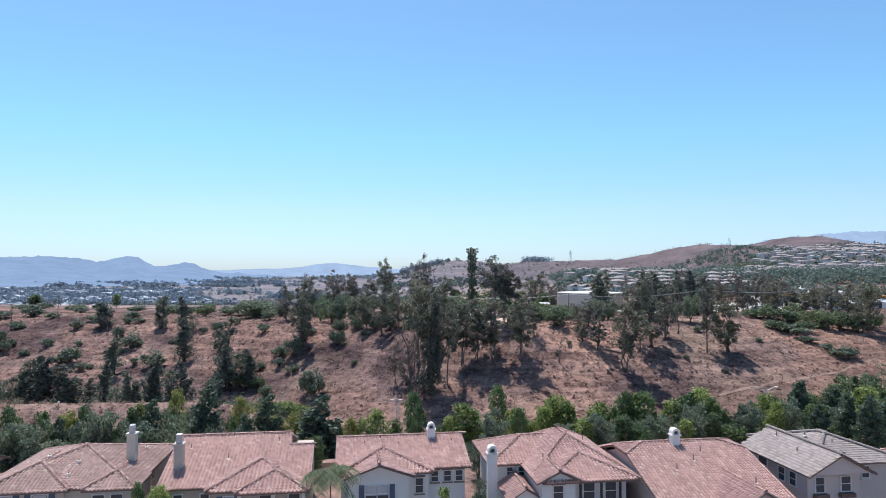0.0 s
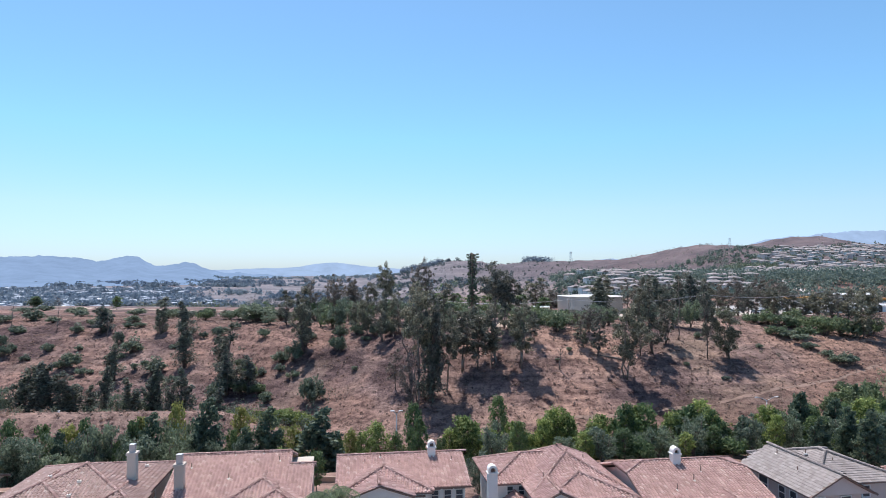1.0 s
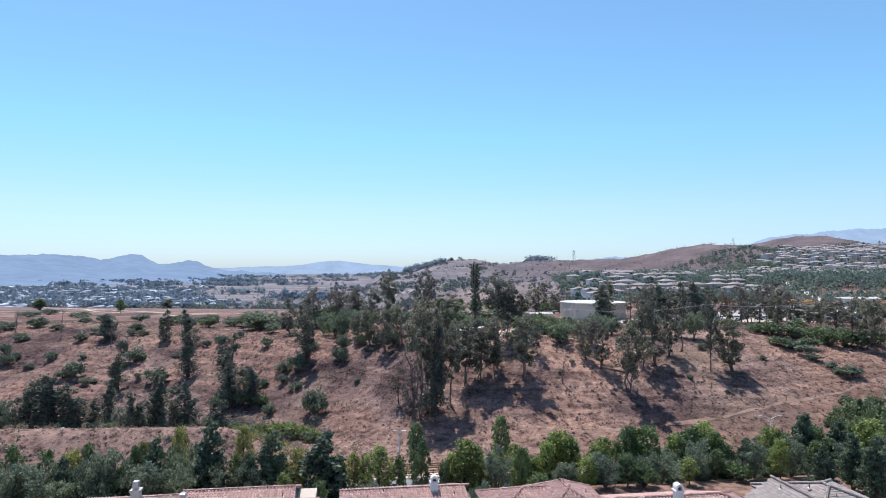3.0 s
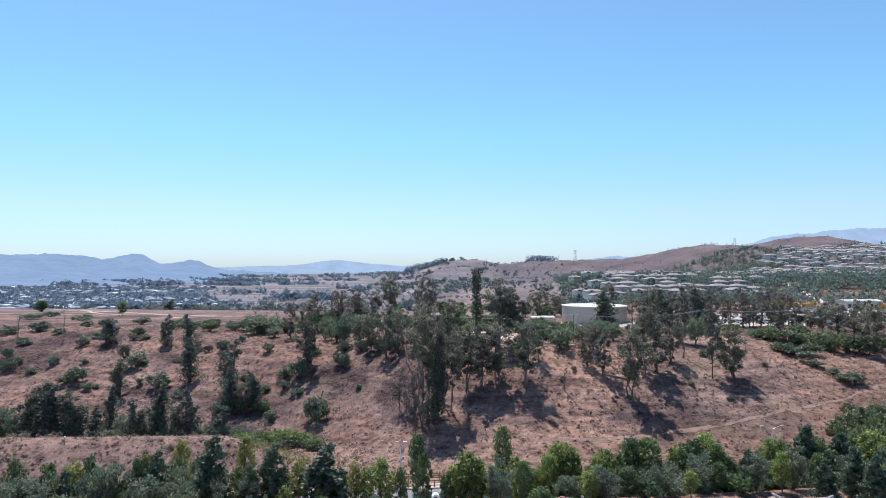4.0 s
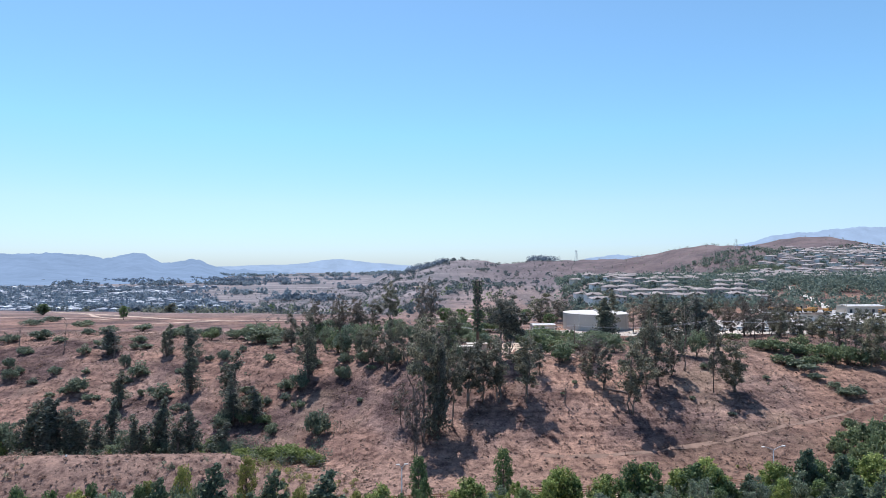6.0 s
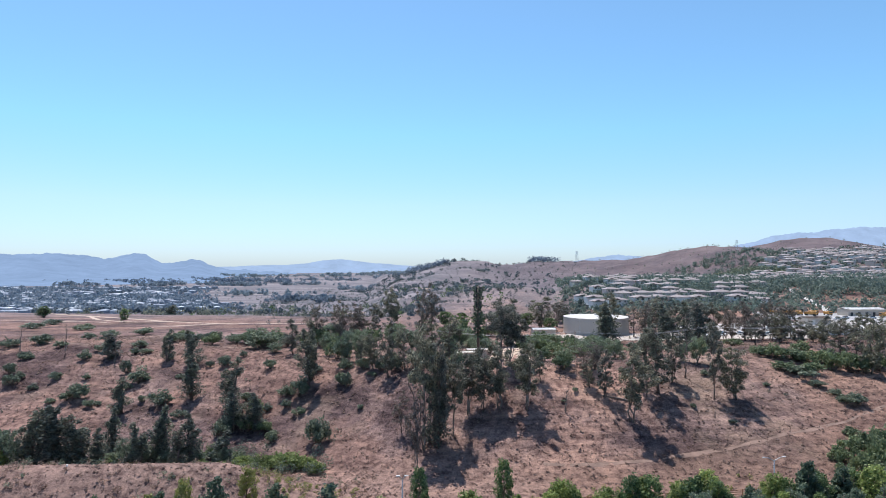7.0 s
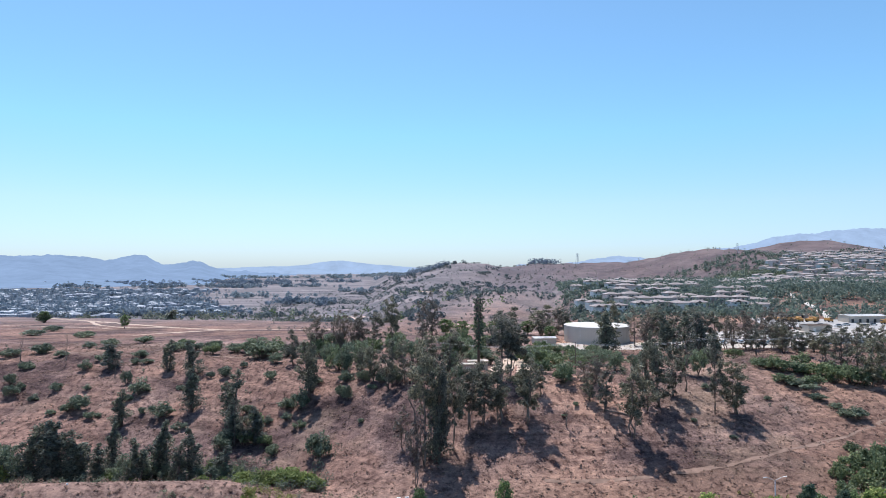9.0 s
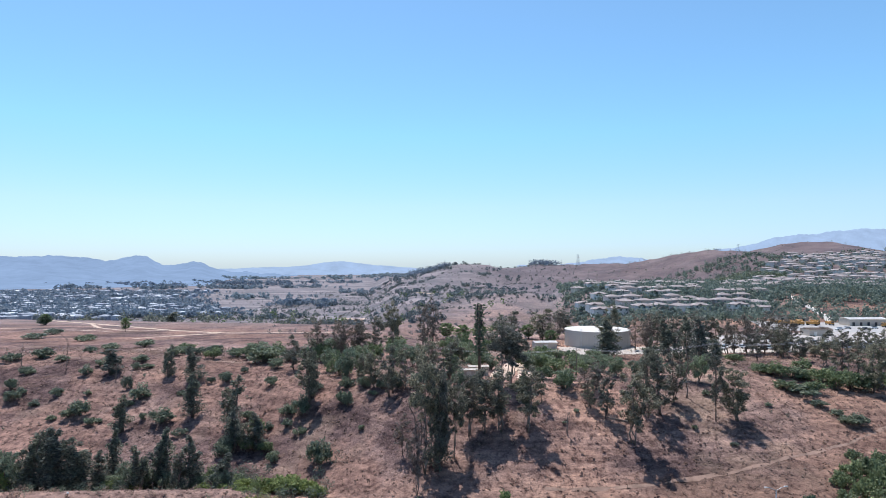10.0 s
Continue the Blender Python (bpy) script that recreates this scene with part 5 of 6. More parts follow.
for v, w, hh in ((58.9, 0.9, 1.3), (60.6, 0.9, 1.3), (63.6, 1.4, 1.8)):
    T = pose(*h.at(43.86, v, 6.0), 0, 0, -90)
    win = new("window")
    win.parent, win.matrix_basis, win.empty_display_size = h.thing, T, 0.3
    bm = bmesh.new()
    for x0, x1, z0, z1 in ((-w / 2 - 0.09, -w / 2, -hh / 2, hh / 2), (w / 2, w / 2 + 0.09, -hh / 2, hh / 2), (-w / 2 - 0.09, w / 2 + 0.09, hh / 2, hh / 2 + 0.09), (-w / 2 - 0.09, w / 2 + 0.09, -hh / 2 - 0.09, -hh / 2), (-w / 2, w / 2, -0.03, 0.03)):
        box(bm, x0, x1, -0.07, 0.05, z0, z1)
    part("window_frame", bm, WHITE, win)
    part("pane", boxed(-w / 2, w / 2, -0.02, 0.02, -hh / 2, hh / 2), GLASS, win)
for q in ((46.0, 64.3, 8.7), (49.5, 64.4, 8.6), (51.0, 62.2, 8.2), (45.2, 60.0, 8.2)):
    h.vent(*q, h=0.6)

h = House(-42, 68, "tan", SLATE_TILE, False, "tan stucco house with grey tile roof", 17)
h.body(-48.9, -38.3, 63, 76, 6.4)
h.roof("gable_u", -49.6, -37.6, 62.3, 76.8, 6.3, 8.6)
h.window(-39.6, 62.95, 5.6, 1.0, 1.3)

h = House(63, 58, "white", TERRACOTTA, True, "white stucco house with terracotta tile roof", 18)
h.body(58.6, 68, 53.4, 63, 6.9)
h.roof("hip", 58.1, 68.6, 52.8, 63.6, 6.9, 8.9)
h.chimney(58.0, 61.6, PAD - 0.3, 9.5, 0.95, 0.8)

# garden wall behind the houses
bm = bmesh.new()
for u in range(-62, 16, 4):
    box(bm, u, u + 3.98, 86.0, 86.2, 0.3, 1.5)
    box(bm, u - 0.18, u + 0.18, 85.9, 86.3, 0.3, 1.62)
w = part("garden_wall", bm, plain("tan_block_wall", (0.45, 0.33, 0.25), 0.95), None)
w.rotation_euler.z = TURN
tagged(w, "tan block wall behind the back yards", "wall", kind="structure")

# ---------------------------------------------------------------- rail fences and lamps along the road
def rail_mesh():
    bm = bmesh.new()
    box(bm, 0, 2.9, -0.04, 0.04, -0.075, 0.075, bevel=0.02)
    me = bpy.data.meshes.new("rail")
    bm.to_mesh(me)
    bm.free()
    me.materials.append(FENCE_WOOD)
    return me


def post_mesh():
    bm = bmesh.new()
    box(bm, -0.09, 0.09, -0.09, 0.09, -0.6, 1.42, bevel=0.03)
    me = bpy.data.meshes.new("post")
    bm.to_mesh(me)
    bm.free()
    me.materials.append(FENCE_WOOD)
    return me


RAIL, POST = rail_mesh(), post_mesh()
for v, u0, u1 in ((118.9, -95, 130), (114.9, -50, 100)):
    x, y = uv(u0, v)
    fence = root("rail_fence", pose(x, y, float(land(x, y)), 0, 0, 8), "red-brown three-rail fence beside the sandy path", "fence", "fences by the road")
    z0 = float(land(x, y))
    for k in range(int((u1 - u0) / 2.9)):
        px, py = uv(u0 + k * 2.9, v)
        zz = float(land(px, py)) - z0
        p = hang("post", POST, fence)
        p.location = (k * 2.9, 0, zz)
        for hgt in (0.42, 0.82, 1.22):
            r = hang("rail", RAIL, fence)
            r.location = (k * 2.9, 0, zz + hgt)


def street_lamp(u, v, height, arms):
    x, y = uv(u, v)
    lamp = root("street_lamp", pose(x, y, float(land(x, y)), 0, 0, 8), "pale concrete street lamp with curved arms by the road", "street lamp", "street lamps")
    hang("pole", mesh_of("pole", *tube([(0, 0, -0.3), (0, 0, 1), (0, 0, height)], [0.16, 0.13, 0.08], 10), METAL, True), lamp)
    hang("base", mesh_of("base", *tube([(0, 0, -0.1), (0, 0, 0.5), (0, 0, 0.6)], [0.26, 0.26, 0.16], 10), CONCRETE, True), lamp)
    for s in arms:
        pts = [(s * 2.1 * t, 0, height + 0.75 * math.sin(t * 1.5)) for t in np.linspace(0, 1, 7)]
        hang("arm", mesh_of("arm", *tube(pts, [0.06] * 7, 8), METAL, True), lamp)
        e = pts[-1]
        part("lamp_head", boxed(e[0] - 0.35, e[0] + 0.35, -0.14, 0.14, e[2] - 0.1, e[2] + 0.06, bevel=0.04), WHITE, lamp, "white lamp head")
    return lamp


street_lamp(7.5, 112.6, 8.3, (-0.35, 0.35))
street_lamp(79, 113.2, 8.6, (-1, 1))

# ---------------------------------------------------------------- front gardens
def palm(x, y, height):
    rng = np.random.RandomState(4)
    z0 = float(land(x, y))
    ob = root("palm_tree", pose(x, y, z0), "feathery grey-green queen palm between two houses", "palm")
    hang("trunk", mesh_of("trunk", *tube([(0, 0, -0.4), (0.1, 0, height * 0.5), (0.05, 0, height - 1.2)], [0.24, 0.18, 0.13], 9), PALE_BARK, True), ob)
    for k in range(17):
        ang, rise = k * 2.4 + rng.rand() * 0.4, 0.2 + 1.2 * rng.rand()
        rib, leaf = [], []
        for t in np.linspace(0, 1, 9):
            rib.append(np.array((math.cos(ang) * 2.7 * t, math.sin(ang) * 2.7 * t, height - 1.2 + rise * 2.0 * t - 2.6 * t * t)))
        across = np.array((-math.sin(ang), math.cos(ang), 0))
        for i in range(1, 9):
            for f in (0.0, 0.33, 0.66):
                p = rib[i - 1] * (1 - f) + rib[i] * f
                for s in (-1, 1):
                    tip = p + across * s * (0.55 + 0.1 * rng.rand()) + (rib[i] - rib[i - 1]) * 0.5 - np.array((0, 0, 0.35 + 0.25 * rng.rand()))
                    wide = (rib[i] - rib[i - 1]) * 0.12
                    leaf += [p - wide, p + wide, tip + wide * 0.3, tip - wide * 0.3]
        fr = hang("frond", quads_of("frond", np.array(leaf), LEAF["shrub"]), ob)
        hang("rib", mesh_of("rib", *tube(rib, list(np.linspace(0.03, 0.008, 9)), 4), LEAF["sage"]), fr)


palm(-10.2, 57.6, 9.0)
plant_all("bright", [(-25.2, 56.6, 6.9, 3.6), (0.1, 57.6, 6.6, 2.4)])
plant_all("deep", [(-27.4, 57.6, 7.0, 2.0), (-16.0, 80.5, 5.2, 3.0)])
plant_all("grey", [(3.6, 62.0, 6.6, 1.9), (4.4, 80.5, 5.5, 3.5)])


# ---------------------------------------------------------------- the hilltop
def water_tank(x, y, r, z0, z1):
    ob = root("water_tank", pose(x, y, z0), "large round tan steel water tank on the hilltop", "water tank")
    h = z1 - z0
    n = 72
    hang("shell", mesh_of("shell", *tube([(0, 0, -0.5), (0, 0, h)], [r, r], n), TANK_PAINT), ob)
    verts = [(0, 0, h + 0.9)] + [(math.cos(6.2832 * k / n) * (r + 0.12), math.sin(6.2832 * k / n) * (r + 0.12), h + 0.05) for k in range(n)]
    hang("tank_roof", mesh_of("tank_roof", verts, [(0, 1 + k, 1 + (k + 1) % n) for k in range(n)], TANK_TOP), ob, "pale shallow cone roof")
    for z in (0.12, h - 0.1):
        hang("rim", mesh_of("rim", *tube([(0, 0, z - 0.12), (0, 0, z + 0.12)], [r + 0.1, r + 0.1], n), TANK_PAINT), ob)
    for k in range(18):
        t = 6.2832 * k / 18
        s = part("seam", boxed(-0.04, 0.04, -0.06, 0.06, 0, h), TANK_PAINT, ob)
        s.location, s.rotation_euler = (math.cos(t) * r, math.sin(t) * r, 0), (0, 0, t)
    pieces = []
    a = Vector((math.cos(4.0), math.sin(4.0), 0))
    side = Vector((-a.y, a.x, 0)) * 0.25
    for s in (-1, 1):
        p = a * (r + 0.25) + side * s
        pieces.append(tube([p + Vector((0, 0, 0.3)), p + Vector((0, 0, h + 1.1))], [0.03, 0.03], 5))
    for k in range(24):
        z = 0.5 + k * h / 24
        pieces.append(tube([a * (r + 0.25) + side + Vector((0, 0, z)), a * (r + 0.25) - side + Vector((0, 0, z))], [0.02, 0.02], 4))
    hang("ladder", mesh_of("ladder", *joined(pieces), METAL), ob)
    part("roof_vent", boxed(-0.7, 0.7, -0.7, 0.7, h + 0.7, h + 1.5, bevel=0.1), TANK_TOP, ob)


water_tank(70, 303, 15.2, 8.4, 16.2)


def shed(x, y, w, d, h, turn, walls, top, label, name="shed", doors=1):
    ob = root(name, pose(x, y, float(land(x, y)) - 0.1, 0, 0, turn), label, "building", "buildings on the hilltop")
    part("wall", boxed(-w / 2, w / 2, -d / 2, d / 2, -0.6, h), walls, ob)
    bm = bmesh.new()
    e, rise = 0.35, d * 0.09
    vs = [bm.verts.new(p) for p in ((-w / 2 - e, -d / 2 - e, h), (w / 2 + e, -d / 2 - e, h), (w / 2 + e, 0, h + rise), (-w / 2 - e, 0, h + rise), (w / 2 + e, d / 2 + e, h), (-w / 2 - e, d / 2 + e, h))]
    bm.faces.new(vs[:4])
    bm.faces.new((vs[3], vs[2], vs[4], vs[5]))
    bmesh.ops.solidify(bm, geom=bm.faces[:], thickness=0.14)
    part("roof", bm, top, ob)
    for k in range(doors):
        c = -w / 2 + w * (k + 0.5) / doors
        part("door", boxed(c - 0.8, c + 0.8, -d / 2 - 0.06, -d / 2 + 0.1, -0.2, min(2.4, h * 0.8)), DARK if doors > 2 else TRIM, ob)
    return ob


shed(43, 290, 10, 6, 3.2, 5, STUCCO["tan"], WHITE, "small tan shed with a white metal roof")
shed(6.0, 212, 6.5, 3, 2.6, 8, STUCCO["tan"], TRIM, "low equipment hut with pale flat roof", "equipment_hut")
shed(9.5, 217, 6.5, 3, 3.2, 8, STUCCO["tan"], TRIM, "low equipment hut with pale flat roof", "equipment_hut")
tagged(ribbon("pavement_yard", [(16, 208), (20, 232), (33, 262), (46, 284), (90, 284), (150, 287)], 7, TRAIL, 0.1, 4, 0.3), "pale sandy service track to the tank", "track", kind="structure")
tagged(ribbon("pavement_apron", [(48, 282), (70, 283), (100, 284), (165, 288)], 24, plain("pale_gravel", (0.46, 0.41, 0.36), 0.95), 0.14, 6, 0.05), "pale gravel apron by the tank", "yard", kind="structure")


def cell_tower(x, y, top):
    z0 = float(land(x, y))
    h = top - z0
    rng = np.random.RandomState(8)
    ob = root("cell_tower", pose(x, y, z0), "tall cell tower with antenna panels and dark sprays near its top", "cell tower")
    hang("mast", mesh_of("mast", *tube([(0, 0, -0.5), (0, 0, h)], [0.5, 0.3], 12), BARK, True), ob)
    cs, rs = [], []
    for k in range(96):                           # short branch sprays in whorls, fuller near the top
        t = 0.30 + 0.69 * k / 96
        ang, reach = k * 2.4, (0.75 + 1.15 * rng.rand()) * (0.65 + 0.5 * math.sin(k * 0.55) ** 2)
        tip = (math.cos(ang) * reach, math.sin(ang) * reach, h * t + 0.25)
        hang("arm", mesh_of("arm", *tube([(0, 0, h * t), tip], [0.05, 0.02], 4), DARK), ob)
        cs.append(tip)
        rs.append((0.55, 0.55, 0.34))
    hang("spray", quads_of("spray", spray(rng, cs, rs, 52, 0.34), LEAF["pine"]), ob, "dark green artificial needle sprays", "stuff")
    for lvl in (0.955, 0.86, 0.75):
        for k in range(6):
            t = 1.047 * k
            p = part("antenna_panel", boxed(-0.16, 0.16, -0.08, 0.08, -0.85, 0.85, bevel=0.03), DARK, ob)
            p.location, p.rotation_euler = (math.cos(t) * 1.15, math.sin(t) * 1.15, h * lvl), (0, 0, t + 1.57)


cell_tower(9.5, 206.4, 34.2)


# utility poles with wires
POLES = [(-6, 214), (42, 212), (88, 214), (140, 232)]
tops = []
for x, y in POLES:
    z0 = float(land(x, y))
    ob = root("utility_pole", pose(x, y, z0), "slim brown timber utility pole with crossarm", "utility pole", "utility poles")
    hang("pole", mesh_of("pole", *tube([(0, 0, -0.6), (0, 0, 9.6)], [0.17, 0.11], 9), BARK, True), ob)
    part("crossarm", boxed(-0.07, 0.07, -1.2, 1.2, 8.9, 9.05), BARK, ob)
    for s in (-1.05, 0, 1.05):
        hang("insulator", mesh_of("insulator", *tube([(0, s, 9.05), (0, s, 9.25)], [0.05, 0.04], 6), CONCRETE), ob)
    tops.append(Vector((x, y, z0 + 9.2)))
for a, b in zip(tops, tops[1:]):
    for s in (-1.05, 1.05):
        pts = [a.lerp(b, t) + Vector((0, s, -1.6 * math.sin(math.pi * t))) for t in np.linspace(0, 1, 14)]
        tagged(new("power_wire", mesh_of("power_wire", *tube(pts, [0.028] * 14, 4), METAL)), "thin sagging wire between utility poles", "wire", "power wires")


def bare_tree(x, y, h, lean, seed):
    rng = np.random.RandomState(seed)
    ob = root("dead_tree", pose(x, y, float(land(x, y)), 0, 0, rng.rand() * 40), "leafless dead tree with thin grey branches", "dead tree", "dead trees")
    top = np.array((lean, 0, h))
    hang("trunk", mesh_of("trunk", *tube(*limb(rng, (0, 0, -0.5), top, 0.24, 0.04, 8, 0.012), 7), DEAD_WOOD, True), ob)
    for k in range(13):
        t = 0.3 + 0.68 * rng.rand()
        b = top * t
        ang, ln = rng.rand() * 6.28, h * (0.08 + 0.16 * rng.rand())
        tip = b + np.array((math.cos(ang) * ln, math.sin(ang) * ln, ln * (0.5 + 0.5 * rng.rand())))
        twigs = [tube(*limb(rng, b, tip, 0.06, 0.02, 4, 0.06), 5)]
        for q in range(4):
            s = b + (tip - b) * (0.4 + 0.6 * rng.rand())
            twigs.append(tube([s, s + rng.normal(size=3) * ln * 0.22 + (0, 0, 0.3)], [0.025, 0.01], 4))
        hang("branch", mesh_of("branch", *joined(twigs), DEAD_WOOD, True), ob)



for k, (x, y, h, lean) in enumerate([
    (-151.2, 248.9, 11.6, 0.4),
    (-172.8, 254.2, 9.8, 0.4),
    (-8.8, 168.0, 19.5, -4.0),
    (-7.5, 163.5, 16.1, 0.4),
    (-62.5, 183.9, 16.4, 0.4),
    (-77.1, 252.9, 9.0, 0.4),
    (-125.4, 237.0, 11.0, 0.4),
    (68.2, 184.3, 18.9, 0.4),
    (39.2, 181.7, 5.7, 0.4),
    (129.0, 207.9, 14.5, 0.4),
    (13.0, 175.9, 12.6, 0.4),
    (30.4, 166.3, 5.9, 0.4),
]):
    bare_tree(x, y, h, lean, 30 + k)

# a short survey marker on the bank
x, y = -79.0, 131.0
mk = root("marker_post", pose(x, y, float(land(x, y))), "short marker post with white and orange top", "post")
hang("post", mesh_of("post", *tube([(0, 0, -0.3), (0, 0, 0.9)], [0.07, 0.07], 8), FENCE_WOOD), mk)
hang("cap", mesh_of("cap", *tube([(0, 0, 0.9), (0, 0, 1.25)], [0.2, 0.2], 10), WHITE), mk, "white cap with orange band")

# a felled trunk on the slope
pts = [(40.2, 172.5), (43, 172.0), (46, 171.6), (48.3, 171.2)]
logs = [tube([(x, y, float(land(x, y)) + 0.25) for x, y in pts], [0.1, 0.16, 0.22, 0.28], 7)]
for k, (x, y) in enumerate(pts[:3]):
    logs.append(tube([(x, y, float(land(x, y)) + 0.25), (x - 1.2, y - 0.9 + 0.7 * k, float(land(x, y)) + 0.9)], [0.07, 0.02], 5))
tagged(new("fallen_log", mesh_of("fallen_log", *joined(logs), DEAD_WOOD, True)), "fallen dead trunk lying across the dry slope", "log")

# trails worn into the slope and the mesa
TRAILS = [
    ("pavement_trail", [(20, 149.5), (40, 150.5), (56.5, 153), (72.5, 154), (90, 160.5), (106, 169), (119.3, 175.7), (140, 186), (170, 198)], 0.95),
    ("pavement_mesa", [(-560, 800), (-420, 620), (-303, 531), (-240, 480), (-196, 442), (-150, 415), (-102, 418), (-70, 425)], 4.5),
    ("pavement_mesa", [(-150, 415), (-172, 385), (-185, 362)], 5.0),
    ("pavement_mesa", [(-303, 531), (-262, 470), (-228, 440), (-196, 442)], 3.5),
    ("pavement_mesa", [(-230, 430), (-300, 455), (-380, 470)], 3.0),
    ("pavement_slope", [(-170, 268), (-120, 262), (-80, 252), (-40, 240)], 1.6),
]
for k, (name, line, wide) in enumerate(TRAILS):
    tagged(ribbon(name, line, wide, TRODDEN if wide < 2 else TRAIL, 0.05 if wide < 2 else 0.09, 3, 1.1 if wide < 2 else 0.7, k), "bare pale dirt trail through the dry grass", "trail", kind="structure")


tagged(ribbon("pavement_gravel", [(24.5, 206), (26, 222), (28, 240), (31, 272)], 5.5, TRAIL, 0.12, 4, 0.4, 55), "pale gravel lane up to the tank", "lane", kind="structure")

# low planting that hides the foot of the bank behind the gardens
hedge = np.random.RandomState(31)
for k, u in enumerate(np.arange(20, 84, 3.1)):
    x, y = uv(u + 1.5 * hedge.rand(), 88.3 + 3.5 * hedge.rand())
    kind = ("grey", "deep", "hedge", "grey", "bright")[k % 5]
    tall = 2.6 + 1.2 * hedge.rand() if kind == "hedge" else 3.8 + 3.0 * hedge.rand()
    plant(kind, x, y, tall, (4.2 if kind in ("hedge", "grey") else 3.4) + 1.2 * hedge.rand())

# ---------------------------------------------------------------- the works yard and its machines
tagged(ribbon("pavement_works", [(190, 400), (250, 382), (330, 372)], 62, plain("grey_yard", (0.36, 0.35, 0.34), 0.95), 0.16, 10, 0.05), "grey paved works yard", "yard", kind="structure")
tagged(ribbon("pavement_store", [(120, 306), (170, 326), (240, 338), (330, 336)], 46, plain("pale_yard_gravel", (0.40, 0.37, 0.34), 0.95), 0.11, 8, 0.05), "pale gravel storage yard below the works", "yard", kind="structure")
tagged(ribbon("pavement_lane", [(252, 424), (266, 450), (284, 500), (306, 575)], 5, CONCRETE, 0.25, 3, 0.05), "pale lane leading to the housing", "road", kind="structure")
shed(257, 398, 24, 10, 4.2, 4, STUCCO["tan"], WHITE, "long warehouse with a white metal roof", "warehouse", 5)
shed(180, 293, 24, 6, 3.0, 4, WHITE, WHITE, "white portable office building by the yard", "portable_office", 4)
shed(212, 300, 20, 6, 3.0, 2, WHITE, WHITE, "white portable office building by the yard", "portable_office", 4)
shed(196, 342, 13, 8, 3.6, 6, STUCCO["tan"], BARK, "low workshop with a dark brown roof", "workshop", 2)
shed(228, 428, 22, 6, 3.4, 6, STUCCO["tan"], BARK, "low workshop with a dark brown roof", "workshop", 3)
shed(160, 310, 9, 5, 3.0, 10, WHITE, TRIM, "small white site hut", "site_hut", 1)


def vehicle_mesh_parts(body_mat, kind):
    out = []
    bm = bmesh.new()
    if kind == "car":
        box(bm, -2.2, 2.2, -0.9, 0.9, 0.35, 0.95, bevel=0.15)
        out.append(("body", bm, body_mat))
        bm = bmesh.new()
        vs = box(bm, -1.2, 1.4, -0.8, 0.8, 0.93, 1.45)
        for v in vs:
            if v.co.z > 1.2:
                v.co.x *= 0.75
                v.co.y *= 0.85
        out.append(("cabin", bm, GLASS))
        wheels, r = [(-1.4, 0.9), (1.4, 0.9), (-1.4, -0.9), (1.4, -0.9)], 0.34
    else:
        box(bm, -3.4, 1.2, -1.2, 1.2, 0.9, 2.3, bevel=0.1)
        out.append(("hopper", bm, body_mat))
        bm = bmesh.new()
        vs = box(bm, 1.3, 3.3, -1.1, 1.1, 0.9, 2.8, bevel=0.12)
        out.append(("cab", bm, body_mat))
        out.append(("windscreen", boxed(3.25, 3.34, -0.9, 0.9, 1.8, 2.55), GLASS))
        out.append(("chassis", boxed(-3.4, 3.4, -0.5, 0.5, 0.6, 0.9), DARK))
        wheels, r = [(-2.3, 1.1), (2.2, 1.1), (-2.3, -1.1), (2.2, -1.1)], 0.62
    for x, y in wheels:
        bm = bmesh.new()
        bmesh.ops.create_cone(bm, cap_ends=True, segments=14, radius1=r, radius2=r, depth=0.3, matrix=pose(x, y, r, 90))
        out.append(("wheel", bm, RUBBER))
    return out


def vehicle(x, y, turn, mat, kind, label):
    ob = root("truck" if kind == "truck" else "parked_car", pose(x, y, float(land(x, y)) + 0.15, 0, 0, turn), label, "truck" if kind == "truck" else "car", "trucks in the yard" if kind == "truck" else "parked cars")
    for name, bm, m in vehicle_mesh_parts(mat, kind):
        part(name, bm, m, ob)
    return ob


yard = np.random.RandomState(5)
first = vehicle(214, 396, 15, YELLOW, "truck", "orange-yellow dump truck parked in the works yard")
for x, y in ((219, 399), (224, 395), (229, 400), (210, 402), (217, 406), (223, 408), (231, 404), (262, 383), (267, 386), (273, 384), (268, 379), (236, 397), (208, 408)):
    copy_thing(first, pose(x, y, float(land(x, y)) + 0.15, 0, 0, yard.rand() * 360))
firsts = [vehicle(110, 291, 80, WHITE, "car", "white car parked on the gravel"), vehicle(116, 292, 85, DARK, "car", "dark car parked on the gravel"), vehicle(122, 290, 95, METAL, "car", "silver car parked on the gravel")]
for k in range(16):
    x, y = 104 + 3.4 * k + yard.rand(), 283 + 8 * yard.rand()
    copy_thing(firsts[k % 3], pose(x, y, float(land(x, y)) + 0.15, 0, 0, 70 + 30 * yard.rand()))
for k in range(12):
    x, y = 200 + 8 * k + yard.rand(), 366 + 10 * yard.rand()
    copy_thing(firsts[(k * 2) % 3], pose(x, y, float(land(x, y)) + 0.15, 0, 0, 20 * yard.rand()))


# ---------------------------------------------------------------- housing beyond
FAR_ROOF = by_island("far_grey_brown_roof", (0.0, (0.19, 0.165, 0.165)), (0.5, (0.25, 0.215, 0.21)), (1.0, (0.32, 0.28, 0.275)))


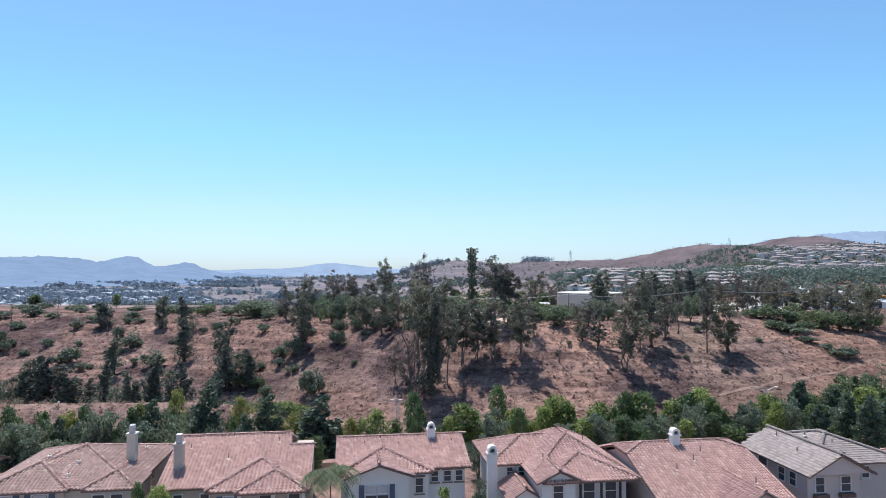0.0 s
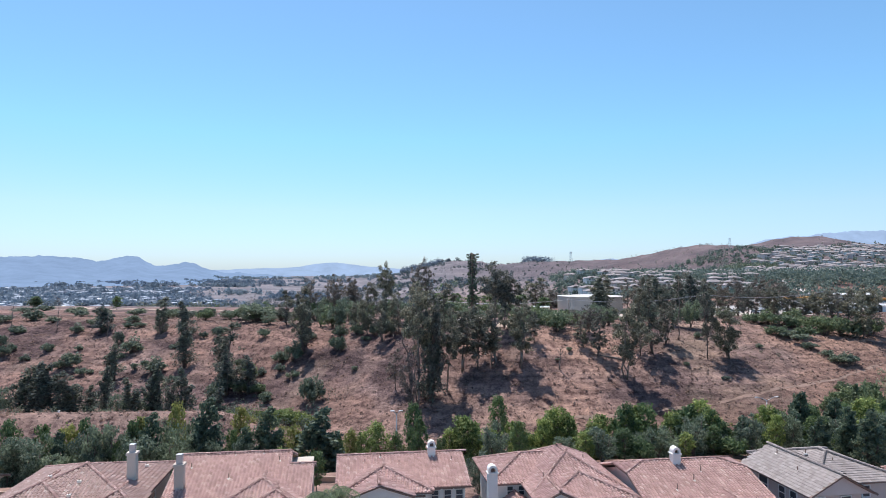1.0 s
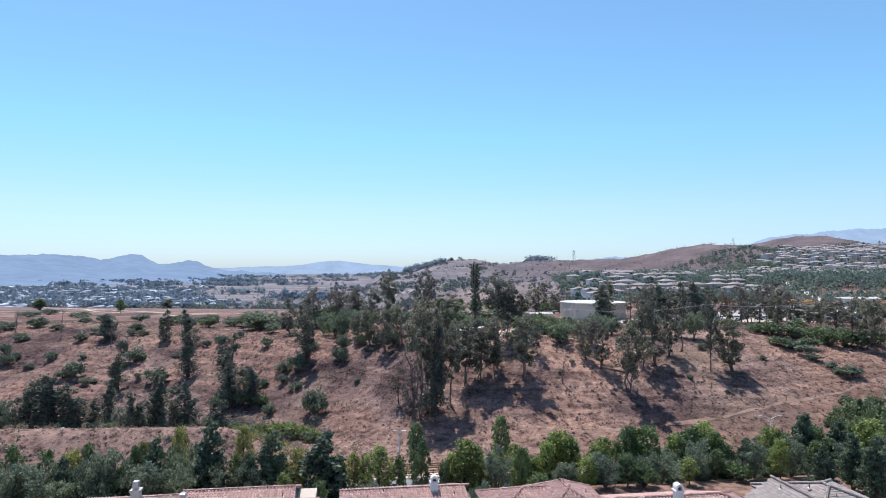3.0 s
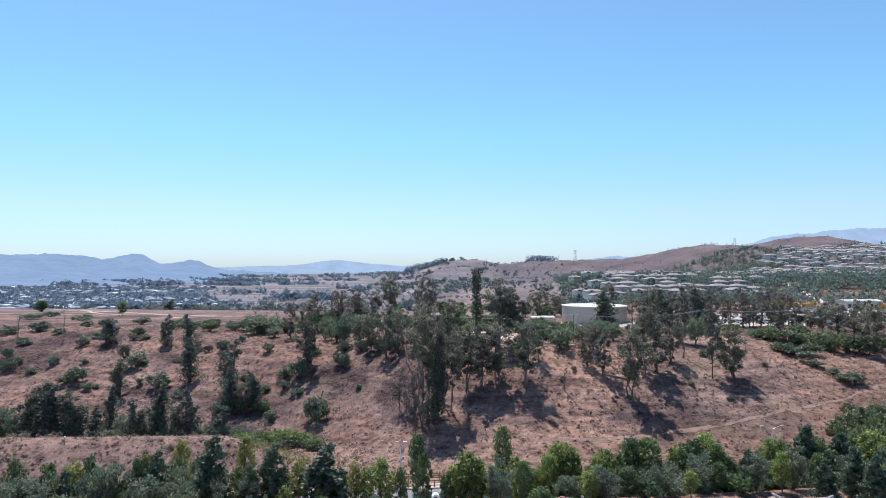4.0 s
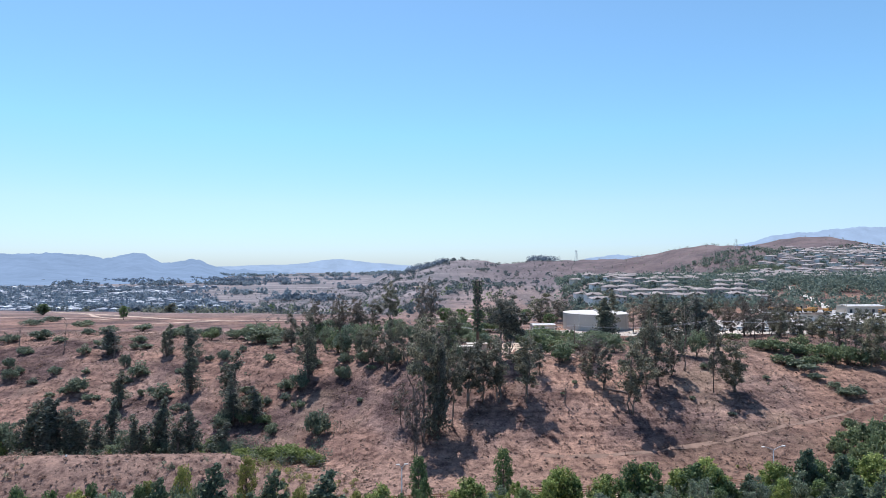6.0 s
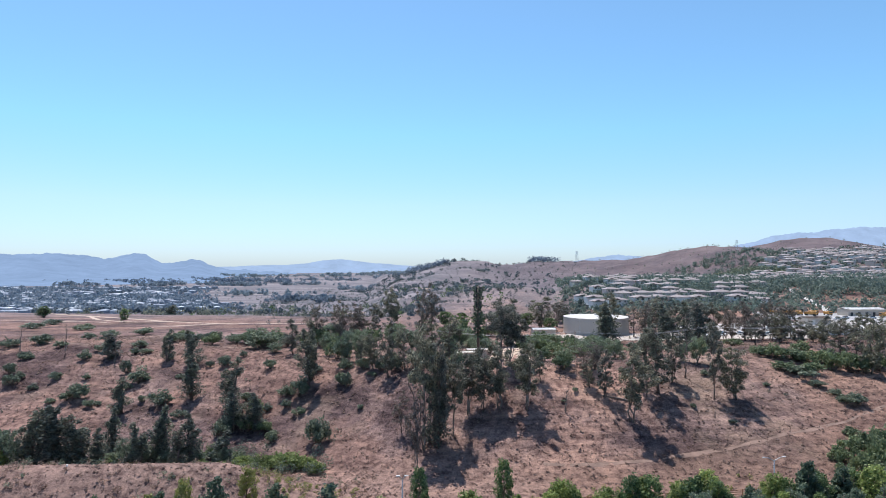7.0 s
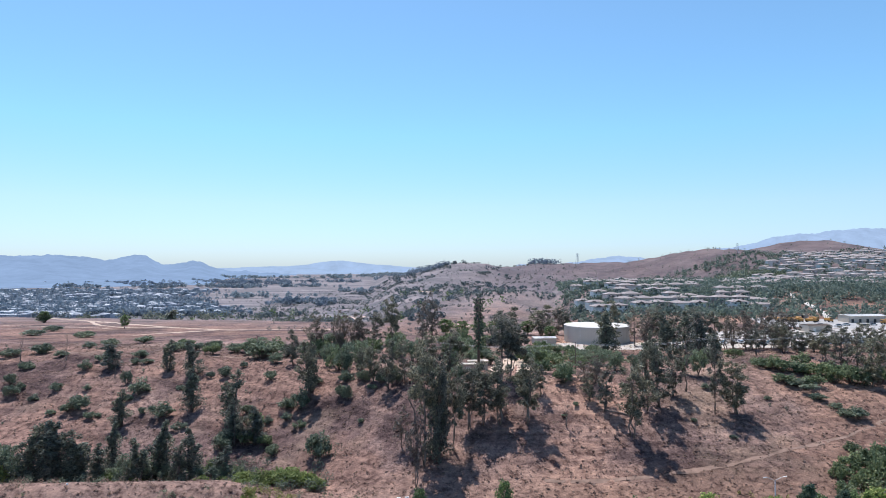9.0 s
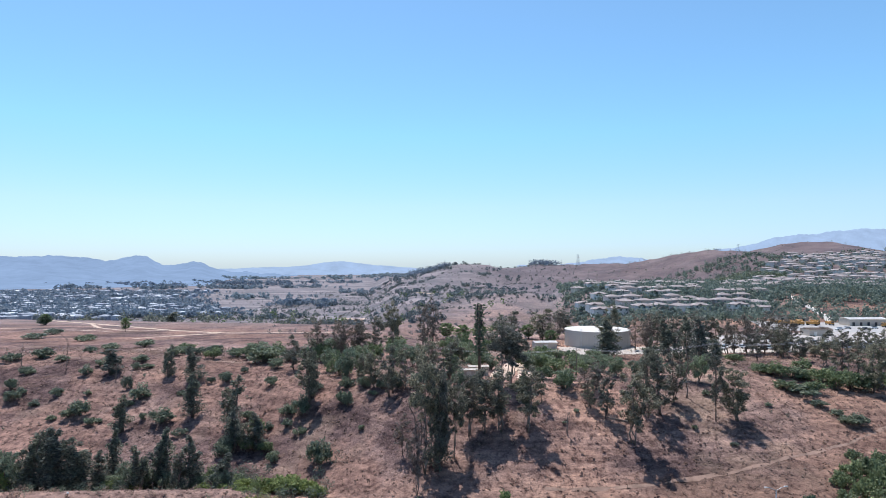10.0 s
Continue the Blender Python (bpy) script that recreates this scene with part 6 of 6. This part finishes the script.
@lru_cache(None)
def far_house_meshes(v):
    """Meshes of a plain two-storey house with a hipped roof, far off."""
    rng = np.random.RandomState(50 + v)
    w, d, h = 11 + 5 * rng.rand(), 9 + 3 * rng.rand(), (5.4, 5.8, 3.4, 5.6)[v % 4] + 0.5 * rng.rand()
    bm = boxed(-w / 2, w / 2, -d / 2, d / 2, -3, h)
    box(bm, -w / 2 + 1, -w / 2 + 6, -d / 2 - 2, -d / 2 + 1, -3, 3.0)
    wall = bpy.data.meshes.new("wall")
    bm.to_mesh(wall)
    bm.free()
    wall.materials.append(STUCCO[("white", "cream", "white", "rose")[v % 4]])
    verts, faces = [], []
    for kind, a in (("hip", (-w / 2 - 0.6, w / 2 + 0.6, -d / 2 - 0.6, d / 2 + 0.6, h, h + 1.7)), ("gable_v", (-w / 2 + 0.5, -w / 2 + 6.5, -d / 2 - 2.6, 0, h - 2.6 if v % 2 else h - 0.1, h - 0.9 if v % 2 else h + 1.2))):
        for pl in roof_planes(kind, *a)[0]:
            o = len(verts)
            verts += [tuple(p) for p in pl] + [(p[0], p[1], p[2] - 0.25) for p in pl]
            n = len(pl)
            faces += [tuple(o + i for i in range(n)), tuple(o + n + i for i in range(n))[::-1]]
            faces += [(o + i, o + n + i, o + n + (i + 1) % n, o + (i + 1) % n) for i in range(n)]
    top = mesh_of("roof", verts, faces, FAR_ROOF)
    wins = []
    for z in (1.4, 4.2) if h > 4.5 else (1.4,):
        for k in range(3):
            x = -w / 2 + w * (k + 0.6) / 3.2
            wins.append((x, z))
    bm = boxed(-0.7, 0.7, -0.05, 0.05, -0.65, 0.65)
    pane = bpy.data.meshes.new("window")
    bm.to_mesh(pane)
    bm.free()
    pane.materials.append(GLASS)
    return wall, top, pane, [(x, -d / 2 - 0.02, z) for x, z in wins]


def far_house(x, y, turn, v, windows):
    wall, top, pane, wins = far_house_meshes(v)
    ob = root("house", pose(x, y, float(land(x, y)), 0, 0, turn), "far pale stucco house with grey-brown hipped roof", "house", "houses of the far estate")
    hang("wall", wall, ob)
    hang("roof", top, ob)
    if windows:
        for p in wins:
            hang("window", pane, ob).location = p


est = np.random.RandomState(9)
for row in range(11):                                         # rows of the estate beyond the yard
    y0 = 478 + row * 27
    for k in range(17):
        x = 0.195 * y0 + k * 15.8 + 4 * est.rand() + (6 if row % 2 else 0)
        y = y0 + 0.10 * (x - 150) + 3 * est.rand()
        if x / y > 0.50 or x / y < 0.19 + 0.02 * est.rand() or 0.40 < x / y < 0.425 or abs(x - np.interp(y, [424, 450, 500, 575], [252, 266, 284, 306])) < 11 or est.rand() < 0.10 or float(land(x, y)) < 5.5 or (row in (4, 7) and est.rand() < 0.5):
            continue
        far_house(x, y, 6 + 90 * (est.rand() < 0.25) + 6 * est.rand(), int(est.randint(8)), row < 4)
for row in range(15):                                         # terraces up the hill
    y0 = 655 + row * 23
    for k in range(26):
        x = 0.47 * y0 + k * 17.5 + 5 * est.rand() + (8 if row % 2 else 0)
        y = y0 + 10 * math.sin(x * 0.013 + row) + 3 * est.rand()
        if x / y > 0.80 or x / y < 0.47 + 0.07 * max(0, (row - 7) / 8) or est.rand() < 0.10:
            continue
        far_house(x, y, 4 + 10 * est.rand(), int(est.randint(8)), False)


# ---------------------------------------------------------------- woods, scrub and tufts that nobody could count
def clumps(name, xs, ys, size, per, leaf_size, mat, label, category, seed):
    rng = np.random.RandomState(seed)
    z = land(xs, ys)
    s = size * (0.6 + 0.8 * rng.rand(len(xs)))
    c = np.stack([xs, ys, z + s * 0.55], -1)
    r = np.stack([s * 0.62, s * 0.62, s * 0.62], -1)
    q = spray(rng, c, r, per, leaf_size)
    return tagged(new(name, quads_of(name, q.reshape(-1, 3), mat)), label, category, kind="stuff")


def far_crowns(name, xs, ys, size, mat, label, category, seed):
    """Far trees: ragged crowns of a few large sprays each, wider than high."""
    rng = np.random.RandomState(seed)
    n, per = len(xs), 26
    s = np.repeat(size * (0.45 + rng.rand(n) ** 1.5), per)[:, None]
    d = rng.normal(size=(n * per, 3))
    d /= np.linalg.norm(d, axis=1)[:, None]
    c = np.repeat(np.stack([xs, ys, land(xs, ys)], -1), per, 0) + np.array((0, 0, 0.42)) * s + d * s * np.array((0.5, 0.5, 0.36))
    a = rng.normal(size=(n * per, 3))
    a /= np.linalg.norm(a, axis=1)[:, None]
    b = np.cross(a, d + 0.7 * rng.normal(size=(n * per, 3)))
    b /= np.linalg.norm(b, axis=1)[:, None] + 1e-9
    w = s * (0.12 + 0.15 * rng.rand(n * per, 1))
    q = np.stack([c - a * w, c + b * w * 0.8, c + a * w, c - b * w * 0.8], 1)
    return tagged(new(name, quads_of(name, q.reshape(-1, 3), mat)), label, category, kind="stuff")


def scatter(rng, n, x0, x1, y0, y1, keep=None):
    x, y = x0 + (x1 - x0) * rng.rand(n), y0 + (y1 - y0) * rng.rand(n)
    if keep is not None:
        k = keep(x, y)
        x, y = x[k], y[k]
    return x, y


wild = np.random.RandomState(21)
# green belts round the housing
x, y = scatter(wild, 8500, 100, 760, 410, 1000, lambda x, y: (waves(x, y, 70, 31) + 0.45 * wild.normal(size=len(x)) > 0.1) & (x / y > 0.17) & ((x / y < 0.47) | (y < 680) | (waves(x, y, 40, 9) > 0.1)))
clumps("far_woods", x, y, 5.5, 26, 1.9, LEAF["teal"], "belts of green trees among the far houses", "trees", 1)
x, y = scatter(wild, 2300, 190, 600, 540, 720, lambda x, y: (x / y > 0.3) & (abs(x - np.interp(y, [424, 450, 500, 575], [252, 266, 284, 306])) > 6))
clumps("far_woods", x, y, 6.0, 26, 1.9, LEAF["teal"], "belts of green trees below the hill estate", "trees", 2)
x, y = scatter(wild, 700, 330, 450, 770, 900, lambda x, y: ((x - 392) / 48) ** 2 + ((y - 835) / 55) ** 2 < 1)
clumps("far_woods", x, y, 4.5, 22, 1.8, LEAF["sage"], "wood on the flank of the brown hill", "trees", 3)
# the wide valley with its town: spread evenly over what lies between the mesa and the blue hills
def over_valley(n, far, edge):
    y = 1 / (1 / far + (1 / 790 - 1 / far) * wild.rand(n))
    x = y * (-0.78 + 0.6 * wild.rand(n))
    k = x / y < np.interp(y, [790, 1000, 1250, 1800, 2300], [-0.36, -0.40, -0.43, -0.33, -0.24]) + edge * wild.normal(size=n)
    return x[k], y[k]


x, y = over_valley(8500, 1560, 0.03)
k = waves(x, y, 330, 41) + 0.5 * wild.normal(size=len(x)) > -0.25
far_crowns("valley_trees", x[k], y[k], 7.6, LEAF["valley"], "trees over the valley town, blued in colour for haze", "trees", 4)
x, y = over_valley(1700, 1600, 0.02)
y = np.round(y / 46) * 46 + 4 * wild.normal(size=len(y)) + 0.06 * x      # houses stand in rows along streets
k = (waves(x, y, 330, 41) + 0.35 * wild.normal(size=len(x)) < 0.25) & (waves(x, y, 150, 43) > -0.6)
x, y = x[k], y[k]
verts, faces = [], []
for i in range(len(x)):
    w, d, hh, t = 8 + (22 if y[i] > 1000 else 4) * wild.rand() ** 4, 8 + 7 * wild.rand(), 3.5 + 2.5 * wild.rand(), 0.14 + 1.57 * (wild.rand() < 0.4)
    zz, o = float(land(x[i], y[i])), len(verts)
    for sz in (-0.5, hh):
        for a, b in ((-w, -d), (w, -d), (w, d), (-w, d)):
            verts.append((x[i] + (a * math.cos(t) - b * math.sin(t)) / 2, y[i] + (a * math.sin(t) + b * math.cos(t)) / 2, zz + sz))
    verts.append((x[i], y[i], zz + hh + 1.3))
    faces += [(o, o + 1, o + 5, o + 4), (o + 1, o + 2, o + 6, o + 5), (o + 2, o + 3, o + 7, o + 6), (o + 3, o, o + 4, o + 7)] + [(o + 4 + k, o + 4 + (k + 1) % 4, o + 8) for k in range(4)]
# the roof colours carry the blue-grey of distant haze
tagged(new("valley_town", mesh_of("valley_town", verts, faces, by_island("haze_blue_town_roofs", (0.0, (0.23, 0.26, 0.31)), (0.55, (0.31, 0.345, 0.40)), (0.88, (0.42, 0.46, 0.51)), (1.0, (0.66, 0.68, 0.71))))), "scattered pale roofs of the valley town", "town", kind="stuff")
# scrub over the rolling land and the mesa
x, y = scatter(wild, 6000, -700, 520, 330, 1500, lambda x, y: (waves(x, y, 120, 51) + 0.6 * wild.normal(size=len(x)) > 0.75) & ((y > 640) | (x > -60) | (wild.rand(len(x)) < 0.06)) & ((x / y < 0.16) | (y > 1000)))
clumps("scrub", x, y, 3.0, 26, 0.85, LEAF["far_scrub"], "scattered sage scrub on the rolling land", "scrub", 5)
x, y = scatter(wild, 420, -260, 60, 520, 900, lambda x, y: waves(x, y, 90, 61) > 0.55)
clumps("scrub", x, y, 6.5, 30, 1.7, LEAF["deep"], "dark groups of trees on the rolling land", "trees", 6)
x, y = scatter(wild, 330, -100, 240, 1370, 1450, lambda x, y: (x < 0) | (x > 180))
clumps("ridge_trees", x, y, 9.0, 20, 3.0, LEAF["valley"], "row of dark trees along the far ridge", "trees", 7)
x, y = scatter(wild, 260, -420, -120, 640, 760, lambda x, y: waves(x, y, 120, 17) > 0.1)
clumps("ridge_trees", x, y, 7.5, 26, 2.2, LEAF["dark"], "dark trees below the mesa's edge", "trees", 8)


x, y = scatter(wild, 420, -330, 200, 700, 1500, lambda x, y: (waves(x, y, 150, 77) + 0.4 * wild.normal(size=len(x)) > 0.6) & (x / y < 0.17))
far_crowns("scrub", x, y, 6.0, LEAF["far_wood"], "belts of haze-toned trees on the rolling land", "trees", 13)


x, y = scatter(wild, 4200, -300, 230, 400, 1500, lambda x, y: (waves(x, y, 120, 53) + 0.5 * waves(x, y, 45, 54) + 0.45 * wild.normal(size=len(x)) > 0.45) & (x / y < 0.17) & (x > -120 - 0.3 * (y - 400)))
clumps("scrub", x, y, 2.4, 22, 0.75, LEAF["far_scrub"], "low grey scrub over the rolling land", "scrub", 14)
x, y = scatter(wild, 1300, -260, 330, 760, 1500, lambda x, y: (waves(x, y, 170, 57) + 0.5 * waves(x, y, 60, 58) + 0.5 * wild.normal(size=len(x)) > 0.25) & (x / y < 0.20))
far_crowns("scrub", x, y, 3.6, LEAF["far_scrub"], "haze-toned scrub over the far rolling land", "scrub", 16)
x, y = scatter(wild, 500, 250, 900, 900, 1300, lambda x, y: wild.rand(len(x)) < 0.5)
clumps("scrub", x, y, 2.4, 22, 0.75, LEAF["sage"], "dots of scrub on the brown hills", "scrub", 15)


# darker groups of trees and long hedgerows on the rolling land
x, y = scatter(wild, 700, -420, 190, 560, 1480, lambda x, y: (waves(x, y * 1.8, 190, 63) + 0.35 * wild.normal(size=len(x)) > 0.72) & (x / y < 0.16))
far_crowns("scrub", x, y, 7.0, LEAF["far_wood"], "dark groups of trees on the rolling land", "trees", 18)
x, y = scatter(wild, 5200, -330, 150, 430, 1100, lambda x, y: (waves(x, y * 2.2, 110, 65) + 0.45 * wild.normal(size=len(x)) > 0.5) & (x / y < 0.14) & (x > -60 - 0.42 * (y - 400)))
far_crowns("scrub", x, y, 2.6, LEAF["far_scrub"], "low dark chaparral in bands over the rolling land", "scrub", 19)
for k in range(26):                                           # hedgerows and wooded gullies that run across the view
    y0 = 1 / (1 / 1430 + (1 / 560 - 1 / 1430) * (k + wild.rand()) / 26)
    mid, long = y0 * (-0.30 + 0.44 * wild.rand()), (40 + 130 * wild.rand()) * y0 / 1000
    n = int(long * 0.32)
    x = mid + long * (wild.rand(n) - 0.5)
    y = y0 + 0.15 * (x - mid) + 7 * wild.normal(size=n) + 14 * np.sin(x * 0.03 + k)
    far_crowns("tree_row", x, y, 5.6, LEAF["far_wood"], "row of haze-toned trees across the rolling land", "trees", 70 + k)
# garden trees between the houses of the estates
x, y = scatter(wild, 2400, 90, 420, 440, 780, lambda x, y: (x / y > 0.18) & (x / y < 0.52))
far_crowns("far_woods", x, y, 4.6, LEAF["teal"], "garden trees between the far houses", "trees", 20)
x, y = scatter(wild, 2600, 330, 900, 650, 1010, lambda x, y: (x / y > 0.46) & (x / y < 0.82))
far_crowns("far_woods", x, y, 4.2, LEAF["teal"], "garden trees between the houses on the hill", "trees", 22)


# tree belts across the far fields, blue put into their leaves for haze
for k, (y0, xa, xb) in enumerate(((1000, -300, -180), (1250, -430, -260), (1480, -260, -120), (1700, -1100, -250), (1900, -1250, -500), (2050, -1000, -60), (2350, -1300, -160), (2600, -500, 60))):
    n = int((xb - xa) * 0.45)
    x = xa + (xb - xa) * wild.rand(n)
    y = y0 + 0.12 * (x - xa) + 26 * wild.normal(size=n) + 30 * np.sin(x * 0.02 + k)
    keep = waves(x, y, 180, 90 + k) > -0.1
    far_crowns("tree_belt", x[keep], y[keep], 11.0, LEAF["valley"], "long belt of trees across the far fields, blued in colour for haze", "trees", 40 + k)


# pale sand banks on the rolling land and streets of the estate
for k, (line, wide) in enumerate((([(-92, 640), (-80, 585), (-74, 540), (-64, 512)], 15), ([(-20, 505), (6, 504), (34, 498)], 6), ([(-140, 760), (-120, 755), (-98, 765)], 14),
                                  ([(-60, 900), (0, 930), (60, 900)], 9), ([(-230, 620), (-190, 640), (-150, 640)], 8))):
    tagged(ribbon("pavement_sand", line, wide, TRAIL, 0.2, 5, 0.9, 20 + k), "pale eroded sand bank on the rolling land", "sand", kind="structure")
for k, line in enumerate(([(232, 560), (236, 520), (231, 478)], [(262, 600), (272, 560), (250, 500)], [(120, 520), (190, 530), (280, 545)], [(150, 600), (230, 605), (300, 618)])):
    tagged(ribbon("road_estate", line, 8, CONCRETE, 0.25, 3, 0.05, 30 + k), "pale concrete street of the far estate", "road", kind="structure")


# dry tufts and brush over the near slopes
def tufts(name, xs, ys, size, blades, mat, label, seed):
    rng = np.random.RandomState(seed)
    n = len(xs)
    p = np.repeat(np.stack([xs, ys, land(xs, ys) - 0.05], -1), blades, 0)
    m = len(p)
    ang = rng.rand(m) * 6.28
    s = np.repeat(size * (0.5 + rng.rand(n) ** 2), blades) * (0.6 + 0.6 * rng.rand(m))
    out = np.stack([np.cos(ang), np.sin(ang), 0 * ang], -1) * s[:, None]
    across = np.stack([-np.sin(ang), np.cos(ang), 0 * ang], -1) * s[:, None] * 0.45
    up = np.array([0, 0, 1.0]) * s[:, None]
    q = np.stack([p - across * 0.6, p + across * 0.6, p + out * 0.6 + up * 0.42 + across, p + out * 0.6 + up * 0.5 - across], 1)
    return tagged(new(name, quads_of(name, q.reshape(-1, 3), mat)), label, "dry grass", kind="stuff")


def on_slope(x, y):
    return (-x * ST + y * CT > 121)


x, y = scatter(wild, 60000, -200, 200, 118, 310, on_slope)
tufts("dry_grass", x, y, 0.45, 3, STRAW, "dry straw-coloured grass tufts on the slopes", 1)
x, y = scatter(wild, 6000, -190, 190, 118, 330, lambda x, y: on_slope(x, y) & (waves(x, y, 30, 71) + 0.5 * waves(x, y, 11, 72) > 0.6))
tufts("dry_brush", x, y, 0.45, 6, straw_of("brown_brush", (0.0, (0.26, 0.185, 0.16)), (0.6, (0.33, 0.24, 0.205)), (1.0, (0.42, 0.32, 0.26))), "low brown dry brush on the slopes", 2)
x, y = scatter(wild, 5000, -330, 190, 118, 330, lambda x, y: on_slope(x, y) & (waves(x, y, 44, 81) + 0.5 * waves(x, y, 15, 82) > 1.0))
clumps("low_scrub", x, y, 0.9, 26, 0.34, LEAF["sage"], "small dusty green scrub on the slopes", "scrub", 9)
x, y = scatter(wild, 2600, -190, 130, 116, 150, lambda x, y: on_slope(x, y) & (-x * ST + y * CT < 133) & (waves(x, y, 25, 91) + 0.6 * wild.normal(size=len(x)) > 0.3))
clumps("verge_scrub", x, y, 0.8, 24, 0.3, LEAF["yellow"], "yellowish low plants along the fence", "scrub", 10)
x, y = scatter(wild, 120, -42, -20, 126, 141)
clumps("verge_scrub", x, y, 0.9, 40, 0.26, LEAF["yellow"], "yellow-green low plants beside the bank", "scrub", 25)
x, y = scatter(wild, 420, -110, -18, 124, 147, lambda x, y: waves(x, y, 22, 24) + 0.5 * wild.normal(size=len(x)) > 0.3)
clumps("bank_scrub", x, y, 0.95, 40, 0.24, LEAF["brush"], "low grey-brown scrub on the bank by the road", "scrub", 23)
x, y = scatter(wild, 130, -110, -18, 124, 147, lambda x, y: waves(x, y, 26, 29) > 0.0)
clumps("bank_scrub", x, y, 1.1, 50, 0.24, LEAF["sage"], "low green scrub on the bank by the road", "scrub", 24)
x, y = scatter(wild, 1100, 80, 190, 126, 176, lambda x, y: on_slope(x, y) & (x - 0.95 * (y - 128) > 84 + 3 * wild.normal(size=len(x))))
clumps("willow_scrub", x, y, 2.6, 90, 0.36, LEAF["grey"], "dense grey-green willow scrub in the gully", "scrub", 11)
x, y = scatter(wild, 420, -150, -30, 150, 172, lambda x, y: waves(x, y, 30, 14) > -0.1)
clumps("ravine_scrub", x, y, 2.4, 80, 0.34, LEAF["sage"], "green scrub along the bottom of the ravine", "scrub", 12)


def streaked(x, y):
    """True in ragged bands that follow the contours of the slope."""
    return waves(0.5 * x, 8.0 * land(x, y), 36, 95) + 0.6 * waves(x, y, 14, 96) + 0.5 * wild.normal(size=len(x)) > 0.7


x, y = scatter(wild, 26000, -260, 200, 124, 310, lambda x, y: on_slope(x, y) & streaked(x, y))
clumps("dry_scrub", x, y, 0.42, 16, 0.20, LEAF["brush"], "grey-brown dry tussocks in bands along the slopes", "scrub", 17)


def pylon(x, y, h):
    ob = root("pylon", pose(x, y, float(land(x, y)), 0, 0, 20), "slender steel lattice pylon on the far hill", "pylon", "pylons on the hills")
    w = h * 0.12
    legs = [Vector((a, b, 0)) for a, b in ((-w, -w), (w, -w), (w, w), (-w, w))]
    for p in legs:
        hang("leg", mesh_of("leg", *tube([p - Vector((0, 0, 1)), Vector((p.x * 0.3, p.y * 0.3, h))], [h * 0.012, h * 0.008], 5), METAL), ob)
    for z in (0.75, 0.88, 0.98):
        hang("crossarm", mesh_of("crossarm", *tube([(-h * 0.16, 0, h * z), (h * 0.16, 0, h * z)], [h * 0.008] * 2, 5), METAL), ob)
    for k in range(5):
        z0, z1 = h * k / 5, h * (k + 1) / 5
        f0, f1 = 1 - 0.7 * k / 5, 1 - 0.7 * (k + 1) / 5
        hang("brace", mesh_of("brace", *joined([tube([(-w * f0, -w * f0, z0), (w * f1, -w * f1, z1)], [h * 0.005] * 2, 4), tube([(w * f0, -w * f0, z0), (-w * f1, -w * f1, z1)], [h * 0.005] * 2, 4)]), METAL), ob)


pylon(462, 1020, 17)
pylon(272, 1350, 24)
